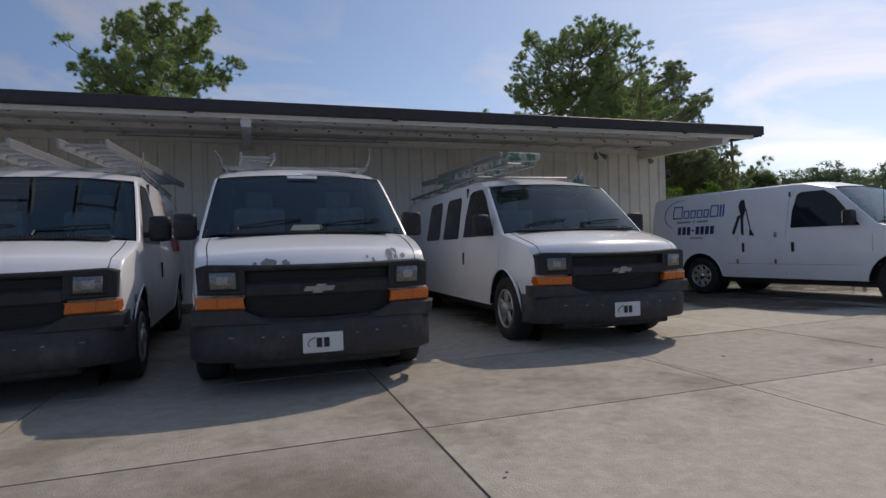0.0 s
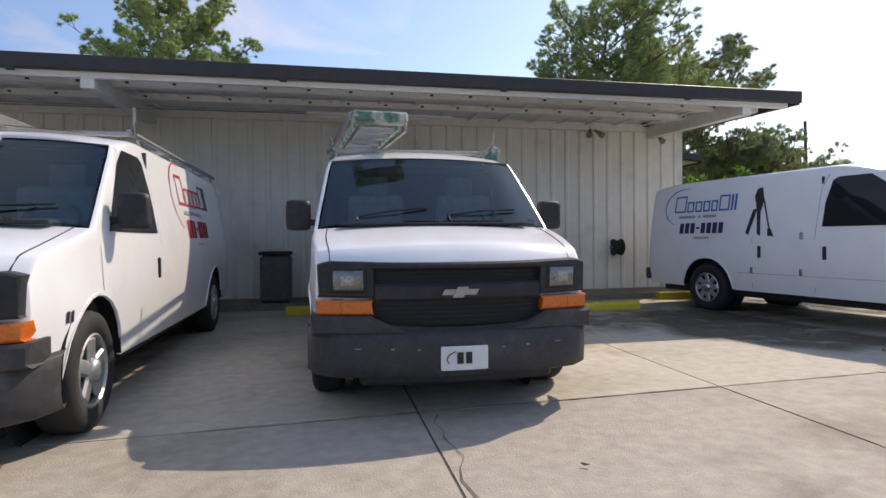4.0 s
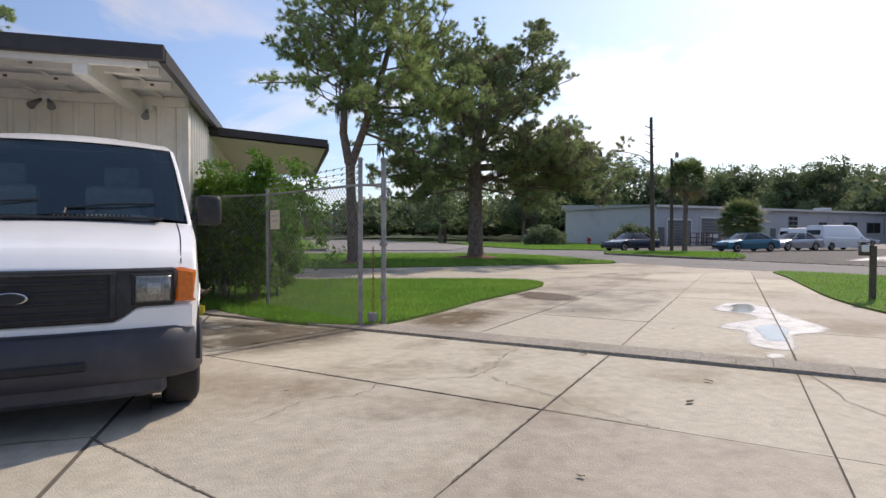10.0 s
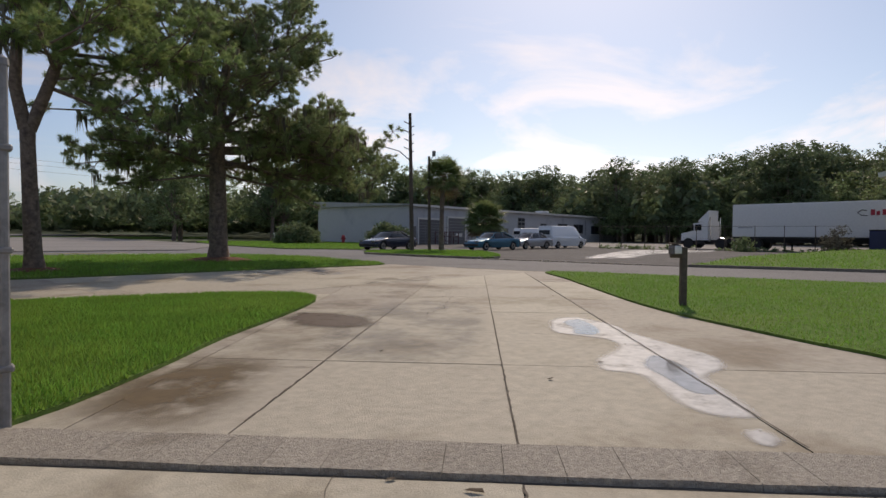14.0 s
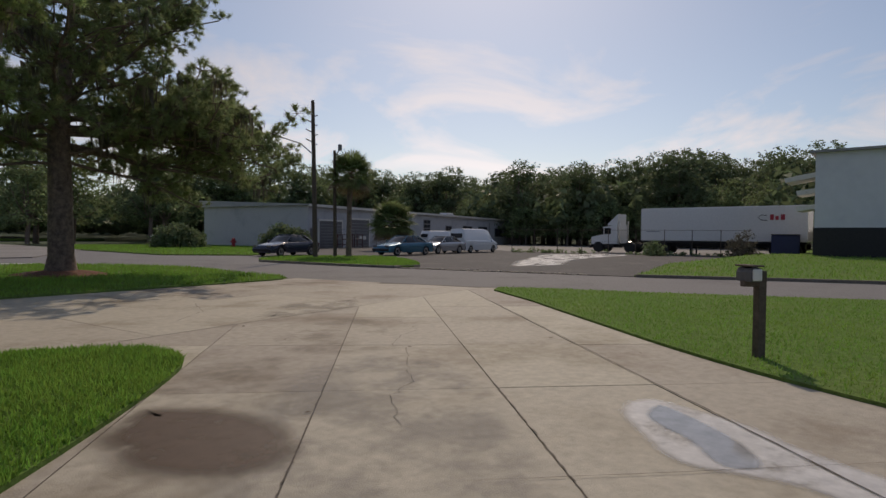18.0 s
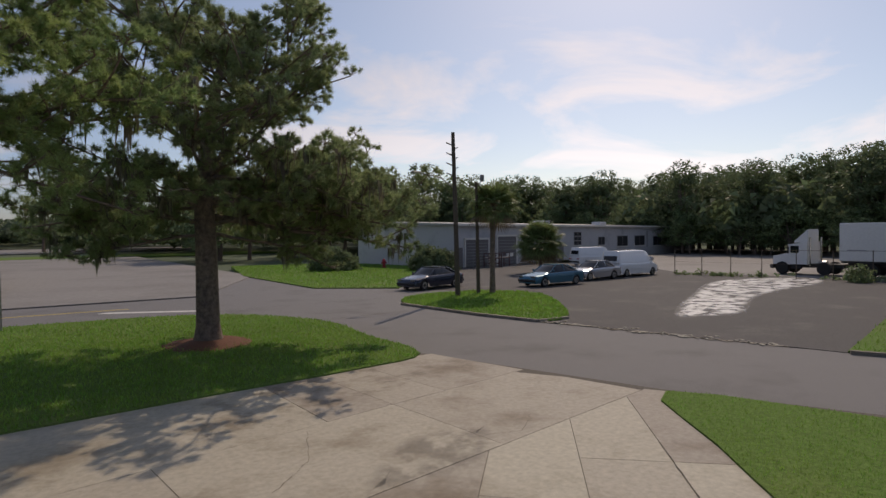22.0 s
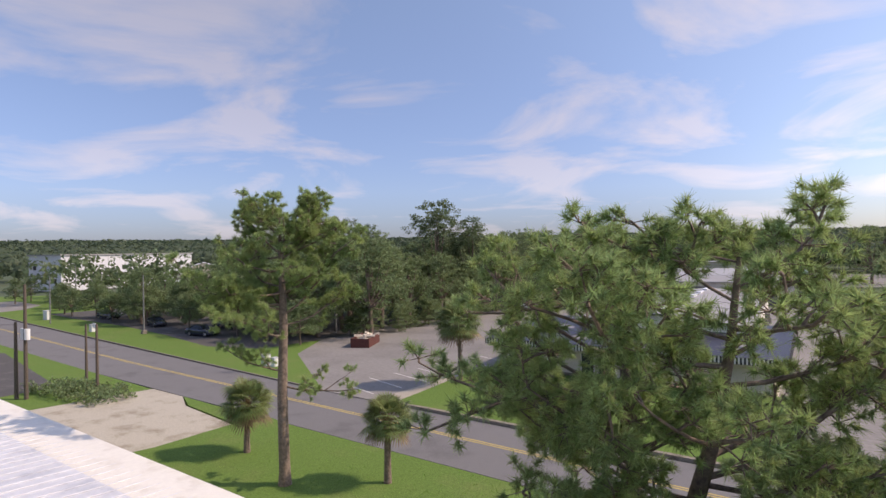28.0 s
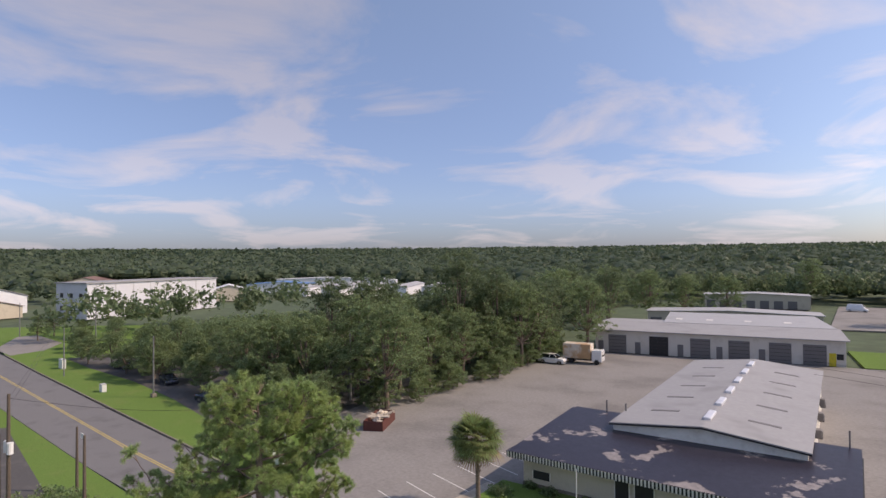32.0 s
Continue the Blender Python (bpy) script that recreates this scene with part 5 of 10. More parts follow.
class Van:
    """Proportions of one van type; local axes: y = 0 at the bumper's face, y to the rear, x across, z up."""
    def __init__(self, length, wheelbase, axle, cowl, top, hood, roof, belt_w, nose):
        self.length, self.wheelbase, self.axle, self.nose = length, wheelbase, axle, nose
        self.cowl, self.top, self.hood, self.roof, self.belt_w = cowl, top, hood, roof, belt_w

    def half(self, z):
        """Half the body's width at a height."""
        w = self.belt_w
        pts = ((0.25, w - 0.07), (0.45, w - 0.025), (0.8, w), (1.15, w - 0.02), (1.35, w - 0.05), (1.75, w - 0.12), (1.95, w - 0.17), (2.2, w - 0.24))
        for (a, wa), (b, wb) in zip(pts, pts[1:]):
            if z <= b:
                return wa + (wb - wa) * max(0, (z - a)) / (b - a)
        return pts[-1][1]

    def crest(self, y):
        """The body's height along its middle."""
        (yc, zc), (yt, zt) = self.cowl, self.top
        if y < yc:
            k = max(0, min(1, (y - 0.15) / (yc - 0.15)))
            lip = 0.095 * math.sin(min(1, (y - 0.15) / 0.17) * math.pi / 2)
            return self.hood + lip + (zc - self.hood - 0.095) * (k * 0.75 + 0.25 * math.sin(k * math.pi / 2))
        if y < yt:
            k = (y - yc) / (yt - yc)
            return zc + (zt - zc) * (k * 0.96 + 0.04 * math.sin(k * math.pi / 2))
        k = min(1, (y - yt) / 0.7)
        r = zt + (self.roof - zt) * math.sin(k * math.pi / 2)
        tail = self.length - y
        return r - 0.07 * max(0, 1 - tail / 0.7) ** 2

    def taper(self, y):
        """The share of the width left at the nose and the tail."""
        k = max(0, min(1, (y - 0.14) / 0.75))
        t = max(0, min(1, (self.length - y) / 0.6))
        return (self.nose + (1 - self.nose) * math.sin(k * math.pi / 2)) * (0.955 + 0.045 * math.sin(t * math.pi / 2))

    def sill(self, y):
        base = 0.36 if y > 0.5 else 0.42
        for yc in (self.axle, self.axle + self.wheelbase):
            r = 0.475
            if abs(y - yc) < r:
                base = max(base, 0.36 + math.sqrt(r * r - (y - yc) ** 2) * 0.98)
        return base

    def side_point(self, y, z, off=0.004, s=1):
        return (s * (self.half(z) * self.taper(y) + off), y, z)


def van_body(v):
    bm = bmesh.new()
    ys = sorted(set([0.15, 0.165, 0.18, 0.2, 0.24, 0.28, v.cowl[0], v.top[0], v.length - 0.05, v.length - 0.02, v.length] + [round(0.15 + 0.07 * i, 3) for i in range(int((v.length - 0.2) / 0.07))]))
    rings = []
    for y in ys:
        zt = v.crest(y)
        zb = v.sill(y)
        round_r = 0.10 if y > v.top[0] else 0.055
        zs = zt - round_r
        pts = []
        for i in range(9):
            z = zb + (zs - zb) * i / 8
            pts.append((v.half(z) * v.taper(y), z))
        ws = pts[-1][0]
        crown = 0.05 if y > v.top[0] else 0.035
        for i in range(1, 4):
            a = i / 4 * math.pi / 2
            pts.append((ws - round_r * 0.9 * (1 - math.cos(a)), zs + (round_r - crown) * math.sin(a)))
        we = ws - round_r * 0.9
        for i in range(1, 5):
            f = i / 4
            pts.append((we * (1 - f), zt - crown * (1 - f) ** 2))
        ring = [bm.verts.new((x, y, z)) for x, z in pts] + [bm.verts.new((-x, y, z)) for x, z in pts[-2::-1]]
        rings.append(ring)
    for a, b, ya, yb in zip(rings, rings[1:], ys, ys[1:]):
        pane = ya > v.cowl[0] - 0.001 and yb < v.top[0] + 0.001
        for i in range(len(a) - 1):
            if not (pane and 11 <= i <= 18):
                bm.faces.new((a[i], b[i], b[i + 1], a[i + 1]))
    bm.faces.new(rings[0])
    bm.faces.new(rings[-1][::-1])
    bmesh.ops.recalc_face_normals(bm, faces=bm.faces[:])
    bmesh.ops.triangulate(bm, faces=[f for f in bm.faces if len(f.verts) > 4])
    return bm


def fascia(x0, x1, low, high, y0, y1, n=14, edge=0.012, bm=None):
    """A solid front panel between two outlines low(x) and high(x), with a softened front edge, cut into columns so that it can be bowed."""
    lo = low if callable(low) else (lambda x: low)
    hi = high if callable(high) else (lambda x: high)
    own = bmesh.new()
    cols = []
    for i in range(n + 1):
        x = x0 + (x1 - x0) * i / n
        xi = max(min(x0, x1) + edge, min(max(x0, x1) - edge, x))
        a, b = lo(x), hi(x)
        cols.append([own.verts.new(p) for p in ((x, y1, a), (x, y0 + edge, a), (xi, y0, a + edge), (xi, y0, b - edge), (x, y0 + edge, b), (x, y1, b))])
    for a, b in zip(cols, cols[1:]):
        for k in range(6):
            own.faces.new((a[k], a[(k + 1) % 6], b[(k + 1) % 6], b[k]))
    own.faces.new(cols[0])
    own.faces.new(cols[-1][::-1])
    bmesh.ops.recalc_face_normals(own, faces=own.faces[:])
    return join(bm, own)


def hood_point(v, u, y, off=0.003):
    """A point on the hood at the share u of its half width."""
    zt = v.crest(y)
    we = v.half(zt - 0.055) * v.taper(y) - 0.05
    return (we * u, y, zt - 0.035 * u * u + off)


def sheet(grid, thick=0.0, bm=None):
    """A curved panel from rows of points, given some thickness inwards along its normals."""
    own = bmesh.new()
    rows = [[own.verts.new(p) for p in row] for row in grid]
    for a, b in zip(rows, rows[1:]):
        for i in range(len(a) - 1):
            own.faces.new((a[i], a[i + 1], b[i + 1], b[i]))
    bmesh.ops.recalc_face_normals(own, faces=own.faces[:])
    return join(bm, own)


def windshield(v, inset_x=0.045, lift=0.008):
    (yc, zc), (yt, zt) = v.cowl, v.top
    grid = []
    n = Vector((0, -(zt - zc), yt - yc)).normalized() * lift
    for i in range(9):
        k = 0.03 + 0.93 * i / 8
        y = yc + (yt - yc) * k
        z = v.crest(y)
        w = v.half(z - 0.06) * v.taper(y) - inset_x
        row = []
        for j in range(13):
            f = -1 + 2 * j / 12
            edge = max(0, abs(f) - 0.86) / 0.14
            row.append((w * f, y + n.y, z + n.z - 0.035 * f * f - 0.012 * edge))
        grid.append(row)
    return sheet(grid)


def side_glass(v, outline, s, off=0.006):
    """A side window by its outline of (y, z)."""
    bm = bmesh.new()
    c = (sum(p[0] for p in outline) / len(outline), sum(p[1] for p in outline) / len(outline))
    vs = [bm.verts.new(v.side_point(y, z, off, s)) for y, z in outline]
    m = bm.verts.new(v.side_point(c[0], c[1], off + 0.004, s))
    for i in range(len(vs)):
        bm.faces.new((vs[i], vs[(i + 1) % len(vs)], m))
    bmesh.ops.recalc_face_normals(bm, faces=bm.faces[:])
    return bm


def strip_on_side(v, path, s, w=0.008, off=0.003, bm=None):
    """A narrow dark seam along a path of (y, z) on the side."""
    own = bmesh.new() if bm is None else bm
    for (ya, za), (yb, zb) in zip(path, path[1:]):
        d = Vector((yb - ya, zb - za)).normalized()
        nx = Vector((-d.y, d.x)) * w / 2
        q = [(ya + nx.x, za + nx.y), (ya - nx.x, za - nx.y), (yb - nx.x, zb - nx.y), (yb + nx.x, zb + nx.y)]
        own.faces.new([own.verts.new(v.side_point(y, z, off, s)) for y, z in q])
    return own


def lathe(profile, sides=28, axis="x", first=True):
    """A turned part from (radius, offset) pairs round the x axis."""
    bm = bmesh.new()
    rings = []
    for r, o in profile:
        rings.append([bm.verts.new((o, r * math.cos(2 * math.pi * k / sides), r * math.sin(2 * math.pi * k / sides))) for k in range(sides)])
    for a, b in zip(rings, rings[1:]):
        for k in range(sides):
            bm.faces.new((a[k], a[(k + 1) % sides], b[(k + 1) % sides], b[k]))
    if first:
        bm.faces.new(rings[0][::-1])
    bm.faces.new(rings[-1])
    bmesh.ops.recalc_face_normals(bm, faces=bm.faces[:])
    return bm


def wheel_meshes(style):
    """Tyre, rim, spokes and hub of a wheel that faces +x."""
    out = []
    tyre = lathe([(0.22, -0.10), (0.31, -0.12), (0.352, -0.10), (0.365, -0.07), (0.365, 0.07), (0.352, 0.10), (0.31, 0.12), (0.225, 0.105), (0.215, 0.06)], 32)
    out.append(("tyre", tyre, M["rubber"]))
    rim = lathe([(0.228, 0.104), (0.215, 0.112), (0.203, 0.10), (0.192, 0.035), (0.186, 0.03)], 32, first=False)
    out.append(("rim", rim, M["rim"]))
    out.append(("brake_disc", lathe([(0.185, 0.025), (0.185, 0.038), (0.05, 0.04)], 24), M["grille_black"]))
    spokes = bmesh.new()
    count = 5 if style == "chevy" else 8
    for k in range(count):
        a = 2 * math.pi * k / count
        if style == "chevy":
            own = box(0.04, 0.10, 0.155, (0.085, 0, 0.05), 0.015)
        else:
            own = box(0.03, 0.075, 0.155, (0.09, 0.02, 0.05), 0.01, rot=(18, 0, 0))
        bmesh.ops.rotate(own, cent=(0, 0, 0), matrix=Matrix.Rotation(a, 3, "X"), verts=own.verts)
        join(spokes, own)
    out.append(("spoke_ring", spokes, M["rim"]))
    hub = lathe([(0.075, 0.05), (0.075, 0.115), (0.055, 0.135), (0.02, 0.142)], 18)
    out.append(("hub_cap", hub, M["rim"] if style == "chevy" else M["chrome"]))
    return out


WHEELS = {}


def add_wheels(v, t, style, steer=0):
    if style not in WHEELS:
        made = []
        for name, bm, m in wheel_meshes(style):
            me = bpy.data.meshes.new(name)
            bm.to_mesh(me); bm.free()
            me.materials.append(m)
            if name in ("tyre", "hub_cap"):
                for p in me.polygons:
                    p.use_smooth = True
            made.append((name, me))
        WHEELS[style] = made
    for y in (v.axle, v.axle + v.wheelbase):
        for s in (-1, 1):
            w = new("wheel")
            w.parent = t
            w.matrix_basis = pose(s * (v.belt_w - 0.135), y, 0.362, 0, 0, (0 if s > 0 else 180) + (steer if y == v.axle else 0))
            for name, me in WHEELS[style]:
                o = new(name, me)
                o.parent = w
    return t


def number_bars(parent, at, widths, h, material, gap=0.012, frame_axes=((1, 0, 0), (0, 0, 1)), name="number_bar"):
    """Unreadable or private writing as plain bars."""
    x = 0
    u, w = Vector(frame_axes[0]), Vector(frame_axes[1])
    n = u.cross(w)
    for width in widths:
        bm = bmesh.new()
        o = Vector(at) + u * x
        q = [o, o + u * width, o + u * width + w * h, o + w * h]
        f = [bm.verts.new(p) for p in q]
        b = [bm.verts.new(p + n * 0.003) for p in q]
        bm.faces.new(f); bm.faces.new(b[::-1])
        for i in range(4):
            bm.faces.new((f[i], f[(i + 1) % 4], b[(i + 1) % 4], b[i]))
        bmesh.ops.recalc_face_normals(bm, faces=bm.faces[:])
        part(name, bm, material, parent)
        x += width + gap


def ellipse_on_side(v, yc, zc, ry, rz, s, a0, a1, w0, w1, off=0.006, n=28):
    """A swoosh: an arc of an ellipse on the van's side, whose width changes along it."""
    bm = bmesh.new()
    prev = None
    for i in range(n + 1):
        f = i / n
        a = radians(a0 + (a1 - a0) * f)
        w = w0 + (w1 - w0) * math.sin(math.pi * f)
        pts = []
        for k in (-1, 1):
            y = yc + (ry + k * w / 2) * math.cos(a)
            z = zc + (rz + k * w / 2) * math.sin(a)
            pts.append(bm.verts.new(v.side_point(y, z, off, s)))
        if prev:
            bm.faces.new((prev[0], prev[1], pts[1], pts[0]))
        prev = pts
    return bm


def patch_on_side(v, y0, y1, z0, z1, s, off=0.006, bm=None, skew=0.0):
    own = bmesh.new() if bm is None else bm
    pts = [(y0, z0), (y1, z0), (y1 + skew, z1), (y0 + skew, z1)]
    own.faces.new([own.verts.new(v.side_point(y, z, off, s)) for y, z in pts])
    return own


def cabin(v, t):
    """What shows through the windshield: dashboard, steering wheel, seats and the dark load space."""
    (yc, zc), (yt, zt) = v.cowl, v.top
    inside = new("cabin"); inside.parent = t
    part("dashboard", box(1.62, 0.56, 0.30, (0, yc + 0.34, zc - 0.33), 0.05, segments=2), M["dash"], inside, "grey-teal dashboard")
    part("instrument_hood", box(0.46, 0.24, 0.10, (0.42, yc + 0.44, zc - 0.06), 0.04, segments=2), M["dash"], inside)
    wheel = tube([(0.42 + 0.19 * math.cos(a), yc + 0.72 + 0.08 * math.sin(a), zc + 0.02 + 0.17 * math.sin(a)) for a in [6.2832 * k / 20 for k in range(21)]], 0.016, 6)
    part("steering_wheel", wheel, M["cabin_dark"], inside)
    for x in (-0.42, 0.42):
        part("seat_back", box(0.52, 0.16, 0.72, (x, yt + 0.22, zc - 0.42), 0.06, rot=(8, 0, 0), segments=2), M["seat"], inside)
        part("headrest", box(0.28, 0.10, 0.18, (x, yt + 0.34, zc + 0.30), 0.04, segments=2), M["seat"], inside)
    part("bulkhead", box(1.72, 0.03, 1.45, (0, yt + 0.72, 0.45)), M["cabin_dark"], inside)
    part("cabin_floor", box(1.72, 1.4, 0.03, (0, yt + 0.02, 0.62)), M["cabin_dark"], inside)
    part("headliner", box(1.36, 0.58, 0.02, (0, yt + 0.44, zt - 0.06)), M["cabin_dark"], inside)
    for s in (-1, 1):
        part("door_lining", box(0.02, 1.2, 0.62, (s * 0.86, yc + 0.75, 0.62)), M["cabin_dark"], inside)
        part("side_lining", box(0.02, 0.60, 0.55, (s * 0.76, yt + 0.46, 1.24), rot=(0, -s * 8, 0)), M["cabin_dark"], inside)


def bow_front(t, depth=0.085):
    """Rounds the van's nose in plan: everything near the front bends back towards the corners."""
    for ob in [c for c in t.children_recursive if c.type == "MESH"]:
        if ob.name.split(".")[0] in ("tyre", "rim", "spoke_ring", "hub_cap", "brake_disc", "wheel_well", "underbody") or ob.data.users > 1:
            continue
        m, up = ob.matrix_basis.copy(), ob.parent
        while up is not None and up != t:
            m = up.matrix_basis @ m
            up = up.parent
        ys = [(m @ v.co).y for v in ob.data.vertices]
        if min(ys) > 0.95:
            continue
        bm = bmesh.new()
        bm.from_mesh(ob.data)
        if max(ys) < 0.8:
            long_edges = [e for e in bm.edges if abs((m @ e.verts[0].co).x - (m @ e.verts[1].co).x) > 0.25]
            if long_edges:
                bmesh.ops.subdivide_edges(bm, edges=long_edges, cuts=7, use_grid_fill=True)
        back = m.inverted()
        for v in bm.verts:
            p = m @ v.co
            if p.y < 1.0:
                p.y += depth * (p.x / 0.95) ** 2 * min(1.0, 1.0 - p.y)
                v.co = back @ p
        bm.to_mesh(ob.data)
        bm.free()


def van_common(v, t, style):
    part("body", van_body(v), M["van_white"], t, "white painted body with light grime", smooth=True)
    w = v.belt_w
    # underbody and wheel wells
    bm = box(2 * w - 0.34, v.length - 0.5, 0.5, (0, v.length / 2, 0.26))
    part("underbody", bm, M["grille_black"], t)
    part("windshield", windshield(v), M["windshield"], t, "tinted windshield", smooth=True).visible_shadow = False
    (yc, zc), (yt, zt) = v.cowl, v.top
    cabin(v, t)
    for s in (-1, 1):
        ys = [0.2 + (yc - 0.22) * k / 9 for k in range(10)]
        part("hood_seam", tube([hood_point(v, s * (0.955 - 0.02 * k / 9), y, 0.0) for k, y in enumerate(ys)], 0.0045, 4), M["ink"], t)
    # cowl grille and wipers
    part("cowl", bar(1.5, 0.16, 0.02, (0, yc - 0.04, zc + 0.002), 0.006), M["black_plastic"], t)
    for k in range(18):
        part("cowl_louvre", box(0.012, 0.07, 0.012, (0.06 + k * 0.028, yc - 0.05, zc + 0.014)), M["grille_black"], t)
    slope = math.atan2(zt - zc, yt - yc)
    for x0, x1 in ((-0.62, -0.05), (0.12, 0.7)):
        p0 = Vector((x0, yc + 0.06, zc + 0.075 - 0.03 * x0 * x0))
        p1 = Vector((x1, yc + 0.12, zc + 0.135 - 0.03 * x1 * x1))
        bm = tube([p0, p0.lerp(p1, 0.5) + Vector((0, -0.01, 0.012)), p1], 0.008, 5)
        tube([p0, Vector((p0.x, yc - 0.02, zc + 0.03))], 0.009, 5, bm)
        part("wiper", bm, M["black_plastic"], t)
    for s in (-1, 1):
        # A seam, doors, sill
        dy0, dy1 = yc + 0.06, yt + 0.74
        part("door_seam", strip_on_side(v, [(dy0, 0.84), (dy0, 1.12)], s), M["ink_grey"], t)
        part("door_seam", strip_on_side(v, [(dy1, 0.42), (dy1, 1.15), (dy1 - 0.02, 1.75), (dy1 - 0.10, v.roof - 0.16)], s), M["ink_grey"], t)
        zb = v.cowl[1] - 0.05
        glass = [(yc + 0.24, zb), (dy1 - 0.08, zb), (dy1 - 0.09, zb + 0.30), (dy1 - 0.15, zb + 0.58), (dy1 - 0.22, zb + 0.62), (yt + 0.14, zb + 0.62), (yt - 0.04, zb + 0.50)]
        part("door_window", side_glass(v, glass, s), M["van_glass"], t, "dark side window")
        # mirror
        m = new("mirror"); m.parent = t
        m.matrix_basis = pose(s * (v.half(1.2) + 0.13), yc + 0.33, zb + 0.02)
        part("mirror_housing", box(0.20, 0.13, 0.25, (0, 0, -0.01), 0.045, segments=2), M["black_plastic"], m, smooth=True)
        part("mirror_glass", box(0.15, 0.008, 0.19, (0, 0.066, 0.025)), M["chrome"], m)
        part("mirror_arm", box(0.16, 0.06, 0.05, (-s * 0.11, 0.0, 0.03), 0.01), M["black_plastic"], m)
        # handles
        part("door_handle", box(0.02, 0.05, 0.17, (s * (v.half(0.95) + 0.005), dy1 - 0.13, 0.84), 0.008), M["black_plastic"], t, "black door handle")
        # arch lips
        for ya in (v.axle, v.axle + v.wheelbase):
            pts = []
            for k in range(13):
                a = math.pi * k / 12
                y, z = ya + 0.478 * math.cos(a), 0.36 + 0.468 * math.sin(a)
                pts.append(v.side_point(y, max(z, 0.37), -0.004, s))
            part("arch_lip", tube(pts, 0.014, 5), M["van_white"], t)
            well = lathe([(0.46, -0.30), (0.46, 0.0)], 24)
            bmesh.ops.delete(well, geom=[f for f in well.faces if len(f.verts) > 4 and f.calc_center_median().x > -0.1], context="FACES")
            bmesh.ops.transform(well, matrix=pose(s * (w - 0.02), ya, 0.38, 0, 0, 0 if s > 0 else 180), verts=well.verts)
            bmesh.ops.delete(well, geom=[f for f in well.faces if f.calc_center_median().z < 0.40 and len(f.verts) == 4], context="FACES")
            part("wheel_well", well, M["grille_black"], t)
    add_wheels(v, t, style)
    return t


def roof_rack(v, t, ladder=None, hook=True, rungs=True):
    """A bent steel ladder rack; ladder: (side, yaw) of an aluminium ladder on it."""
    z = v.roof + 0.04
    y0, y1 = v.top[0] + 0.55, v.length - 0.25
    for i in range(4):
        y = y0 + 0.25 + (y1 - y0 - 0.4) * i / 3
        part("rack_crossbar", tube([(-0.80, y, z - 0.20), (-0.76, y, z), (0.76, y, z), (0.80, y, z - 0.20)], 0.022, 6), M["aluminium"], t)
    for s in (-1, 1):
        part("rack_rail", tube([(s * 0.78, y0, z - 0.02), (s * 0.78, y1, z - 0.02)], 0.024, 6), M["aluminium"], t)
    part("rack_hook", tube([(0.80, y0 + 0.1, z - 0.03), (0.83, y0 - 0.02, z + 0.05), (0.84, y0 - 0.05, z + 0.16)], 0.014, 6), M["aluminium"], t, "bent upright rack hook")
    part("rack_hook", tube([(-0.80, y0 + 0.1, z - 0.03), (-0.82, y0 - 0.02, z + 0.08), (-0.87, y0 - 0.05, z + 0.14)], 0.014, 6), M["aluminium"], t)
    return t


def ladder_on(v, t, x, label, lift=0.085, turn=2.0, length=4.0, y=1.6, width=0.4):
    l = thing("ladder", label, "ladder")
    l.matrix_world = t.matrix_world @ pose(x, y, v.roof + lift, 1.2, 0, turn)
    for s in (-1, 1):
        part("ladder_rail", box(0.03, length, 0.085, (s * width / 2, length / 2, 0), 0.006), M["aluminium"], l)
    for k in range(int(length / 0.305)):
        part("rung", tube([(-width / 2, 0.15 + k * 0.305, 0.045), (width / 2, 0.15 + k * 0.305, 0.045)], 0.016, 6), M["aluminium"], l)
    return l


CHEVY = Van(5.75, 3.43, 0.98, (1.03, 1.265), (1.74, 1.89), 0.985, 2.03, 0.985, 0.935)
CHEVY_LONG = Van(6.2, 3.94, 0.98, (1.03, 1.265), (1.74, 1.89), 0.985, 2.03, 0.985, 0.935)
FORD = Van(5.5, 3.505, 0.72, (1.05, 1.31), (1.74, 1.955), 0.985, 2.09, 0.995, 0.968)


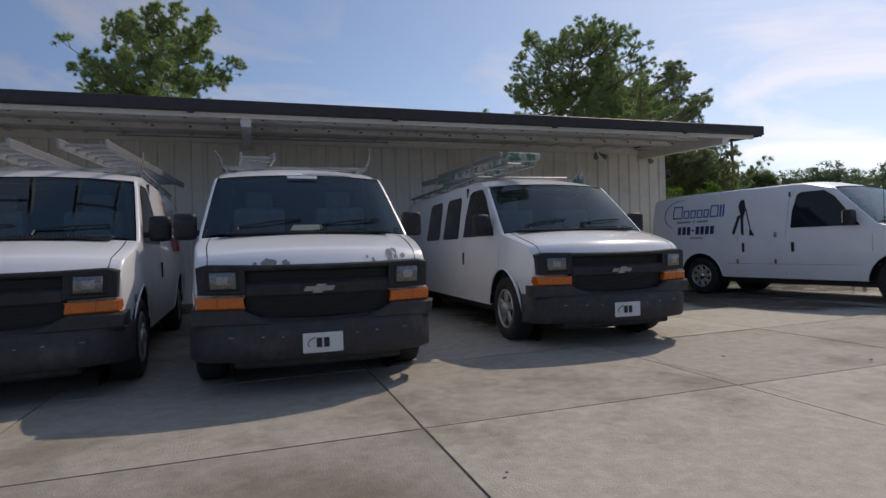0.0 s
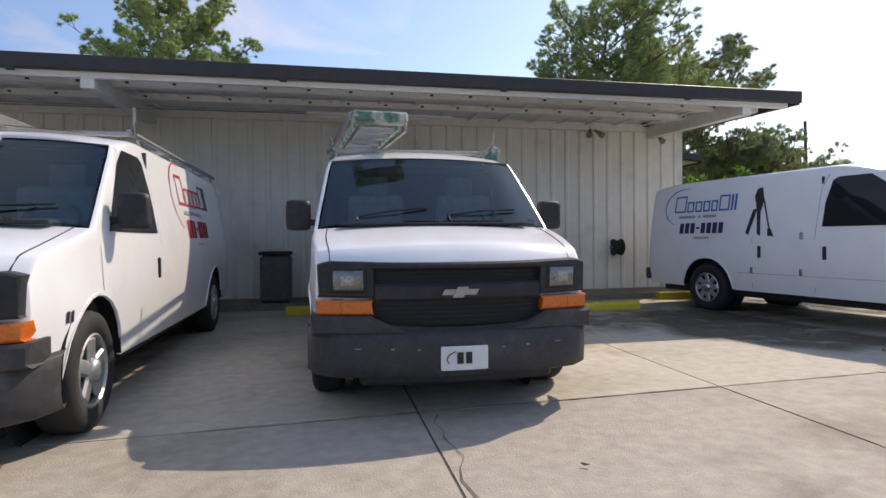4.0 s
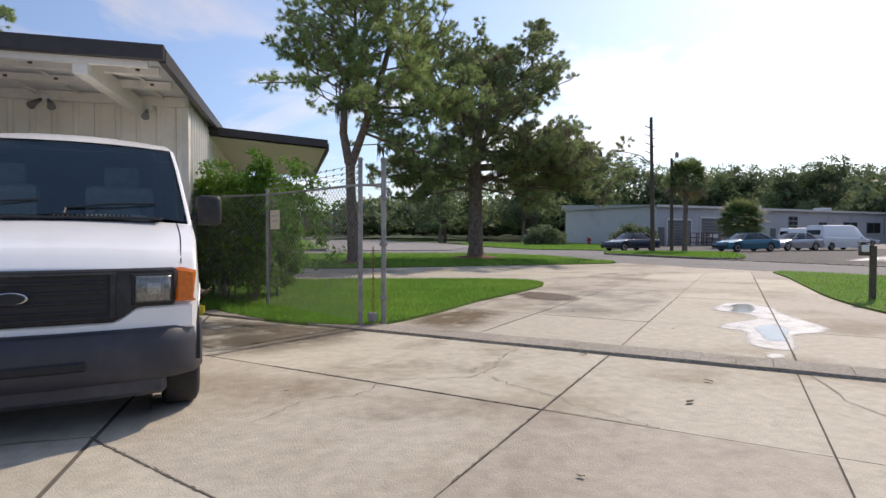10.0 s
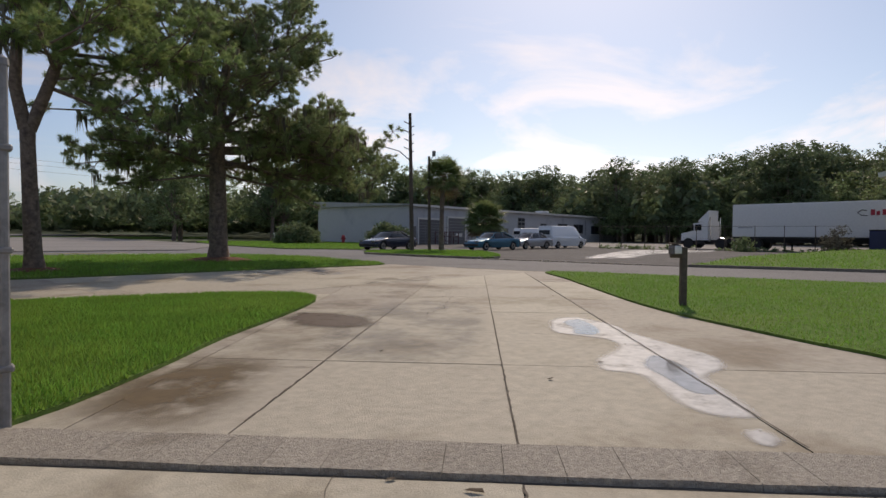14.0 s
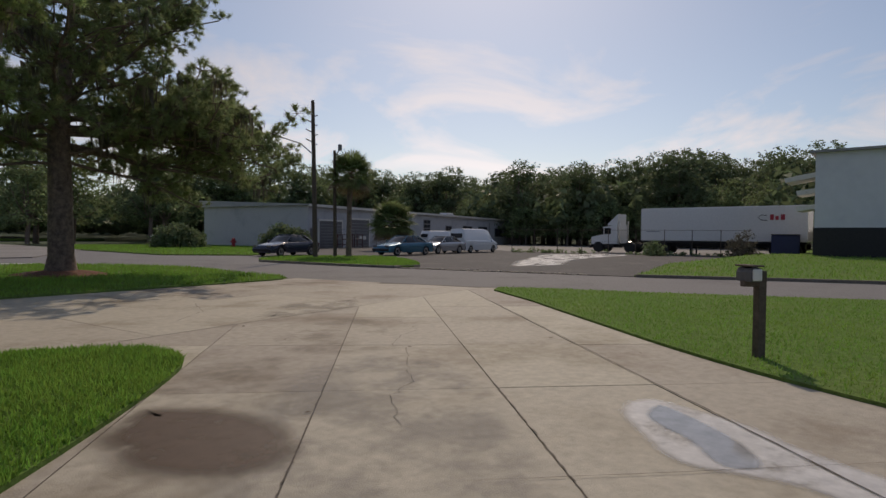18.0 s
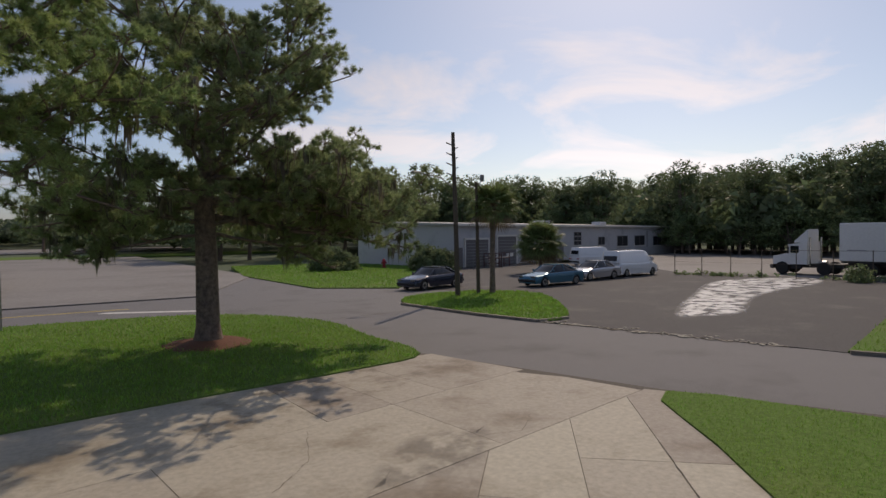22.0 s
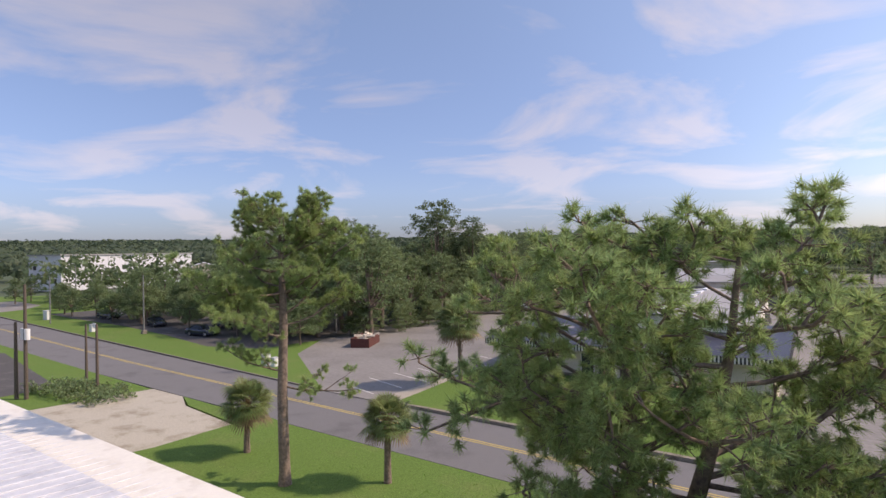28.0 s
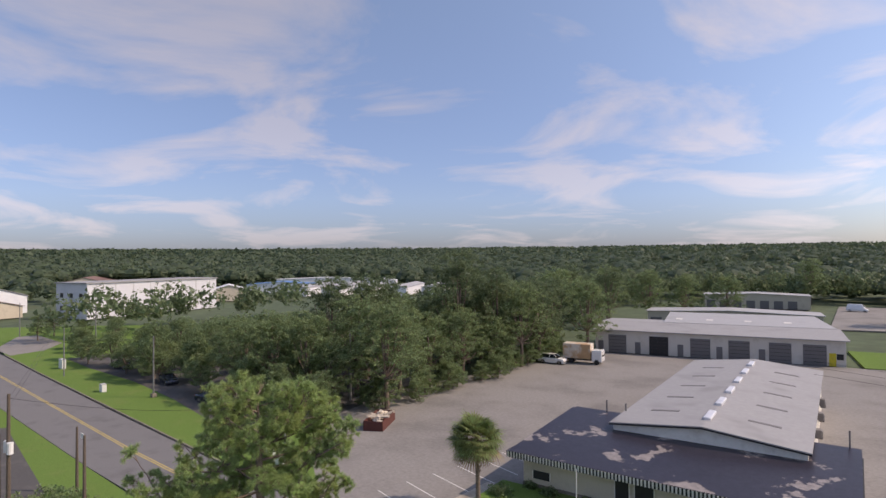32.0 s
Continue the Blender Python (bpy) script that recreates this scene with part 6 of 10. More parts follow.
def chevy(v, label, at, yaw, plate_words, group="white work vans"):
    t = thing("van", label, "van", at, yaw, group)
    van_common(v, t, "chevy")
    # front: black surround, recessed mesh with a broad middle bar, square lamps over wrapped amber lenses
    face = new("grille"); face.parent = t
    part("grille_frame", fascia(-0.585, 0.585, lambda x: 0.952, lambda x: 0.992 + 0.02 * x * x, 0.066, 0.20), M["black_plastic"], face, "black plastic grille surround")
    part("grille_frame", fascia(-0.565, 0.565, lambda x: 0.535 + 0.09 * x * x, lambda x: 0.580 + 0.09 * x * x, 0.062, 0.18), M["black_plastic"], face)
    part("grille_mesh", fascia(-0.565, 0.565, 0.56, 0.96, 0.128, 0.16), M["grille_black"], face, "dark grille mesh")
    for k in range(5):
        part("grille_slat", fascia(-0.555, 0.555, 0.588 + k * 0.029, 0.598 + k * 0.029, 0.112, 0.14, edge=0.002), M["grille_black"], face)
    for k in range(3):
        part("grille_slat", fascia(-0.555, 0.555, 0.882 + k * 0.025, 0.890 + k * 0.025, 0.112, 0.14, edge=0.002), M["grille_black"], face)
    part("grille_bar", fascia(-0.565, 0.565, lambda x: 0.745, lambda x: 0.862, 0.074, 0.14, edge=0.02), M["black_plastic"], face)
    bow = bmesh.new()
    for y0, y1 in ((0.052, 0.066), (0.046, 0.06)):
        w = 0.112 if y0 > 0.05 else 0.036
        h = 0.018 if y0 > 0.05 else 0.034
        k = 0.022
        prism([(-w - k * 0.4, y0), (w - k * 0.4, y0), (w - k * 0.4, y1), (-w - k * 0.4, y1)], 0.803 - h, 0.803 + h, bow)
    for v_ in bow.verts:
        v_.co.x += (v_.co.z - 0.803) * 0.55
    part("emblem", bow, M["dull_metal"], face, "plain silver emblem")
    for s in (-1, 1):
        lamp = new("headlight"); lamp.parent = t
        part("headlight_housing", fascia(s * 0.548, s * 0.912, lambda x: 0.772 + 0.02 * (abs(x) - 0.585), lambda x: 1.0 + 0.03 * (abs(x) - 0.585) - 0.9 * max(0, abs(x) - 0.82) ** 1.5, 0.072, 0.34), M["black_plastic"], lamp, "black headlight surround")
        part("headlight_recess", fascia(s * 0.588, s * 0.850, 0.795, 0.972, 0.062, 0.10, edge=0.02), M["grille_black"], lamp)
        part("headlight_lens", fascia(s * 0.612, s * 0.822, 0.812, 0.956, 0.050, 0.085, n=8, edge=0.022), M["lens"], lamp, "clear square headlight", smooth=True)
        part("headlight_reflector", fascia(s * 0.675, s * 0.770, 0.845, 0.925, 0.046, 0.06, n=6, edge=0.012), M["reflector"], lamp, "bright reflector behind the lens", smooth=True)
        part("marker_lens", fascia(s * 0.558, s * 0.924, lambda x: 0.664, lambda x: 0.756 + 0.01 * (abs(x) - 0.6), 0.062, 0.30, edge=0.014), M["amber"], t, "amber turn signal lens")
        part("marker_rib", fascia(s * 0.76, s * 0.764, 0.672, 0.748, 0.059, 0.08, n=1, edge=0.001), M["rust"], t)
    # bumper, dark grey plastic with wrapped corners, its top dipping under the grille
    part("bumper", wrap_bumper(1.97, 0.30, 0.265), M["bumper_grey"], t, "scuffed dark grey plastic bumper", smooth=True)
    for s in (-1, 1):
        part("bumper_step", fascia(s * 0.30, s * 0.955, lambda x: 0.535, lambda x: 0.545 + 0.115 * min(1, max(0, (abs(x) - 0.30) / 0.28)) ** 1.3, 0.035, 0.30, edge=0.02), M["bumper_grey"], t)
        for k in (0, 3, 7):
            x = s * (0.27 + 0.055 * k + 0.03 * noise.noise((k * 3.7, s, at[0])))
            part("scuff", fascia(x, x + s * (0.02 + 0.02 * (k % 3)), 0.447 + 0.004 * (k % 4), 0.452 + 0.004 * (k % 3), -0.0035 + 0.03 * (x / 0.985) ** 2, 0.02 + 0.03 * (x / 0.985) ** 2, n=1, edge=0.001), M["ink_grey"], t)
    part("bumper_valance", box(1.3, 0.2, 0.08, (0, 0.2, 0.205), 0.02), M["black_plastic"], t)
    for k in range(2):
        part("fender_number_bar", strip_on_side(v, [(0.52 + 0.055 * k, 0.70), (0.52 + 0.055 * k, 0.765)], 1, w=0.035, off=0.005), M["ink"], t)
    plate = new("plate"); plate.parent = t
    plate.matrix_basis = pose(0.0, -0.012, 0.318)
    part("plate_panel", box(0.305, 0.008, 0.152, (0, 0, 0), 0.006), M["plate"], plate, "white fleet plate")
    number_bars(plate, (-0.05, -0.0075, 0.042), (0.04, 0.04), 0.072, M["ink"], gap=0.016, name="plate_bar")
    part("plate_swoosh", tube([(-0.06, -0.008, 0.12), (-0.105, -0.008, 0.095), (-0.118, -0.008, 0.07), (-0.10, -0.008, 0.045)], 0.004, 4), M["rust"], plate)
    # a sunlit dash edge and papers behind the glass
    return t


def wrap_bumper(width, height, z0, depth=0.30, lip=0.02):
    """A bumper bar with rounded, swept-back corners."""
    bm = bmesh.new()
    prof = [(0.05, 0.0), (0.015, 0.05), (0.0, 0.3), (0.0, 0.7), (0.025, 0.93), (0.07, 1.0)]
    rows = []
    for dy, f in prof:
        row = []
        for i in range(25):
            u = -1 + 2 * i / 24
            a = abs(u)
            x = u * width / 2 if a < 0.86 else math.copysign(width / 2 * (0.86 + 0.14 * math.sin((a - 0.86) / 0.14 * math.pi / 2) * 1.0), u)
            y = 0.03 * a * a + (0.30 * ((a - 0.80) / 0.20) ** 2.2 if a > 0.80 else 0)
            row.append((x, y + dy, z0 + height * f))
        rows.append(row)
    top = [(x * 0.96, y + 0.16, z) for x, y, z in rows[-1]]
    bottom = [(x * 0.96, y + 0.16, z) for x, y, z in rows[0]]
    return sheet([bottom] + rows + [top])


def company_marks(v, t, s, start, z0, wide, ink, ink2, phone):
    """The firm's mark on a van's side as plain shapes: a thin oval swoosh, open word boxes, number bars. It begins at start and runs the way that it is read."""
    go = 1 if s > 0 else -1
    mark = new("side_marking"); mark.parent = t
    mark["label"] = "company marking in plain coloured shapes"
    k = wide / 1.30

    def box_at(name, a, w, za, zb, m, stroke=0.0):
        ya, yb = start + go * a * k, start + go * (a + w) * k
        if not stroke:
            return part(name, patch_on_side(v, ya, yb, za, zb, s, 0.007), m, mark)
        g = go * stroke
        bm = patch_on_side(v, ya, ya + g, za, zb, s, 0.007)
        patch_on_side(v, yb - g, yb, za, zb, s, 0.007, bm)
        patch_on_side(v, ya + g, yb - g, zb - stroke, zb, s, 0.007, bm)
        patch_on_side(v, ya + g, yb - g, za, za + stroke, s, 0.007, bm)
        return part(name, bm, m, mark)
    part("swoosh", ellipse_on_side(v, start + go * 0.26 * k, z0 + 0.43, 0.40 * k, 0.30 * k, s, *((75, 250) if s > 0 else (105, -70)), 0.006, 0.022), ink, mark)
    a = 0.08
    for i, (w, h) in enumerate(((0.24, 0.27), (0.14, 0.17), (0.13, 0.17), (0.13, 0.17), (0.12, 0.17), (0.19, 0.24), (0.035, 0.24), (0.035, 0.24))):
        box_at("word_bar", a, w, z0 + 0.34, z0 + 0.34 + h * k, ink if i < 5 else ink2, 0.026 if w > 0.1 else 0.0)
        a += w + 0.028
    a = 0.20
    for w in (0.34, 0.05, 0.26):
        box_at("word_bar", a, w, z0 + 0.245, z0 + 0.285, M["ink_grey"])
        a += w + 0.05
    a = 0.24
    for w in (0.085, 0.085, 0.085, 0.07, 0.085, 0.085, 0.085, 0.085):
        if w > 0.075:
            box_at("number_bar", a, w, z0, z0 + 0.165 * k, phone)
        else:
            box_at("number_bar", a, w, z0 + 0.07 * k, z0 + 0.10 * k, phone)
        a += w + 0.028
    box_at("word_bar", 0.55, 0.30, z0 - 0.085, z0 - 0.055, M["ink_grey"])
    return mark


# the four vans in the lot
van_a = chevy(CHEVY, "white work van with a long aluminium ladder on its rack", (-4.04, 3.58, 0), 1.5, 23)
van_b = chevy(CHEVY_LONG, "white work van with a paint-chipped hood and bent rack hooks", (-1.64, 3.26, 0), 0.0, 24)
van_c = chevy(CHEVY_LONG, "white work van with ladders and red company marks", (1.56, 3.90, 0), -1.0, 25)
for v, t in ((CHEVY, van_a), (CHEVY_LONG, van_b), (CHEVY_LONG, van_c)):
    roof_rack(v, t)
ladder_on(CHEVY, van_a, 0.45, "long grey aluminium extension ladder on the van's rack", turn=-4, length=4.4, y=1.35)
ladder_on(CHEVY, van_a, -0.35, "grey aluminium ladder lying on the van's rack", turn=-2, length=3.6, y=1.4, lift=0.085)
ladder_on(CHEVY_LONG, van_b, -0.42, "short aluminium ladder on the van's rack", turn=3, length=2.4, y=2.2, width=0.35)
ladder_on(CHEVY_LONG, van_c, -0.35, "paint-spattered folding ladder on the van's rack", turn=5, length=3.2, y=1.75, lift=0.10, width=0.42)
M["green_stain"] = mat("green_stain", (0.10, 0.20, 0.14), 0.8, var=0.3, scale=18, second=(0.42, 0.43, 0.40), second_scale=6, second_at=(0.45, 0.55))
step = thing("stepladder", "green paint-stained folded stepladder tied on the van's rack", "ladder")
step.matrix_world = van_c.matrix_world @ pose(-0.40, 1.75, CHEVY_LONG.roof + 0.13, -1, 0, 6)
part("ladder_head", box(0.50, 0.16, 0.10, (0, -0.10, 0.02), 0.02), M["green_stain"], step, "green stained top cap")
for s in (-1, 1):
    part("ladder_rail", box(0.03, 2.3, 0.07, (s * 0.20, 1.12, 0.0), 0.006), M["green_stain"], step)
    part("ladder_rail", box(0.03, 2.1, 0.05, (s * 0.24, 1.05, 0.09), 0.006), M["aluminium"], step)
for k in range(6):
    part("step", box(0.38, 0.08, 0.03, (0, 0.3 + k * 0.33, 0.02), 0.005), M["aluminium"], step)
rag = finish(box(0.10, 0.16, 0.20, (0, 0, 0), 0.04, segments=2), "cloth", M["green_stain"])
rag.matrix_world = van_c.matrix_world @ pose(0.82, 2.35, CHEVY_LONG.roof - 0.12, 8, 12, 20)
tagged(rag, "green cloth tied round the van's rack rail", "cloth")
company_marks(CHEVY_LONG, van_c, 1, 3.30, 1.18, 1.50, M["ink_red"], M["ink_navy"], M["ink_red"])
company_marks(CHEVY_LONG, van_b, 1, 3.30, 1.18, 1.50, M["ink_red"], M["ink_navy"], M["ink_red"])
company_marks(CHEVY, van_a, 1, 3.40, 1.14, 1.50, M["ink_red"], M["ink_navy"], M["ink_red"])
for t, v in ((van_c, CHEVY_LONG),):
    for s in (-1,):
        for y0 in (2.62, 3.55):
            part("side_window", side_glass(v, [(y0 + 0.02, 1.20), (y0 + 0.70, 1.20), (y0 + 0.73, 1.25), (y0 + 0.70, 1.74), (y0 + 0.64, 1.80), (y0 + 0.10, 1.80), (y0 + 0.04, 1.74), (y0 - 0.01, 1.25)], s), M["van_glass"], t)
    part("tail_light", box(0.05, 0.10, 0.34, (0.93, 6.12, 0.95), 0.015), mat("tail_red", (0.25, 0.01, 0.015), 0.25), t, "dark red tail light")
# chipped paint on the middle van's hood
M["primer"] = mat("primer", (0.24, 0.235, 0.23), 0.7, var=0.2, scale=30)
for x, y, w, d in ((-0.37, 0.165, 0.11, 0.07), (-0.25, 0.16, 0.06, 0.05), (-0.48, 0.16, 0.03, 0.05), (0.60, 0.23, 0.06, 0.12), (0.65, 0.25, 0.06, 0.13), (0.72, 0.22, 0.04, 0.04), (0.45, 0.17, 0.025, 0.05), (0.40, 0.20, 0.02, 0.02)):
    bm = bmesh.new()
    vs = []
    for k in range(13):
        a = 2 * math.pi * k / 13
        r = 1 + 0.7 * noise.noise((x * 7 + k, y * 9, 1.0))
        px, py = x + w / 2 * r * math.cos(a), y + d / 2 * r * math.sin(a)
        u = px / (CHEVY.half(1.0) * CHEVY.taper(py) - 0.063)
        vs.append(bm.verts.new((px, py, CHEVY.crest(py) - 0.035 * u * u + 0.004)))
    bm.faces.new(vs)
    part("paint_chip", bm, M["primer"], van_b, "bare grey primer patch")
part("roof_rust", box(0.5, 0.10, 0.006, (0.35, 1.86, 1.975), 0.002, rot=(8, 4, 0)), M["rust"], van_b)
# papers on the dash, sun strip marks
part("paper", sheet([[(-0.16, 1.10, 1.29), (0.12, 1.10, 1.29)], [(-0.12, 1.16, 1.345), (0.14, 1.16, 1.345)]]), M["paper"], van_b, "white papers on the dashboard")
part("sun_strip_bar", sheet([[(-0.14, 1.635, 1.845), (0.16, 1.635, 1.845)], [(-0.14, 1.665, 1.875), (0.16, 1.665, 1.875)]]), M["plate"], van_b)

ford = thing("van", "white work van with a dark blue-grey bumper and blue company marks", "van", (8.22, 4.33, 0), 10.1, "white work vans")
van_common(FORD, ford, "ford")
g = new("grille"); g.parent = ford
DIP = lambda x: 0.668 + 0.085 * min(1.0, max(0.0, (abs(x) - 0.50) / 0.12))
part("grille_frame", fascia(-0.82, 0.82, DIP, lambda x: 0.985, 0.082, 0.20, n=40), M["black_plastic"], g, "black plastic grille panel")
part("grille_rim", fascia(-0.49, 0.49, 0.69, 0.712, 0.066, 0.12, edge=0.008), M["black_plastic"], g)
part("grille_rim", fascia(-0.49, 0.49, 0.945, 0.967, 0.066, 0.12, edge=0.008), M["black_plastic"], g)
for s in (-1, 1):
    part("grille_rim", fascia(s * 0.47, s * 0.51, 0.69, 0.967, 0.066, 0.12, n=3, edge=0.008), M["black_plastic"], g)
part("grille_opening", fascia(-0.47, 0.47, 0.70, 0.955, 0.080, 0.12, edge=0.002), M["grille_black"], g)
for k in range(4):
    part("grille_slat", fascia(-0.46, 0.46, 0.728 + k * 0.058, 0.746 + k * 0.058, 0.070, 0.11, edge=0.006), M["black_plastic"], g)
ov = lathe([(0.062, 0.0), (0.062, 0.014), (0.05, 0.020)], 24)
bmesh.ops.transform(ov, matrix=pose(0, 0.060, 0.835, 0, 0, -90) @ Matrix.Diagonal((1, 1.35, 0.58, 1)), verts=ov.verts)
part("emblem", ov, M["chrome"], g, "plain oval silver emblem")
ov = lathe([(0.054, 0.0), (0.054, 0.018)], 24)
bmesh.ops.transform(ov, matrix=pose(0, 0.056, 0.835, 0, 0, -90) @ Matrix.Diagonal((1, 1.35, 0.56, 1)), verts=ov.verts)
part("emblem_field", ov, M["grille_black"], g)
for s in (-1, 1):
    h = new("headlight"); h.parent = ford
    part("headlight_housing", fascia(s * 0.585, s * 0.825, 0.762, 0.958, 0.070, 0.13, n=5, edge=0.01), M["grille_black"], h)
    part("headlight_lens", fascia(s * 0.605, s * 0.808, 0.778, 0.942, 0.056, 0.10, n=6, edge=0.014), M["lens"], h, "clear rectangular headlight", smooth=True)
    part("headlight_reflector", fascia(s * 0.665, s * 0.755, 0.82, 0.905, 0.052, 0.07, n=5, edge=0.012), M["reflector"], h, "bright reflector behind the lens", smooth=True)
    part("marker_lens", fascia(s * 0.828, s * 0.952, lambda x: 0.772, lambda x: 0.985 - 0.02 * max(0, abs(x) - 0.88) / 0.07, 0.07, 0.30, n=6, edge=0.02), M["amber"], ford, "amber corner lens")
part("lower_band", fascia(-0.94, 0.94, lambda x: 0.60, lambda x: DIP(x) - 0.004, 0.10, 0.30, n=40, edge=0.012), M["van_white"], ford)
part("bumper", wrap_bumper(1.99, 0.315, 0.305), M["bumper_blue"], ford, "faded dark blue-grey bumper", smooth=True)
part("bumper_slot", box(0.62, 0.03, 0.055, (0.05, -0.002, 0.405), 0.01), M["grille_black"], ford)
part("air_dam", box(1.55, 0.15, 0.13, (0, 0.14, 0.205), 0.03), M["bumper_blue"], ford)
company_marks(FORD, ford, -1, 5.02, 1.20, 1.30, M["ink_blue"], M["ink_blue"], M["ink_navy"])
company_marks(FORD, ford, 1, 3.30, 1.20, 1.30, M["ink_blue"], M["ink_blue"], M["ink_navy"])
EMBLEM = [[(3.32, 1.84), (3.40, 1.82), (3.43, 1.72), (3.37, 1.52), (3.30, 1.50), (3.27, 1.66)], [(3.36, 1.54), (3.43, 1.53), (3.52, 1.20), (3.47, 1.16)], [(3.31, 1.53), (3.37, 1.52), (3.33, 1.18), (3.27, 1.15)], [(3.30, 1.70), (3.26, 1.66), (3.13, 1.24), (3.15, 1.23)], [(3.17, 1.25), (3.12, 1.25), (3.06, 1.14), (3.16, 1.15)]]
for outline in EMBLEM:
    part("side_emblem", side_glass(FORD, outline, -1, 0.005), M["ink"], ford, "dark upright shape beside the company marking")
part("door_seam", strip_on_side(FORD, [(3.40, 0.42), (3.40, 1.1), (3.38, 1.87)], -1), M["ink_grey"], ford)
# thin grey strip painted for the shade along the side crease
part("body_crease", strip_on_side(FORD, [(1.25, 0.62), (3.65, 0.62)], -1, w=0.006), M["ink_grey"], ford)
part("door_handle", box(0.02, 0.05, 0.17, (-(FORD.half(0.95) + 0.005), 3.28, 0.84), 0.008), M["black_plastic"], ford)
for y, z in ((2.66, 0.62), (2.66, 1.1), (3.4, 0.62)):
    part("door_hinge", box(0.02, 0.05, 0.09, (-(FORD.half(z) + 0.004), y, z), 0.006), M["chrome"], ford)
part("rear_bumper", box(1.9, 0.14, 0.20, (0, 5.55, 0.42), 0.03), M["bumper_grey"], ford)
part("antenna", tube([(-0.86, 1.0, 1.15), (-0.86, 1.0, 1.95)], 0.004, 4), M["dark"], ford)
for t in (van_a, van_b, van_c, ford):
    bow_front(t, 0.18 if t != ford else 0.12)


# ---------------------------------------------------------------- clutter along the wall
M["plywood"] = mat("plywood", (0.36, 0.18, 0.075), 0.8, var=0.25, scale=9, second=(0.26, 0.14, 0.06), second_scale=3)
M["machine"] = mat("machine", (0.10, 0.10, 0.105), 0.6, var=0.25, scale=12)
M["pallet"] = mat("pallet", (0.17, 0.10, 0.07), 0.9, var=0.3, scale=14)
M["galv"] = mat("galv", (0.25, 0.25, 0.25), 0.55, metal=0.35, var=0.3, scale=10, second=(0.15, 0.13, 0.11), second_scale=5, second_at=(0.55, 0.75))
M["water"] = film_mat("water", (0.38, 0.385, 0.385), 0.08, 0.8, scale=1.6, spec=0.6, cut_at=(0.12, 0.3))
# pale base colour stands in for sky glare on a film of water
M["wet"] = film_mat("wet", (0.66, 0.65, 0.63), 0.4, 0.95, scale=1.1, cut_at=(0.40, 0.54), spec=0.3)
M["dark_film"] = film_mat("dark_film", (0.12, 0.10, 0.075), 0.6, 0.9)
# dried rim, made paler to carry the sky's reflection in its colour
M["residue_sheen"] = film_mat("residue_sheen", (0.63, 0.61, 0.58), 0.38, 0.88, scale=2.6, spec=0.5, cut_at=(0.18, 0.52))


def wheel_stop(at, yaw=0.0, length=1.77):
    bm = bmesh.new()
    prof = [(-0.09, 0), (-0.085, 0.08), (-0.055, 0.125), (0.055, 0.125), (0.085, 0.08), (0.09, 0)]
    a = [bm.verts.new((-length / 2, y, z)) for y, z in prof]
    b = [bm.verts.new((length / 2, y, z)) for y, z in prof]
    for i in range(6):
        bm.faces.new((a[i], a[(i + 1) % 6], b[(i + 1) % 6], b[i]))
    bm.faces.new(a[::-1]); bm.faces.new(b)
    bmesh.ops.recalc_face_normals(bm, faces=bm.faces[:])
    ob = finish(bm, "wheel_stop", M["yellow"])
    ob.matrix_world = pose(*at, 0, 0, yaw)
    return tagged(ob, "yellow painted concrete wheel stop", "wheel stop", "yellow wheel stops")


wheel_stop((4.73, 8.79, 0.003), -0.5)
wheel_stop((1.0, 9.55, 0.003), 1)
wheel_stop((7.62, 9.95, 0.003), -2)

KZ = 0.101
weld = thing("welder_generator", "grey engine-driven welder generator on a wooden pallet", "machine", (3.27, 10.78, KZ))
part("pallet", box(1.25, 0.75, 0.10, (-0.05, 0, 0), 0.01), M["pallet"], weld, "weathered wooden pallet")
part("housing", box(0.78, 0.55, 0.42, (0, 0, 0.55), 0.03), M["machine"], weld)
part("engine", box(0.70, 0.50, 0.42, (0, 0.02, 0.12), 0.05), M["grille_black"], weld)
part("control_panel", box(0.50, 0.02, 0.14, (0.02, -0.285, 0.76), 0.006), M["plate"], weld, "pale control panel")
for k in range(4):
    part("dial", tube([(-0.15 + k * 0.10, -0.295, 0.83), (-0.15 + k * 0.10, -0.312, 0.83)], 0.028, 10), M["ink"], weld)
part("roof", box(0.84, 0.60, 0.03, (0, 0, 0.97), 0.01), M["black_plastic"], weld)
part("muffler", tube([(-0.25, -0.2, 0.35), (0.2, -0.22, 0.33)], 0.06, 10), M["rust"], weld)
part("tow_bar", tube([(0.39, -0.1, 0.85), (0.95, -0.05, 0.90)], 0.018, 6), M["galv"], weld)
for x in (-0.28, 0.28):
    part("skid", box(0.08, 0.6, 0.06, (x, 0, 0.08)), M["machine"], weld)
horse = thing("sawhorse", "grey metal folding sawhorse", "sawhorse", (4.46, 10.42, KZ), 14)
M["galv_bright"] = mat("galv_bright", (0.52, 0.52, 0.51), 0.45, metal=0.4, var=0.25, scale=14)
part("top_bar", box(0.95, 0.09, 0.07, (0, 0, 0.86), 0.01), M["galv_bright"], horse)
for sx in (-1, 1):
    for sy in (-1, 1):
        part("leg", tube([(sx * 0.39 - sy * 0.02, sy * 0.02, 0.92), (sx * 0.42 - sy * 0.10, sy * 0.26, 0.0)], 0.022, 6), M["galv_bright"], horse)
    part("brace", tube([(sx * 0.39, -0.15, 0.35), (sx * 0.39, 0.15, 0.35)], 0.014, 5), M["galv"], horse)
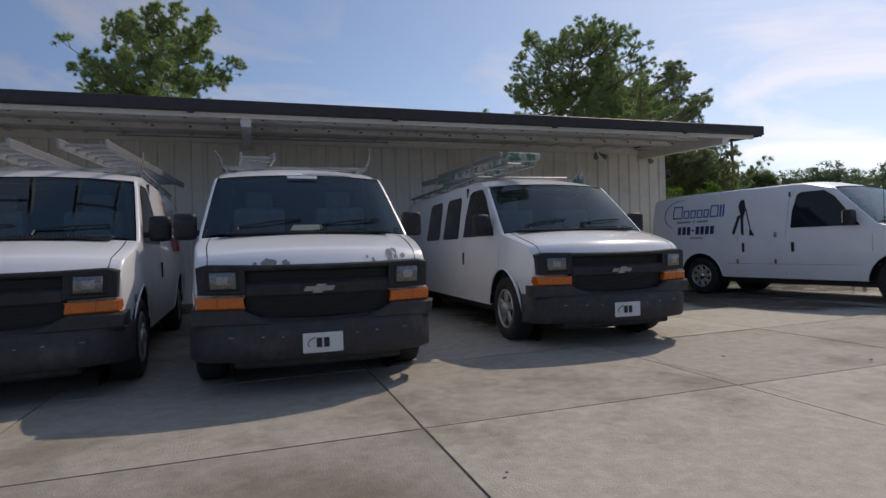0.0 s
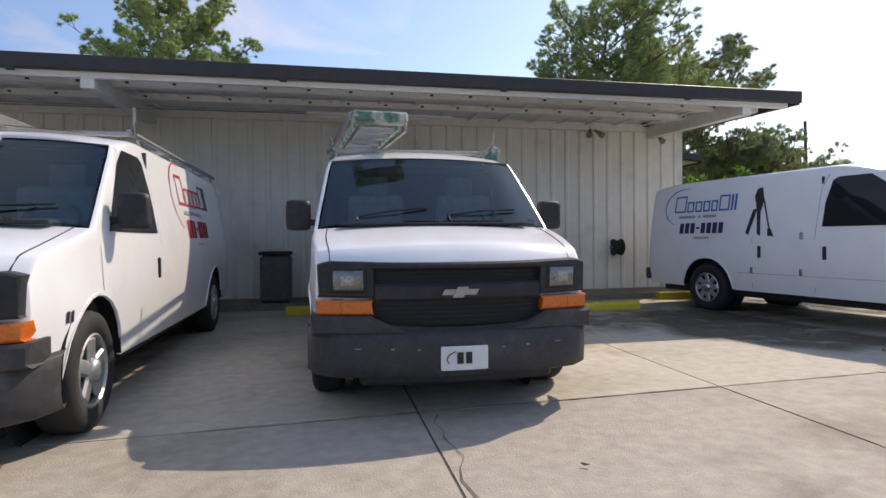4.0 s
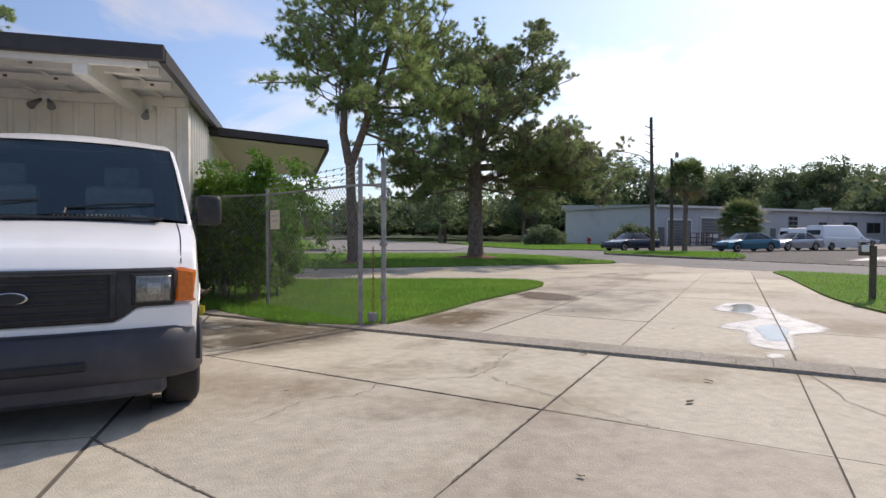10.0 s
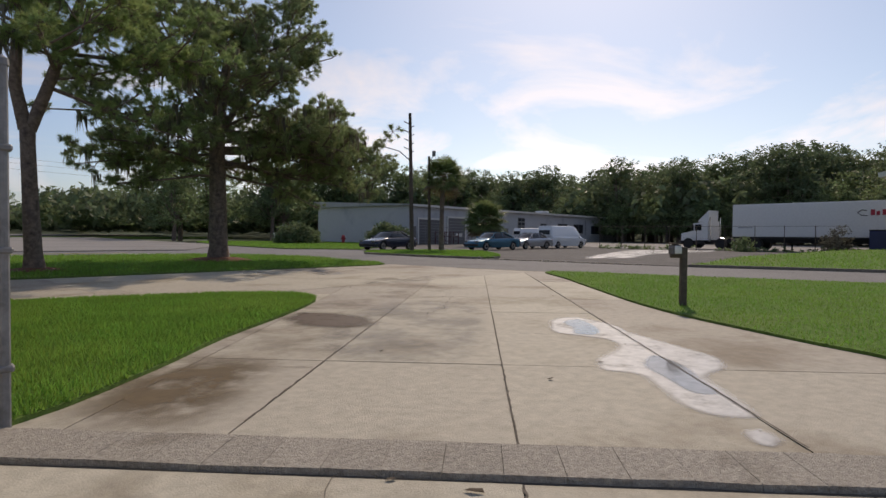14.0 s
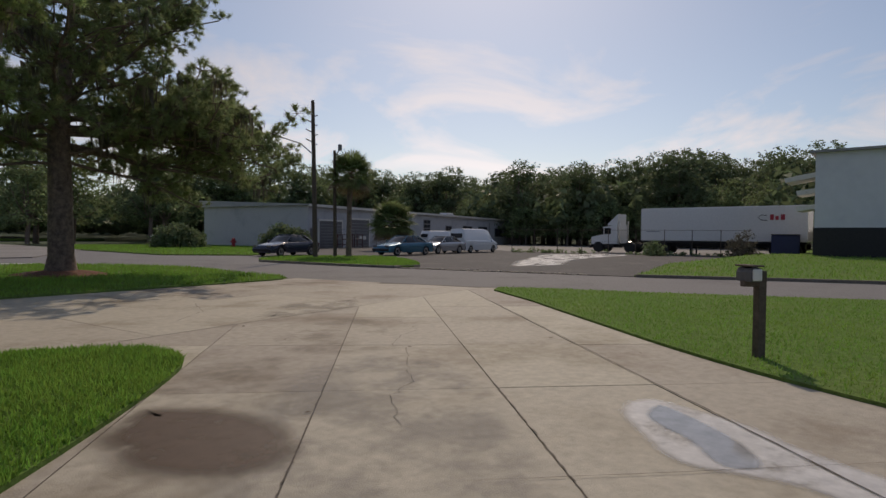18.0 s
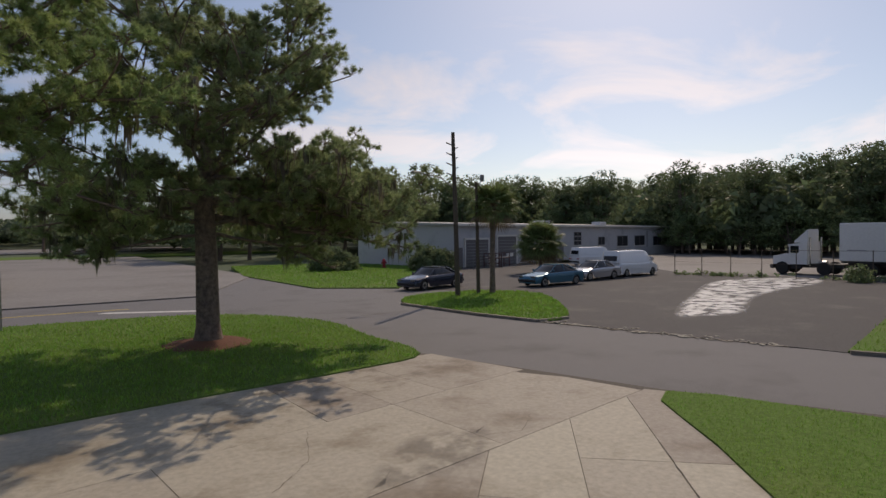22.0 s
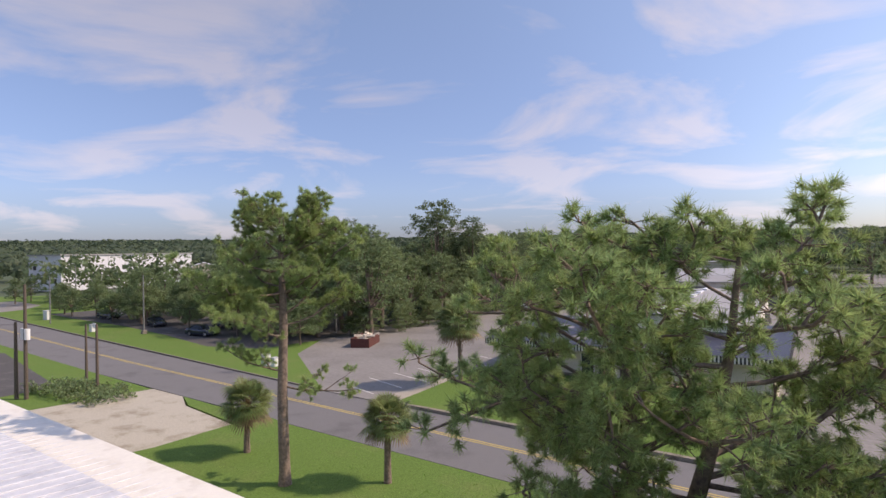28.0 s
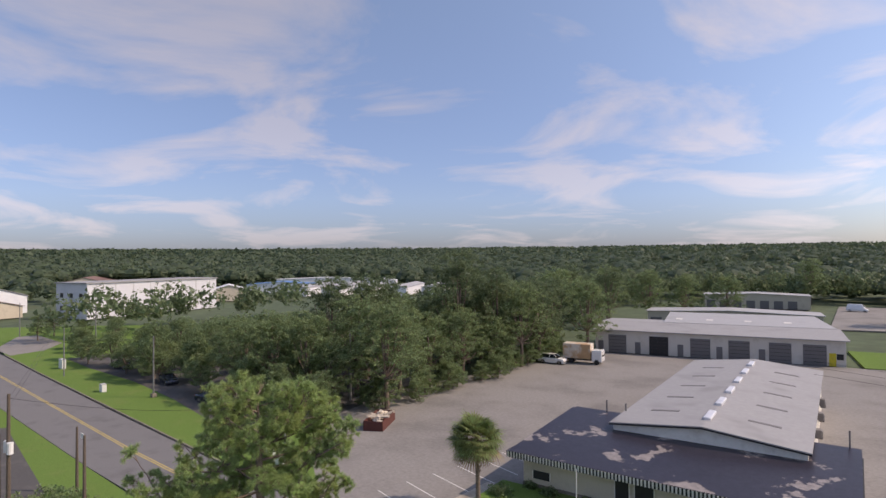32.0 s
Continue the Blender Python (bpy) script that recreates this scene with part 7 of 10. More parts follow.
for x, w, h, z, tilt in ((3.92, 0.52, 0.55, 0.0, 0), (4.53, 0.44, 0.80, 0.0, 0), (5.0, 0.66, 0.58, 0.0, 0), (4.66, 0.28, 0.95, 0.0, 9)):
    b = finish(box(w, 0.018, h, (0, 0, 0), rot=(-9, tilt, 0)), "plywood_sheet", M["plywood"])
    b.matrix_world = pose(x, 10.98 + 0.02 * (x - 4.5), KZ, 0, 0, 0)
    tagged(b, "weathered plywood offcut leaning on the metal wall", "plywood", "plywood offcuts")
bucket = thing("folded_metal_rack", "crumpled white metal frame beside the wall", "scrap metal", (2.35, 10.55, KZ), 12)
for k in range(4):
    part("bar", tube([(-0.3 + 0.15 * k, -0.1, 0.01), (-0.22 + 0.15 * k, 0.1, 0.34), (0.0 + 0.12 * k, 0.15, 0.42)], 0.014, 5), M["galv"], bucket)
part("panel", box(0.34, 0.02, 0.24, (-0.1, -0.12, 0.0), rot=(-20, 0, 8)), M["plate"], bucket)
part("panel", box(0.28, 0.02, 0.26, (0.22, -0.14, 0.0), rot=(-25, 0, -12)), M["plate"], bucket)
wire_coil = thing("wire_coil", "loose coils of dark cable heaped by the wall", "cable", (2.12, 10.95, KZ))
for k in range(6):
    r, tilt = 0.20 + 0.045 * k, 0.25 + 0.12 * k
    part("loop", tube([(0.05 * k - 0.12 + r * math.cos(a), 0.10 * math.sin(tilt) * math.sin(a), 0.02 + r * math.cos(tilt * 0.5) * (1 + math.sin(a))) for a in [6.283 * i / 22 for i in range(23)]], 0.011, 4, caps=False), M["rubber"], wire_coil)
part("frayed_end", tube([(0.1, -0.05, 0.45), (0.4, -0.1, 0.62), (0.75, -0.08, 0.66)], 0.012, 4), M["rubber"], wire_coil)
scrap_box = thing("scrap_box", "dark open box of scrap on a broken pallet", "box", (1.75, 10.6, KZ), -8)
part("tub", box(0.55, 0.42, 0.30, (0, 0, 0.06), 0.02), M["machine"], scrap_box)
part("board", box(0.9, 0.5, 0.05, (0.05, 0, 0), 0.008), M["pallet"], scrap_box)
bin_ = thing("waste_bin", "dark grey plastic waste bin by the wall", "bin", (-0.1, 10.6, KZ))
part("tub", box(0.5, 0.5, 0.8, (0, 0, 0), 0.05), M["machine"], bin_)
part("lid", box(0.54, 0.54, 0.06, (0, 0, 0.8), 0.02), M["black_plastic"], bin_)
sign = thing("bay_sign", "small white number sign on the metal wall", "sign", (4.50, WALL_Y - 0.045, 1.33))
part("panel", box(0.21, 0.006, 0.13, (0, 0, 0)), M["plate"], sign)
txt = bpy.data.curves.new("sign_text", "FONT")
txt.body, txt.size, txt.extrude, txt.align_x = "26", 0.13, 0.001, "CENTER"
txt.materials.append(M["ink"])
tx = new("sign_text", txt)
tx.parent = sign
tx.matrix_basis = pose(0.02, -0.0075, 0.018, 90, 0, 0)
hose = thing("hose_reel", "dark hose reel mounted on the metal wall", "hose reel", (6.55, WALL_Y - 0.14, 0.95))
rel = lathe([(0.17, -0.09), (0.17, -0.075), (0.10, -0.075), (0.10, 0.075), (0.17, 0.075), (0.17, 0.09)], 20)
part("reel", rel, M["black_plastic"], hose)
for k in range(4):
    coil = tube([(-0.06 + 0.04 * k, 0.125 * math.cos(a), 0.125 * math.sin(a)) for a in [6.283 * i / 16 for i in range(17)]], 0.02, 5)
    part("hose_coil", coil, M["rubber"], hose)
part("bracket", box(0.22, 0.12, 0.05, (0, 0.08, -0.02)), M["galv"], hose)
for x, z, nm in ((6.03, 3.30, 2), (7.50, 3.22, 1)):
    fl = thing("flood_light", "small adjustable floodlight under the canopy", "lamp", (x, WALL_Y - 0.1, z))
    part("base", box(0.12, 0.06, 0.10, (0, 0.02, 0), 0.01), M["plate"], fl)
    for k in range(nm):
        ang = (-1 if k else 1) * (0.11 if nm == 2 else 0)
        part("head", tube([(ang * 0.4, -0.02, 0.02), (ang, -0.10, -0.06), (ang * 1.3, -0.17, -0.12)], [0.02, 0.045, 0.065], 10), M["galv"], fl)
wc = thing("wall_camera", "small black security camera under the canopy", "camera", (7.20, WALL_Y - 0.12, 3.42))
part("housing", box(0.13, 0.16, 0.11, (0, 0, 0), 0.02), M["black_plastic"], wc)
part("bracket", box(0.05, 0.1, 0.04, (0, 0.08, 0.10)), M["black_plastic"], wc)
tl = thing("canopy_tube_light", "long white fluorescent fixture under the canopy", "lamp", (1.65, 9.95, 3.14))
part("casing", box(2.4, 0.12, 0.05, (0, 0, 0.03), 0.01), M["white_trim"], tl)
part("tube", tube([(-1.18, 0.0, 0.015), (1.18, 0.0, 0.015)], 0.018, 8), M["plate"], tl)
part("conduit", tube([(-1.2, 0, 0.05), (-6.0, 0.1, 0.06)], 0.012, 5), M["galv"], tl)
for x in (-3.0, 0.2, 3.25, 6.2):
    c = finish(box(0.10, 0.05, 0.05, (0, 0, 0), 0.01), "gutter_clip", M["fascia"])
    c.parent = building
    c.matrix_basis = pose(x, EAVE_Y - 0.085, 3.245)

# ---------------------------------------------------------------- marks on the concrete
def ribbon(points, width, z, material, name, label, jitter=0.05, steps=7):
    """A wandering crack or seam."""
    bm = bmesh.new()
    pts = []
    for a, b in zip(points, points[1:]):
        for k in range(steps):
            t = k / steps
            pts.append(Vector((a[0] + (b[0] - a[0]) * t, a[1] + (b[1] - a[1]) * t)) + Vector((rng.normal() * jitter, rng.normal() * jitter)))
    pts.append(Vector(points[-1]))
    prev = None
    for i, p in enumerate(pts):
        d = (pts[min(i + 1, len(pts) - 1)] - pts[max(i - 1, 0)]).normalized()
        s = Vector((-d.y, d.x)) * width * (0.35 + 0.9 * rng.random())
        q = [bm.verts.new((p.x + s.x, p.y + s.y, z)), bm.verts.new((p.x - s.x, p.y - s.y, z))]
        if prev:
            bm.faces.new((prev[0], prev[1], q[1], q[0]))
        prev = q
    bmesh.ops.recalc_face_normals(bm, faces=bm.faces[:])
    if bm.faces[0].normal.z < 0:
        bmesh.ops.reverse_faces(bm, faces=bm.faces[:])
    ob = finish(bm, name, material)
    ob.parent = pavement
    return ob


for pts in ([(12.24, 6.49), (11.86, 6.12), (11.59, 5.75), (11.5, 5.54), (11.32, 5.36), (11.15, 5.26), (10.64, 5.33), (10.46, 5.3), (10.2, 4.99), (9.79, 4.89), (9.46, 4.5)], [(11.31, 5.28), (11.42, 4.91), (11.56, 4.6), (11.66, 4.32), (11.77, 4.03), (11.87, 3.81)], [(10.68, 6.11), (10.42, 5.85)], [(12.18, 9.22), (13.11, 8.53)], [(6.23, 7.3), (6.25, 6.0), (6.38, 4.53)], [(6.77, 4.33), (6.88, 3.4), (6.91, 2.4), (6.8, 1.5)],
            [(1.40, 4.01), (1.35, 3.0), (1.42, 1.8)], [(19.35, 13.93), (18.9, 12.92), (18.32, 12.72), (17.74, 12.32), (17.77, 12.11), (16.95, 11.28), (16.58, 10.89), (16.12, 10.71), (15.64, 10.11)],
            [(-4.0, 2.6), (-3.4, 2.05), (-3.2, 1.2)], [(9.4, 3.4), (10.4, 2.1)]):
    ribbon(pts, 0.0035, 0.0055, M["joint"], "crack", "", 0.018)


def blot(points, z, material, name, label, category, soft=0.0):
    """A flat stain or film that thins out towards its rim over the width soft (or to its middle)."""
    pts = [Vector(p) for p in smooth_poly(points, 5)]
    if sum(p.x * q.y - q.x * p.y for p, q in zip(pts, pts[1:] + pts[:1])) < 0:
        pts.reverse()
    n = len(pts)
    c = sum(pts, Vector((0, 0))) / n
    inner = []
    for i, p in enumerate(pts):
        d = (pts[(i + 2) % n] - pts[i - 2]).normalized()
        inner.append(p + Vector((-d.y, d.x)) * soft if soft else p.lerp(c, 0.75))
    bm = bmesh.new()
    uv = bm.loops.layers.uv.new("fade")
    a = [bm.verts.new((p.x, p.y, z)) for p in pts]
    b = [bm.verts.new((p.x, p.y, z)) for p in inner]
    fade = {v: 0.0 for v in a}
    for i in range(n):
        bm.faces.new((a[i], a[(i + 1) % n], b[(i + 1) % n], b[i]))
    bm.faces.new(b)
    for f in bm.faces:
        for loop in f.loops:
            loop[uv].uv = (fade.get(loop.vert, 1.0), 0.5)
    bmesh.ops.triangulate(bm, faces=[f for f in bm.faces if len(f.verts) > 4])
    return tagged(finish(bm, name, material), label, category, kind="structure")


# spalled edges along the old joints, and hairline cracks across the slabs
M["spall"] = mat("spall", (0.13, 0.11, 0.09), 0.95, var=0.4, scale=30)
for a, b, f0, f1 in (((11.91, 7.29), (20.21, 15.67), 0.02, 0.50), ((12.77, 5.73), (22.36, 15.94), 0.02, 0.45), ((10.33, 3.21), (12.82, 5.80), 0.05, 0.97), ((-0.2, 4.03), (8.55, 4.49), 0.02, 0.98), ((8.55, 4.49), (9.34, 3.48), 0.02, 1.6), ((9.29, 6.4), (12.19, 3.45), 0.1, 0.9)):
    a, b = Vector(a), Vector(b)
    ribbon([tuple(a.lerp(b, f0)), tuple(a.lerp(b, (f0 + f1) / 2)), tuple(a.lerp(b, f1))], 0.007, 0.0058, M["spall"], "spalled_edge", "", 0.004, 60)
for pts in ([(11.6, 9.4), (12.2, 9.28), (12.55, 9.09), (13.08, 8.53)], [(14.2, 4.95), (13.6, 3.9), (13.2, 2.6)], [(16.9, 16.2), (17.7, 16.9), (18.2, 18.2)], [(20.3, 16.3), (21.2, 16.0), (22.0, 16.6)], [(4.0, 3.2), (4.6, 2.2), (4.5, 0.9)], [(7.9, 2.9), (8.6, 1.4), (9.0, 0.2)]):
    ribbon(pts, 0.004, 0.0056, M["joint"], "crack", "", 0.02)
# broad weathering on the apron and the drive
for pts, tone, cutv in (([(16.5, 18.9), (19.2, 18.9), (22.6, 20.6), (22.4, 22.0), (17.2, 21.4)], (0.20, 0.14, 0.085), (0.45, 0.65)),
                        ([(17.9, 15.6), (19.3, 16.9), (20.9, 16.6), (20.2, 15.5), (18.9, 15.2)], (0.17, 0.15, 0.13), (0.40, 0.56)),
                        ([(12.6, 10.2), (13.9, 11.6), (15.4, 13.0), (16.6, 12.6), (15.0, 10.6), (13.6, 8.9)], (0.19, 0.145, 0.095), (0.40, 0.66)),
                        ([(16.6, 13.2), (17.9, 14.7), (19.3, 14.3), (18.1, 12.2), (17.0, 12.2)], (0.20, 0.15, 0.10), (0.42, 0.66)),
                        ([(13.4, 9.2), (16.2, 12.2), (17.6, 11.2), (14.6, 7.9)], (0.22, 0.215, 0.215), (0.36, 0.62)),
                        ([(9.5, 5.4), (11.2, 7.2), (12.6, 5.9), (10.6, 3.9)], (0.24, 0.19, 0.13), (0.45, 0.70)),
                        ([(2.2, 2.9), (6.2, 3.9), (8.3, 3.2), (7.0, 1.0), (3.4, 0.9)], (0.23, 0.19, 0.14), (0.47, 0.70)),
                        ([(-3.9, 2.9), (0.8, 3.4), (1.2, 1.6), (-1.5, 1.0), (-4.2, 1.5)], (0.24, 0.20, 0.12), (0.45, 0.68))):
    blot(pts, 0.0060, film_mat("weathering", tone, 0.8, 0.30, scale=1.3, cut_at=cutv), "weathering_stain", "brownish weathered stain on the concrete", "stain", 0.35)
POOL = [(16.95, 9.08), (17.3, 9.18), (17.58, 9.02), (17.5, 8.6), (17.35, 8.2), (17.1, 7.9), (16.95, 7.62), (16.8, 7.3), (16.66, 6.95), (16.4, 6.45), (16.0, 6.2), (15.6, 6.16), (15.31, 5.92), (14.97, 5.58), (14.72, 5.42), (14.5, 5.62),
        (14.56, 5.95), (14.85, 6.28), (15.1, 6.6), (15.02, 6.9), (15.35, 7.2), (15.9, 7.36), (16.25, 7.6), (16.3, 7.9), (16.22, 8.3), (16.34, 8.58), (16.6, 8.8)]
# this pale rim also holds painted sky reflection
blot(POOL, 0.0070, M["residue_sheen"], "dried_puddle", "pale dried rim of a puddle, sky reflection painted into its colour", "puddle", 0.12)
ribbon([(15.2, 9.2), (16.16, 8.3), (17.2, 7.35), (17.9, 6.75)], 0.0028, 0.0115, M["joint"], "crack", "", 0.003)
# the worn slab joint that runs on through the puddle
bm = bmesh.new()
J0, J1 = Vector((22.6, 14.23)), Vector((14.35, 5.05))
jd = (J1 - J0).normalized()
js = Vector((-jd.y, jd.x))
row_a, row_b = [], []
for k in range(91):
    p = J0.lerp(J1, k / 90)
    w = 0.007 + 0.006 * noise.noise((k * 0.9, 3.1, 0.0))
    p = p + js * 0.012 * noise.noise((k * 0.5, 8.0, 0.0))
    row_a.append(bm.verts.new((*(p + js * w), 0.0125)))
    row_b.append(bm.verts.new((*(p - js * w), 0.0125)))
for k in range(90):
    bm.faces.new((row_a[k], row_b[k], row_b[k + 1], row_a[k + 1]))
bmesh.ops.recalc_face_normals(bm, faces=bm.faces[:])
tagged(finish(bm, "slab_joint", M["joint"]), "dark worn slab joint running through the puddle", "joint", kind="structure")
blot([(17.08, 8.92), (17.42, 8.9), (17.12, 8.42), (16.77, 8.08), (16.48, 7.98), (16.36, 8.2), (16.7, 8.5), (16.86, 8.74)], 0.0095, M["water"], "puddle", "shallow grey water film in a puddle", "puddle", 0.07)
blot([(16.0, 6.95), (15.8, 6.5), (15.42, 6.15), (15.1, 5.86), (14.93, 6.02), (15.2, 6.4), (15.5, 6.78)], 0.0098, M["water"], "puddle", "shallow grey water film in a puddle", "puddle", 0.07)
blot([(14.35, 5.44), (14.52, 5.36), (14.42, 5.18), (14.22, 5.16), (14.18, 5.28)], 0.0068, M["residue_sheen"], "dried_puddle", "small pale dried spot on the concrete", "puddle", 0.09)
blot([(14.1, 11.55), (14.62, 11.95), (15.08, 11.5), (15.2, 10.7), (14.85, 10.1), (14.3, 10.15), (13.95, 10.65), (13.98, 11.2)], 0.0065, film_mat("oil_spot", (0.092, 0.058, 0.040), 0.6, 0.92, scale=3.4, cut_at=(0.16, 0.50)), "oil_stain", "dark brown round stain on the concrete", "stain", 0.34)
blot([(11.0, 8.1), (11.5, 9.1), (12.5, 9.9), (13.2, 9.2), (12.5, 8.0), (11.6, 7.3)], 0.0065, film_mat("dirt_film", (0.15, 0.105, 0.055), 0.85, 0.8, cut_at=(0.3, 0.55)), "dirt_film", "brown dirt washed onto the driveway", "stain")
blot([(8.0, 9.6), (9.2, 9.4), (10.3, 8.6), (11.2, 7.9), (10.3, 6.7), (8.9, 6.4), (8.0, 7.3)], 0.0062, film_mat("dirt_film_two", (0.15, 0.12, 0.08), 0.85, 0.95, cut_at=(0.3, 0.55)), "dirt_film", "brownish damp dirt beside the grass island", "stain")
blot([(0.6, 9.2), (4.5, 9.0), (9.2, 9.3), (9.0, 6.6), (5.6, 6.4), (2.0, 6.7)], 0.0062, film_mat("oil_film", (0.19, 0.16, 0.11), 0.6, 0.9), "oil_stain", "brown oil-stained concrete in the empty bay", "stain")
blot([(4.6, 6.16), (4.77, 7.06), (5.26, 8.5), (6.58, 8.4), (7.02, 6.0), (6.98, 4.81), (6.17, 5.02), (5.53, 5.05)], 0.0066, film_mat("bay_oil", (0.10, 0.078, 0.055), 0.5, 0.72, scale=1.5, cut_at=(0.28, 0.55)), "oil_stain", "dark damp oil stain in the parking bay", "stain", 0.4)
# a dark brown film under each van, thinnest at its rim
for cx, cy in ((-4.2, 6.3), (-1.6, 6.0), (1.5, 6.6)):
    blot([(cx - 0.9, cy - 1.2), (cx + 0.8, cy - 1.4), (cx + 1.0, cy + 0.9), (cx - 0.2, cy + 1.5), (cx - 1.1, cy + 0.8)], 0.0062, M["dark_film"], "oil_stain", "dark brown patch under the van", "stain")
# small leaves and pebbles
for k in range(46):
    x, y = rng.uniform(-3, 13), rng.uniform(-0.5, 8)
    if k > 30:
        x, y = rng.uniform(12, 21), rng.uniform(5, 17)
    b = bmesh.new()
    r = rng.uniform(0.015, 0.04)
    b.faces.new([b.verts.new((r * (1 + 0.6 * rng.random()) * math.cos(a), r * 0.6 * math.sin(a), 0.004 + 0.012 * rng.random())) for a in (0, 1.3, 2.6, 3.9, 5.2)])
    o = finish(b, "fallen_leaf", M["soil"])
    o.matrix_world = pose(x, y, 0.006, 0, 0, rng.uniform(0, 360))
    tagged(o, "small dry brown leaf on the concrete", "leaf", "fallen leaves")

# ---------------------------------------------------------------- fence, gate posts, mailbox
fence = thing("chain_link_fence", "galvanized chain-link fence between the building and the gate", "fence")
FENCE = [Vector((8.14, 11.65)), Vector((9.40, 10.50)), Vector((10.62, 8.2))]
for p, h, r in ((FENCE[0], 1.9, 0.026), (FENCE[1], 1.9, 0.026), (FENCE[2], 2.16, 0.031)):
    part("post", tube([(p.x, p.y, 0), (p.x, p.y, h)], r, 10), M["galv"], fence)
    part("post_cap", tube([(p.x, p.y, h), (p.x, p.y, h + 0.025), (p.x, p.y, h + 0.04)], [r * 1.35, r * 1.25, 0.01], 10), M["galv"], fence)
for a, b in zip(FENCE, FENCE[1:] + [Vector((10.92, 8.18))]):
    part("top_rail", tube([(a.x, a.y, 1.84), (b.x, b.y, 1.84)], 0.018, 8), M["galv"], fence)
wires = []
cell, hgt, r = 0.075, 1.76, 0.0030
for A0, A1_ in zip(FENCE, FENCE[1:]):
    fl_ = (A1_ - A0).length
    fd = (A1_ - A0) / fl_
    for k in range(-24, int(fl_ / cell) + 1):
        for sgn in (1, -1):
            a0 = k * cell
            s0, s1 = max(a0, 0), min(a0 + hgt, fl_)
            if s1 <= s0:
                continue
            z0, z1 = (s0 - a0), (s1 - a0)
            if sgn < 0:
                z0, z1 = hgt - z0, hgt - z1
            A = np.array([A0.x + fd.x * s0, A0.y + fd.y * s0, 0.06 + z0]); B = np.array([A0.x + fd.x * s1, A0.y + fd.y * s1, 0.06 + z1])
            n1 = np.array([0, 0, r * 1.4]); n2 = np.array([-fd.y * r, fd.x * r, 0])
            for n in (n1, n2):
                wires += [[A - n, A + n, B + n], [A - n, B + n, B - n]]
soup("mesh_wire", np.array(wires), M["galv"], fence, "woven diamond wire mesh")
for z in (1.95, 2.03, 2.11):
    part("barbed_wire", tube([(FENCE[1].x, FENCE[1].y, z - 0.02), (10.1, 9.3, z - 0.03), (FENCE[2].x, FENCE[2].y, z)], 0.004, 4), M["galv"], fence, "strand of barbed wire")
    for k in range(14):
        p = FENCE[1].lerp(FENCE[2], (k + 0.5) / 14)
        part("barb", box(0.012, 0.012, 0.045, (p.x, p.y, z - 0.045), rot=(35, 20 * (k % 3), 30)), M["galv"], fence)
gate = thing("gate_post", "galvanized steel gate post with hinges and a chain", "post", (10.92, 8.18, 0))
part("pole", tube([(0, 0, 0), (0, 0, 2.15)], 0.034, 12), M["galv"], gate)
part("post_cap", tube([(0, 0, 2.15), (0, 0, 2.19), (0, 0, 2.21)], [0.042, 0.038, 0.01], 12), M["galv"], gate)
for z in (0.35, 1.05, 1.65):
    part("hinge", box(0.10, 0.09, 0.04, (0, 0, z), 0.01), M["galv"], gate)
for k in range(26):
    lk = tube([(-0.14 + 0.012 * math.cos(a) * (k % 2), -0.02 + 0.012 * math.cos(a) * (1 - k % 2), 1.02 - k * 0.036 + 0.024 * math.sin(a)) for a in [6.283 * i / 8 for i in range(9)]], 0.004, 4, caps=False)
    part("chain_link", lk, M["rust"], gate)
part("latch_box", box(0.12, 0.10, 0.12, (-0.15, 0.0, 0.06), 0.015), M["galv"], gate)
fs = thing("fence_sign", "small weathered cream sign on the fence", "sign", (9.55, 10.22, 1.28), -61.4)
part("panel", box(0.30, 0.006, 0.30, (0, -0.03, 0)), M["cream_wall"], fs)
part("word_bar", box(0.22, 0.003, 0.02, (0, -0.0345, 0.2)), M["ink_grey"], fs)
part("word_bar", box(0.18, 0.003, 0.02, (0, -0.0345, 0.12)), M["ink_grey"], fs)
mbx = thing("mailbox", "dark weathered mailbox on a wooden post at the lawn's edge", "mailbox", (19.95, 8.7, 0.03), -42)
part("post", box(0.10, 0.10, 0.98, (0, 0, 0), 0.008), M["wood_pole"], mbx)
part("arm", box(0.27, 0.08, 0.07, (-0.085, 0, 0.80), 0.008), M["wood_pole"], mbx)
bm = bmesh.new()
prof = [(-0.08, 0), (0.08, 0), (0.08, 0.11), (0.055, 0.165), (0.0, 0.185), (-0.055, 0.165), (-0.08, 0.11)]
a = [bm.verts.new((x * 0.85 - 0.14, -0.13, z * 0.9)) for x, z in prof]
b = [bm.verts.new((x * 0.85 - 0.14, 0.12, z * 0.9)) for x, z in prof]
for i in range(7):
    bm.faces.new((a[i], a[(i + 1) % 7], b[(i + 1) % 7], b[i]))
bm.faces.new(a[::-1]); bm.faces.new(b)
bmesh.ops.recalc_face_normals(bm, faces=bm.faces[:])
bmesh.ops.translate(bm, verts=bm.verts, vec=(0, 0, 0.86))
part("box", bm, M["machine"], mbx)
part("door", box(0.115, 0.02, 0.13, (-0.14, -0.142, 0.87), 0.01), M["plate"], mbx, "pale worn mailbox door")
part("roof", box(0.16, 0.29, 0.02, (-0.14, -0.005, 1.026), 0.005), M["wood_pole"], mbx)


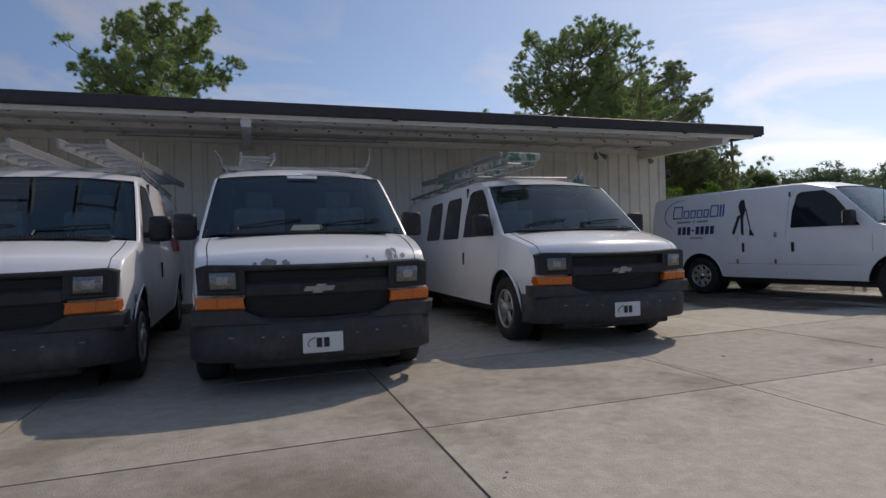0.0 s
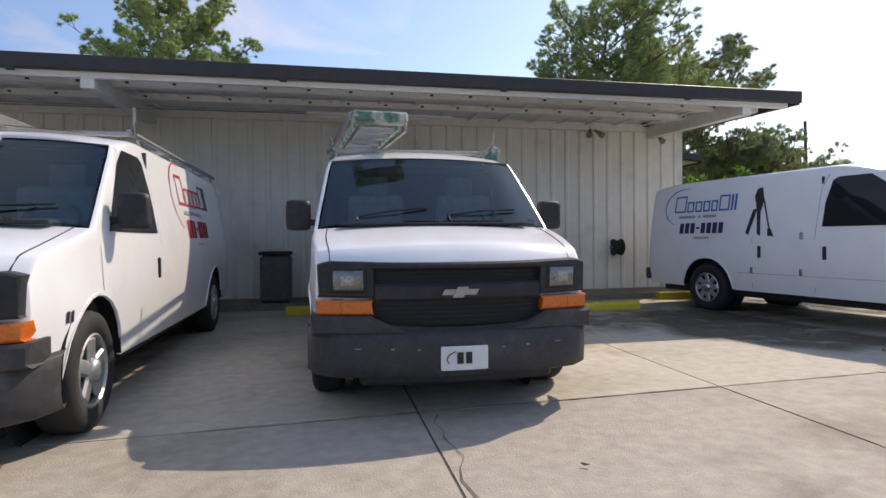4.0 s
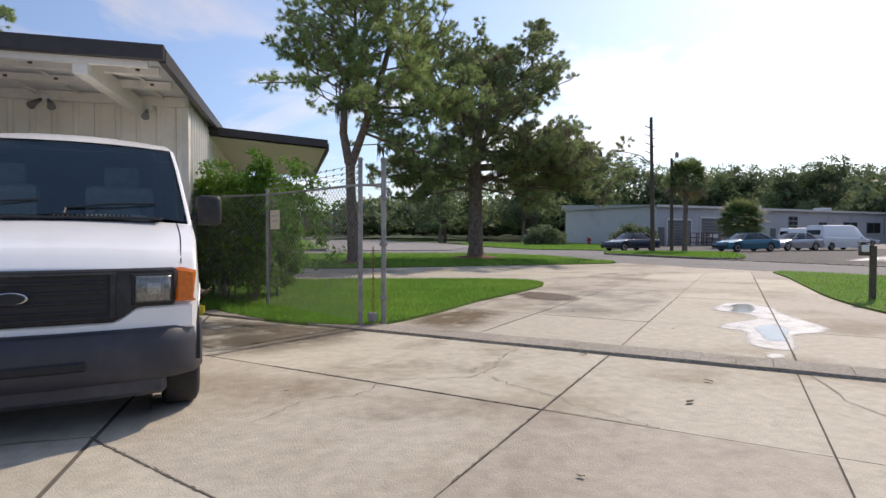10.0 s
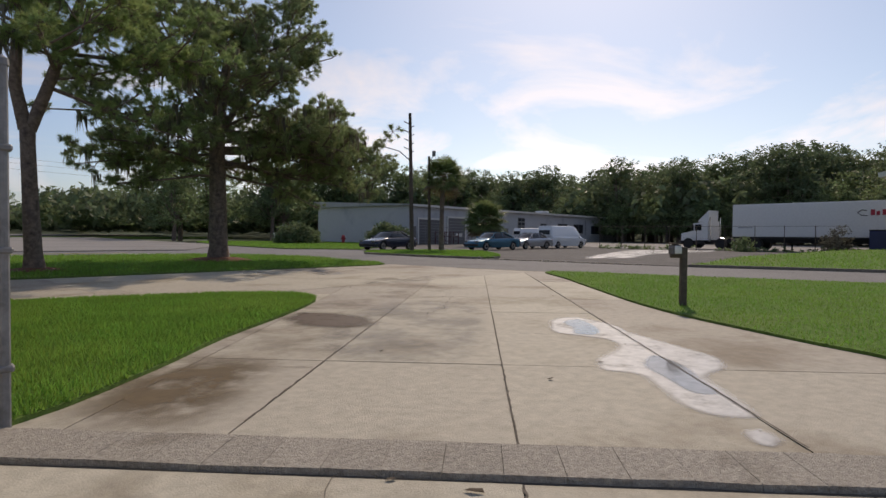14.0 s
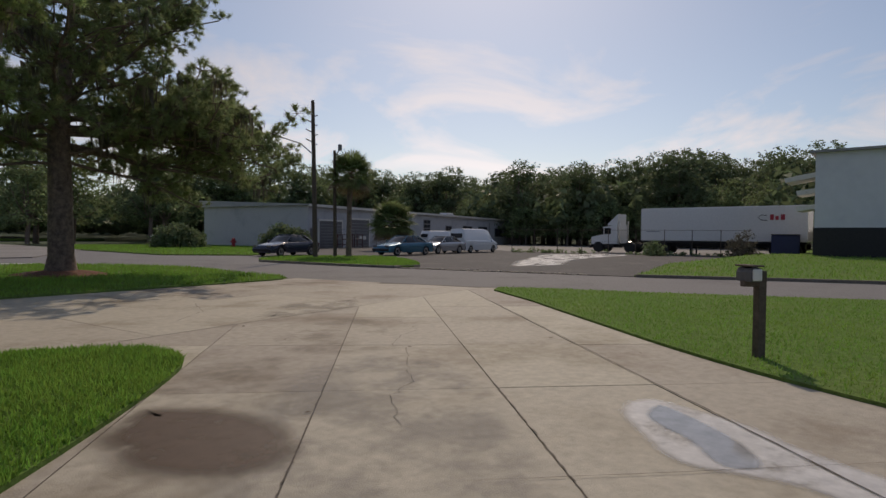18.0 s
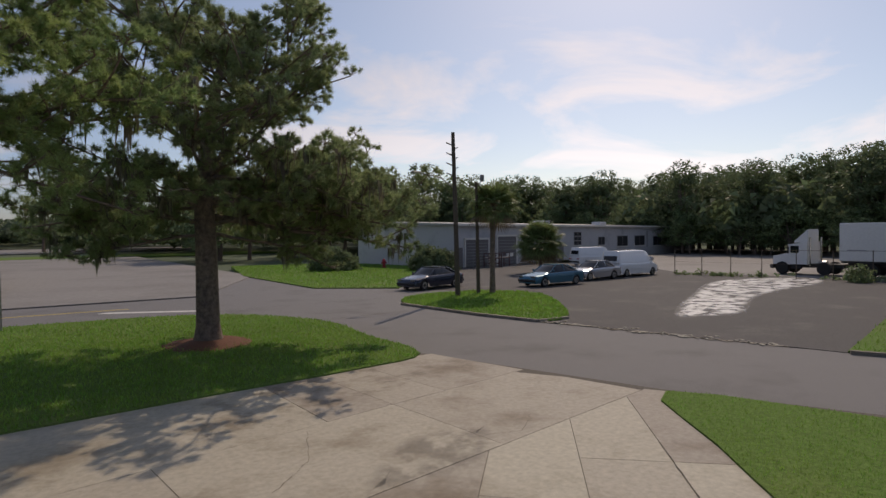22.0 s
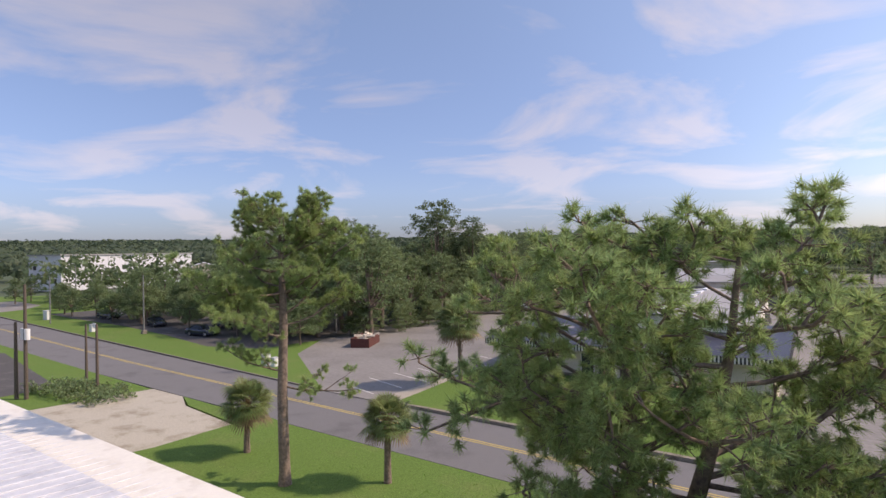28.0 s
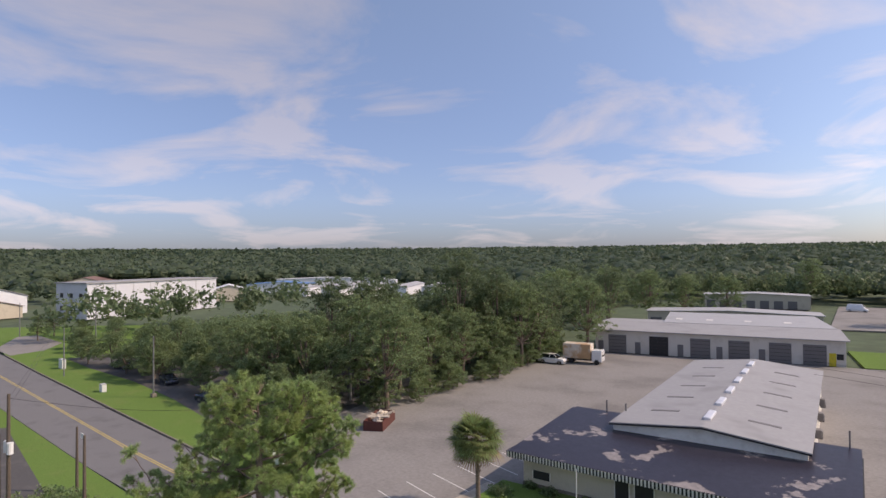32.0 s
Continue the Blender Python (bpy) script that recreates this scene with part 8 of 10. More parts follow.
# ---------------------------------------------------------------- shrubs
def shrub(name, label, at, radii, clumps, each=26, size=0.09, material="leaves", flat=False, shell=0.55, category="shrub", group=""):
    t = thing(name, label, category, at, group=group)
    d = unit(clumps)
    d[:, 2] = np.abs(d[:, 2]) if not flat else d[:, 2] * 0.9
    c = d * (shell + (1 - shell) * rng.random((clumps, 1)) ** 0.5) * np.array(radii)
    c *= 1 + 0.12 * rng.normal(size=(clumps, 1))
    c[:, 2] += 0.0 if not flat else radii[2]
    c = c[c[:, 2] > 0.05]
    soup("foliage", leaf_tris(c, size, each, size * 2.2), M[material], t)
    st = bmesh.new()
    for k in range(6):
        az = k * 1.05
        tube([(0.05 * math.cos(az), 0.05 * math.sin(az), -0.05), (0.3 * radii[0] * math.cos(az), 0.3 * radii[1] * math.sin(az), radii[2] * 0.5), (0.5 * radii[0] * math.cos(az), 0.5 * radii[1] * math.sin(az), radii[2] * 0.85)], [0.03, 0.02, 0.008], 5, st, caps=False)
    part("stems", st, M["bark"], t)
    return t


def hedge(name, label, corners, height, clumps, each, size, material):
    """A dense block of leaves on a plan quadrilateral, with an uneven face and top, on bare stems."""
    t = thing(name, label, "hedge", (*corners[0], 0.03))
    p = [np.array(c) - np.array(corners[0]) for c in corners]
    u, v_ = rng.random(clumps), rng.random(clumps)
    edge = rng.random(clumps) < 0.72
    u = np.where(edge & (rng.random(clumps) < 0.5), np.round(u) + rng.normal(size=clumps) * 0.05, u)
    v_ = np.where(edge, np.where(rng.random(clumps) < 0.5, np.round(v_) + rng.normal(size=clumps) * 0.05, v_), v_)
    xy = (1 - u)[:, None] * ((1 - v_)[:, None] * p[0] + v_[:, None] * p[3]) + u[:, None] * ((1 - v_)[:, None] * p[1] + v_[:, None] * p[2])
    top = height * (0.90 + 0.12 * np.sin(xy[:, 0] * 4.1) * np.cos(xy[:, 1] * 3.3) + 0.06 * rng.normal(size=clumps))
    z = top * (0.10 + 0.90 * rng.random(clumps) ** 0.75)
    c = np.concatenate([xy, z[:, None]], 1)
    soup("foliage", leaf_tris(c, size, each, size * 2.0), M[material], t)
    st = bmesh.new()
    for k in range(16):
        a, b = rng.random(), rng.random()
        q = (1 - a) * ((1 - b) * p[0] + b * p[3]) + a * ((1 - b) * p[1] + b * p[2])
        tube([(q[0], q[1], -0.05), (q[0] + rng.normal() * 0.08, q[1] + rng.normal() * 0.08, height * 0.4), (q[0] + rng.normal() * 0.2, q[1] + rng.normal() * 0.2, height * 0.85)], [0.022, 0.015, 0.006], 5, st, caps=False)
    part("stems", st, M["bark"], t)
    return t


hedge("hedge_shrub", "tall dense green hedge behind the chain-link fence", [(8.25, 11.75), (9.35, 10.78), (9.80, 12.2), (8.35, 13.6)], 2.35, 1500, 26, 0.06, "leaves_bright")
vine = thing("climbing_vine", "bright green vine trailing over the fence rail", "vine", (9.40, 10.5, 0.03))
vc = []
for k in range(9):
    a, b = rng.uniform(-0.15, 0.9), rng.uniform(1.5, 2.45)
    x0, y0 = a * 0.62, -a * 1.1
    for j in range(14):
        vc.append((x0 + 0.05 * j * 0.6 + rng.normal() * 0.05, y0 + 0.35 - 0.06 * j + rng.normal() * 0.06, b - 0.0045 * j * j + rng.normal() * 0.05))
soup("foliage", leaf_tris(np.array(vc), 0.06, 10, 0.10), M["leaves_bright"], vine)
part("stems", tube([(0, 0, 0), (0.05, 0.0, 1.0), (0.1, -0.05, 1.9), (0.35, -0.55, 2.1)], [0.02, 0.015, 0.01, 0.004], 5), M["bark"], vine)
bed = finish(prism(smooth_poly([(8.2, 11.5), (9.35, 10.6), (9.9, 11.3), (10.15, 12.6), (9.2, 13.9), (8.2, 13.9)], 3), 0.0, 0.047), "soil_bed", M["soil"])
tagged(bed, "bare brown soil under the hedge", "soil", kind="structure")
shrub("clipped_shrub", "round clipped dark shrub by the warehouse", (46.2, 55.4, 0.02), (2.3, 2.0, 2.1), 300, 20, 0.22, "leaves_dark", shell=0.8)
shrub("clipped_shrub", "round clipped dark shrub by the warehouse", (38.6, 62.0, 0.02), (2.2, 2.0, 2.0), 280, 20, 0.22, "leaves_dark", shell=0.8)
for x, y, r in ((-2.0, 54.6, 0.9), (-0.6, 54.7, 0.7), (-10.2, 53.4, 0.8), (-9.0, 55.6, 0.6), (2.6, 55.5, 0.6), (-7.2, 55.2, 0.6), (-4.3, 55.2, 0.5)):
    shrub("foundation_shrub", "small green shrub against the cream building", (x, y, 0.5), (r, r * 0.8, r * 0.9), 60, 18, 0.13, "leaves", group="shrubs by the cream building")


shrub("weed_bush", "tall dry weed bush beside the truck yard", (59.8, 17.8, 0.0), (1.1, 1.1, 1.9), 90, 20, 0.14, "moss", shell=0.3)
shrub("weed_bush", "tall dry weed bush beside the truck yard", (59.0, 24.0, 0.0), (0.8, 0.8, 1.1), 60, 20, 0.14, "leaves", shell=0.3)


# ---------------------------------------------------------------- palms
def palm(name, label, at, height, crown, lean=(0, 0), fronds=30, boots=True, r=0.16, group=""):
    t = thing(name, label, "palm", at, group=group)
    top = Vector((lean[0], lean[1], height))
    pts = [Vector((lean[0] * k * k, lean[1] * k * k, height * k)) for k in (0, 0.25, 0.5, 0.75, 1)]
    pts[0].z = -0.1
    part("trunk", tube(pts, [r * 1.2, r, r * 0.95, r, r * 1.15], 10, caps=False), M["bark"], t, smooth=True)
    live, dead, stalk = [], [], bmesh.new()
    for k in range(fronds):
        az = k * 2.4 + rng.normal() * 0.15
        el = 1.25 - 2.05 * (k / fronds) + rng.normal() * 0.08
        d = Vector((math.cos(az) * math.cos(el), math.sin(az) * math.cos(el), math.sin(el)))
        l = crown * (0.85 + 0.3 * rng.random())
        mid = top + d * l * 0.45
        hub = mid + d * l * 0.1
        tube([top, mid, hub], [0.02, 0.012, 0.006], 3, stalk, caps=False)
        side = d.cross(Vector((0, 0, 1))).normalized()
        up = side.cross(d)
        n = 18
        for j in range(n):
            a = -1.9 + 3.8 * j / (n - 1)
            w = (d * math.cos(a) + side * math.sin(a)).normalized()
            tip = hub + w * l * (0.55 - 0.12 * abs(a) / 1.9) - Vector((0, 0, 0.22 * l * (0.4 + abs(a) / 2.5)))
            b = hub + w * l * 0.28 + up * 0.02
            sv = d.cross(w) if abs(a) < 1.5 else up
            sv = w.cross(up).normalized() * 0.028 * crown
            (dead if k > fronds * 0.86 else live).extend([[hub, b + sv, b - sv], [b - sv, b + sv, tip]])
    soup("fronds", np.array([[list(p) for p in q] for q in live]), M["palm"], t, "green fan-shaped fronds")
    if dead:
        soup("dead_fronds", np.array([[list(p) for p in q] for q in dead]), M["palm_dead"], t, "brown hanging dead fronds")
    part("frond_base", stalk, M["palm_dead"], t)
    if boots:
        for k in range(22):
            az, z = k * 2.4, height * (0.55 + 0.43 * k / 22)
            part("boot", tube([(r * math.cos(az), r * math.sin(az), z - 0.12), ((r + 0.08) * math.cos(az), (r + 0.08) * math.sin(az), z + 0.1)], [0.05, 0.02], 4), M["bark"], t)
    return t


palm("palm_tree", "cabbage palm at the corner of the cream building's lawn", (-10.7, 51.2, 0.25), 4.6, 2.1, (-0.15, 0), 70)
palm("palm_tree", "short cabbage palm on the roadside lawn", (-2.6, 33.6, 0.03), 2.9, 1.35, (0.05, 0), 52, False)
palm("palm_tree", "short cabbage palm beside the tall pine", (-11.6, 32.4, 0.03), 2.6, 1.5, (0.1, 0), 54, True)
palm("palm_tree", "cabbage palm beside the utility pole on the strip", (36.0, 34.3, 0.04), 5.0, 1.6, (0.1, 0), 64, False)
palm("palm_tree", "low bushy palm in front of the warehouse", (50.5, 45.0, 0.0), 2.5, 2.3, (0, 0), 100, False)


hyd = thing("fire_hydrant", "red fire hydrant on the grass before the warehouse", "hydrant", (44.4, 62.0, 0.04))
part("barrel", tube([(0, 0, 0), (0, 0, 0.65), (0, 0, 0.72), (0, 0, 0.9), (0, 0, 0.98)], [0.17, 0.17, 0.21, 0.17, 0.05], 12), M["ink_red"], hyd)
part("flange", tube([(0, 0, 0.0), (0, 0, 0.08)], 0.26, 12), M["ink_red"], hyd)
for s in (-1, 1):
    part("nozzle", tube([(s * 0.12, 0, 0.55), (s * 0.30, 0, 0.55)], 0.09, 10), M["ink_red"], hyd)
barrier = thing("barricade", "orange and white roadside barricade", "barricade", (45.0, 78.0, 0.02), 12)
for z in (0.45, 0.95):
    for k in range(8):
        part("board", box(0.55, 0.04, 0.22, (-2.0 + k * 0.56, 0, z)), M["amber"] if k % 2 else M["line_white"], barrier)
for x in (-1.9, 0, 1.9):
    part("leg", box(0.08, 0.5, 1.2, (x, 0.05, 0)), M["line_white"], barrier)


# ---------------------------------------------------------------- poles and wires
def pole(name, label, at, h, r=0.13, lean=(0, 0), material="wood_pole", arms=0, group=""):
    t = thing(name, label, "pole", at, group=group)
    part("shaft", tube([(0, 0, -0.3), (lean[0] * 0.5, lean[1] * 0.5, h * 0.5), (lean[0], lean[1], h)], [r, r * 0.85, r * 0.65], 10), M[material], t)
    for k in range(arms):
        z = h - 0.7 - k * 0.55
        part("insulator", tube([(lean[0] - 0.08, lean[1], z), (lean[0] - 0.42, lean[1] + 0.05, z + 0.12)], 0.035, 6), M["galv"], t)
        part("insulator", tube([(lean[0] + 0.08, lean[1], z - 0.2), (lean[0] + 0.30, lean[1] - 0.05, z - 0.1)], 0.03, 6), M["galv"], t)
    return t


p1 = pole("utility_pole", "tall dark wooden utility pole with a street lamp arm", (33.5, 34.3, 0.05), 9.0, 0.15, (-0.25, 0), arms=4)
arm = tube([(-0.15, 0, 5.9), (-0.9, 0.25, 6.5), (-2.0, 0.6, 6.75)], 0.035, 6)
part("lamp_arm", arm, M["galv"], p1)
part("lamp_head", box(0.55, 0.22, 0.14, (-2.2, 0.68, 6.70), 0.05, rot=None), M["galv"], p1, "grey street lamp head")
p2 = pole("utility_pole", "short dark wooden pole with a floodlight", (35.2, 34.6, 0.05), 6.4, 0.12, (-0.1, 0))
part("lamp_arm", tube([(-0.1, 0, 6.0), (0.35, 0.1, 6.5)], 0.03, 6), M["galv"], p2)
part("lamp_head", box(0.22, 0.22, 0.4, (0.42, 0.12, 6.45), 0.05), M["galv"], p2)
for x, y, h in ((-36.2, 29.6, 5.8), (-35.5, 30.0, 8.6)):
    q = pole("utility_pole", "weathered wooden utility pole by the road", (x, y, 0), h, 0.15)
    if h > 7:
        for s in (-1, 1):
            part("transformer", tube([(s * 0.35, 0, 4.5), (s * 0.35, 0, 5.3)], 0.2, 10), M["plate"], q, "pale grey transformer can")
pole("utility_pole", "short wooden guy pole", (-36.9, 34.7, 0), 5.0, 0.12)
q = pole("utility_pole", "short wooden guy pole", (-32.5, 33.7, 0), 5.4, 0.13)
part("sign_panel", box(0.5, 0.05, 0.35, (-0.4, 0, 5.1)), M["plate"], q)
lp = pole("lamp_post", "tall grey metal lamp post in the roadside grass", (-63.35, 52.4, 0), 7.9, 0.11, material="galv")
part("base", box(0.6, 0.6, 0.5, (0, 0, 0), 0.05), M["concrete_old"], lp)
lp = pole("lamp_post", "tall grey concrete pole at the edge of the grove", (-41.2, 66.5, 0), 8.4, 0.14, material="galv")
part("crossarm", box(0.9, 0.1, 0.1, (0, 0, 6.4)), M["galv"], lp)
lp = pole("street_lamp", "slim grey street lamp on the far roadside", (-27.5, 47.0, 0), 6.0, 0.09, material="galv")
part("lamp_arm", tube([(0, 0, 5.8), (-1.2, -0.6, 6.2), (-2.1, -1.0, 6.15)], 0.03, 6), M["galv"], lp)
part("lamp_head", box(0.5, 0.2, 0.12, (-2.3, -1.1, 6.08), 0.04), M["plate"], lp)
part("transformer", tube([(0.25, 0, 4.2), (0.25, 0, 4.9)], 0.17, 10), M["plate"], lp)
pole("lamp_post", "distant grey lamp post along the road", (-88.6, 50.2, 0), 7.5, 0.1, material="galv")
pole("lamp_post", "distant grey lamp post along the road", (-150, 60.5, 0), 8.0, 0.12, material="galv")
pole("lamp_post", "distant grey lamp post by the hall", (-120, 66.0, 0), 8.5, 0.12, material="galv")
pole("flag_pole", "slim white flagpole on the lawn", (-2.2, 49.3, 0.28), 5.0, 0.04, material="plate")
pole("sign_post", "thin grey sign post on the roadside lawn", (13.3, 35.4, 0.03), 2.2, 0.03, material="galv")
for dz, dy in ((8.4, 0), (7.9, 0.1), (7.3, 0.1)):
    pts = [(33.3, 34.4 + dy, dz)] + [(33.3 - 60 * k / 12, 34.4 + 7 * k / 12, dz + 0.3 * k / 12 - 0.9 * math.sin(math.pi * k / 12)) for k in range(1, 13)]
    w = tube(pts, 0.012, 3, caps=False)
    part("wire", w, M["ink"], p1, "thin overhead cable")

for x0, y0, z0, x1, y1, z1 in ((-35.5, 30.0, 8.3, -110.8, 56.6, 8.2), (-35.5, 30.0, 7.7, -110.8, 56.6, 7.6), (-35.5, 30.0, 8.3, -27.5, 47.0, 5.9), (-36.2, 29.6, 5.6, -75.0, 27.0, 5.6), (-41.2, 66.5, 8.0, -27.5, 47.0, 5.8)):
    pts = [(x0 + (x1 - x0) * k / 12 - lp.location.x, y0 + (y1 - y0) * k / 12 - lp.location.y, z0 + (z1 - z0) * k / 12 - 0.8 * math.sin(math.pi * k / 12)) for k in range(13)]
    part("wire", tube(pts, 0.014, 3, caps=False), M["ink"], lp, "thin overhead cable")

# roadside boxes and far clutter
for x, y, w, h, lab in ((-30.6, 47.7, 0.7, 1.0, "white utility cabinet by the road"), (-29.5, 47.9, 0.6, 0.8, "white utility cabinet by the road"), (-96.0, 52.3, 1.6, 1.5, "white roadside sign cabinet"), (-72.1, 49.6, 0.9, 1.0, "white utility box in the grass")):
    u = thing("utility_cabinet", lab, "cabinet", (x, y, 0.02))
    part("body", box(w, 0.6, h, (0, 0, 0), 0.03), M["plate"], u)
    part("lid", box(w + 0.06, 0.66, 0.06, (0, 0, h), 0.02), M["grey_wall"], u)
M["rubble"] = mat("rubble", (0.52, 0.46, 0.38), 0.9, var=0.3, scale=9, random_value=0.4)
dump = thing("open_dumpster", "low rust-red open dumpster full of pale debris", "dumpster", (-31.0, 61.5, 0.02), -62)
M["dump_red"] = mat("dump_red", (0.10, 0.03, 0.022), 0.8, var=0.3, scale=6)
for sx, sy, w, d in ((0, -1.0, 4.6, 0.1), (0, 1.0, 4.6, 0.1), (-2.25, 0, 0.1, 2.0), (2.25, 0, 0.1, 2.0)):
    part("side", box(w, d, 1.0, (sx, sy, 0)), M["dump_red"], dump)
part("floor", box(4.5, 2.0, 0.1, (0, 0, 0.05)), M["dump_red"], dump)
for k in range(26):
    part("debris", box(rng.uniform(0.3, 1.4), rng.uniform(0.1, 0.4), rng.uniform(0.05, 0.3), (rng.uniform(-1.7, 1.7), rng.uniform(-0.7, 0.7), rng.uniform(0.6, 1.05)), rot=(rng.uniform(-20, 20), rng.uniform(-20, 20), rng.uniform(0, 180))), M["rubble"], dump)


# ---------------------------------------------------------------- parked cars
def car(name, label, at, yaw, paint, length=4.6, width=1.75, height=1.4, kind="sedan"):
    """Local axes: y = 0 at the front bumper, y to the rear."""
    t = thing(name, label, "car", at, yaw, "parked cars")
    L = length
    if kind == "sedan":
        low = [(0.0, 0.55), (0.05, 0.66), (0.9, 0.82), (1.35, 0.90), (L - 1.0, 0.95), (L - 0.15, 0.92), (L, 0.70)]
        cab = [(1.25, 0.86), (2.0, height - 0.04), (2.4, height), (3.05, height - 0.01), (3.95 * L / 4.6, 0.94)]
    elif kind == "van":
        low = [(0.0, 0.6), (0.05, 0.8), (0.8, 1.05), (L - 0.05, 1.12), (L, 0.9)]
        cab = [(0.75, 1.0), (1.45, height - 0.08), (1.8, height), (L - 0.2, height - 0.02), (L - 0.03, 1.1)]
    else:
        low = [(0.0, 0.6), (0.05, 0.85), (1.0, 1.0), (L - 0.05, 1.02), (L, 0.75)]
        cab = [(1.1, 0.98), (1.8, height - 0.05), (2.2, height), (L - 0.7, height - 0.04), (L - 0.15, 1.0)]

    def at_y(prof, y):
        for (a, za), (b, zb) in zip(prof, prof[1:]):
            if y <= b:
                return za + (zb - za) * max(0, y - a) / (b - a)
        return prof[-1][1]
    bm = bmesh.new()
    rings = []
    n = 36
    axle = (0.85, L - 0.95)
    for i in range(n + 1):
        y = L * i / n
        zt = at_y(low, y)
        e = min(y, L - y)
        hw = width / 2 * (0.86 + 0.14 * min(1, e / 0.35) ** 0.5)
        zb = 0.22
        for ya in axle:
            if abs(y - ya) < 0.36:
                zb = max(zb, 0.30 + math.sqrt(0.36 ** 2 - (y - ya) ** 2))
        zb = min(zb, zt - 0.05)
        pts = [(hw * 0.97, zb), (hw, zb + (zt - zb) * 0.45), (hw * 0.985, zb + (zt - zb) * 0.8), (hw * 0.93, zt - 0.02), (hw * 0.5, zt + 0.015), (0, zt + 0.02)]
        rings.append([bm.verts.new((x, y, z)) for x, z in pts] + [bm.verts.new((-x, y, z)) for x, z in pts[-2::-1]])
    for a, b in zip(rings, rings[1:]):
        for i in range(len(a) - 1):
            bm.faces.new((a[i], b[i], b[i + 1], a[i + 1]))
    bm.faces.new(rings[0]); bm.faces.new(rings[-1][::-1])
    bmesh.ops.recalc_face_normals(bm, faces=bm.faces[:])
    part("body", bm, paint, t, smooth=True)

    def cabin(inset_w, drop, y0, y1, material, nm):
        bm = bmesh.new()
        rings = []
        for i in range(25):
            y = y0 + (y1 - y0) * i / 24
            zt, zl = at_y(cab, y) - drop, at_y(low, y) - 0.02
            zt = max(zt, zl + 0.01)
            hw0 = width / 2 * 0.92 - inset_w
            hw1 = hw0 - 0.22 * (zt - zl) / 0.5 * (1 if kind != "van" else 0.5)
            pts = [(hw0, zl), (hw1, zt - 0.05 if zt - zl > 0.1 else zt), (hw1 * 0.8, zt), (0, zt + 0.015)]
            rings.append([bm.verts.new((x, y, z)) for x, z in pts] + [bm.verts.new((-x, y, z)) for x, z in pts[-2::-1]])
        for a, b in zip(rings, rings[1:]):
            for i in range(len(a) - 1):
                bm.faces.new((a[i], b[i], b[i + 1], a[i + 1]))
        bmesh.ops.recalc_face_normals(bm, faces=bm.faces[:])
        part(nm, bm, material, t, smooth=True)
    if kind == "van":
        cabin(0.0, 0.0, cab[0][0], cab[-1][0], paint, "upper_body")
        for s in (-1, 1):
            part("side_window", box(0.02, 0.8, 0.42, (s * (width / 2 * 0.92 - 0.10), 1.75, 1.22), rot=(0, s * -8, 0)), M["van_glass"], t)
        part("windshield", sheet([[(-0.72, 0.86, 1.16), (0.72, 0.86, 1.16)], [(-0.62, 1.40, height - 0.12), (0.62, 1.40, height - 0.12)]]), M["van_glass"], t)
        part("rear_window", box(1.2, 0.02, 0.4, (0, L - 0.05, 1.25), rot=(10, 0, 0)), M["van_glass"], t)
    else:
        cabin(0.0, 0.025, cab[0][0], cab[-1][0], M["van_glass"], "glasshouse")
        k = 2.0 if kind == "sedan" else 1.8
        roof_y0, roof_y1 = cab[1][0] + 0.05, cab[3][0] + 0.1
        part("roof", box(width * 0.62, roof_y1 - roof_y0, 0.05, (0, (roof_y0 + roof_y1) / 2, height - 0.05), 0.03), paint, t)
        for s in (-1, 1):
            part("pillar", tube([(s * width * 0.44, cab[0][0] + 0.1, at_y(low, 1.3)), (s * width * 0.335, cab[1][0] + 0.1, height - 0.03)], 0.03, 5), paint, t)
            part("pillar", tube([(s * width * 0.435, cab[2][0] + 0.35, at_y(low, 2.6)), (s * width * 0.335, cab[2][0] + 0.3, height - 0.03)], 0.035, 5), paint, t)
            part("pillar", tube([(s * width * 0.44, cab[-1][0] - 0.15, at_y(low, L - 1)), (s * width * 0.335, cab[3][0] + 0.1, height - 0.03)], 0.05, 5), paint, t)
    for ya in axle:
        for s in (-1, 1):
            w = new("wheel"); w.parent = t
            w.matrix_basis = pose(s * (width / 2 - 0.12), ya, 0.31, 0, 0, 0 if s > 0 else 180)
            part("tyre", lathe([(0.19, -0.09), (0.29, -0.09), (0.31, -0.06), (0.31, 0.06), (0.29, 0.09), (0.19, 0.09)], 18), M["rubber"], w)
            part("rim", lathe([(0.195, 0.09), (0.17, 0.095), (0.05, 0.075)], 18), M["rim"], w)
    for s in (-1, 1):
        part("headlight", box(0.35, 0.06, 0.13, (s * width * 0.33, 0.03, 0.58), 0.02), M["lens"], t)
        part("tail_light", box(0.35, 0.06, 0.14, (s * width * 0.33, L - 0.02, 0.70), 0.02), M["ink_red"], t)
        part("door_mirror", box(0.14, 0.08, 0.12, (s * (width / 2 + 0.05), 1.55 if kind == "sedan" else 1.3, 0.95), 0.02), paint, t)
    part("bumper", box(width * 0.9, 0.12, 0.16, (0, 0.0, 0.33), 0.04), M["black_plastic"], t)
    part("bumper", box(width * 0.9, 0.12, 0.16, (0, L, 0.36), 0.04), M["black_plastic"], t)
    return t


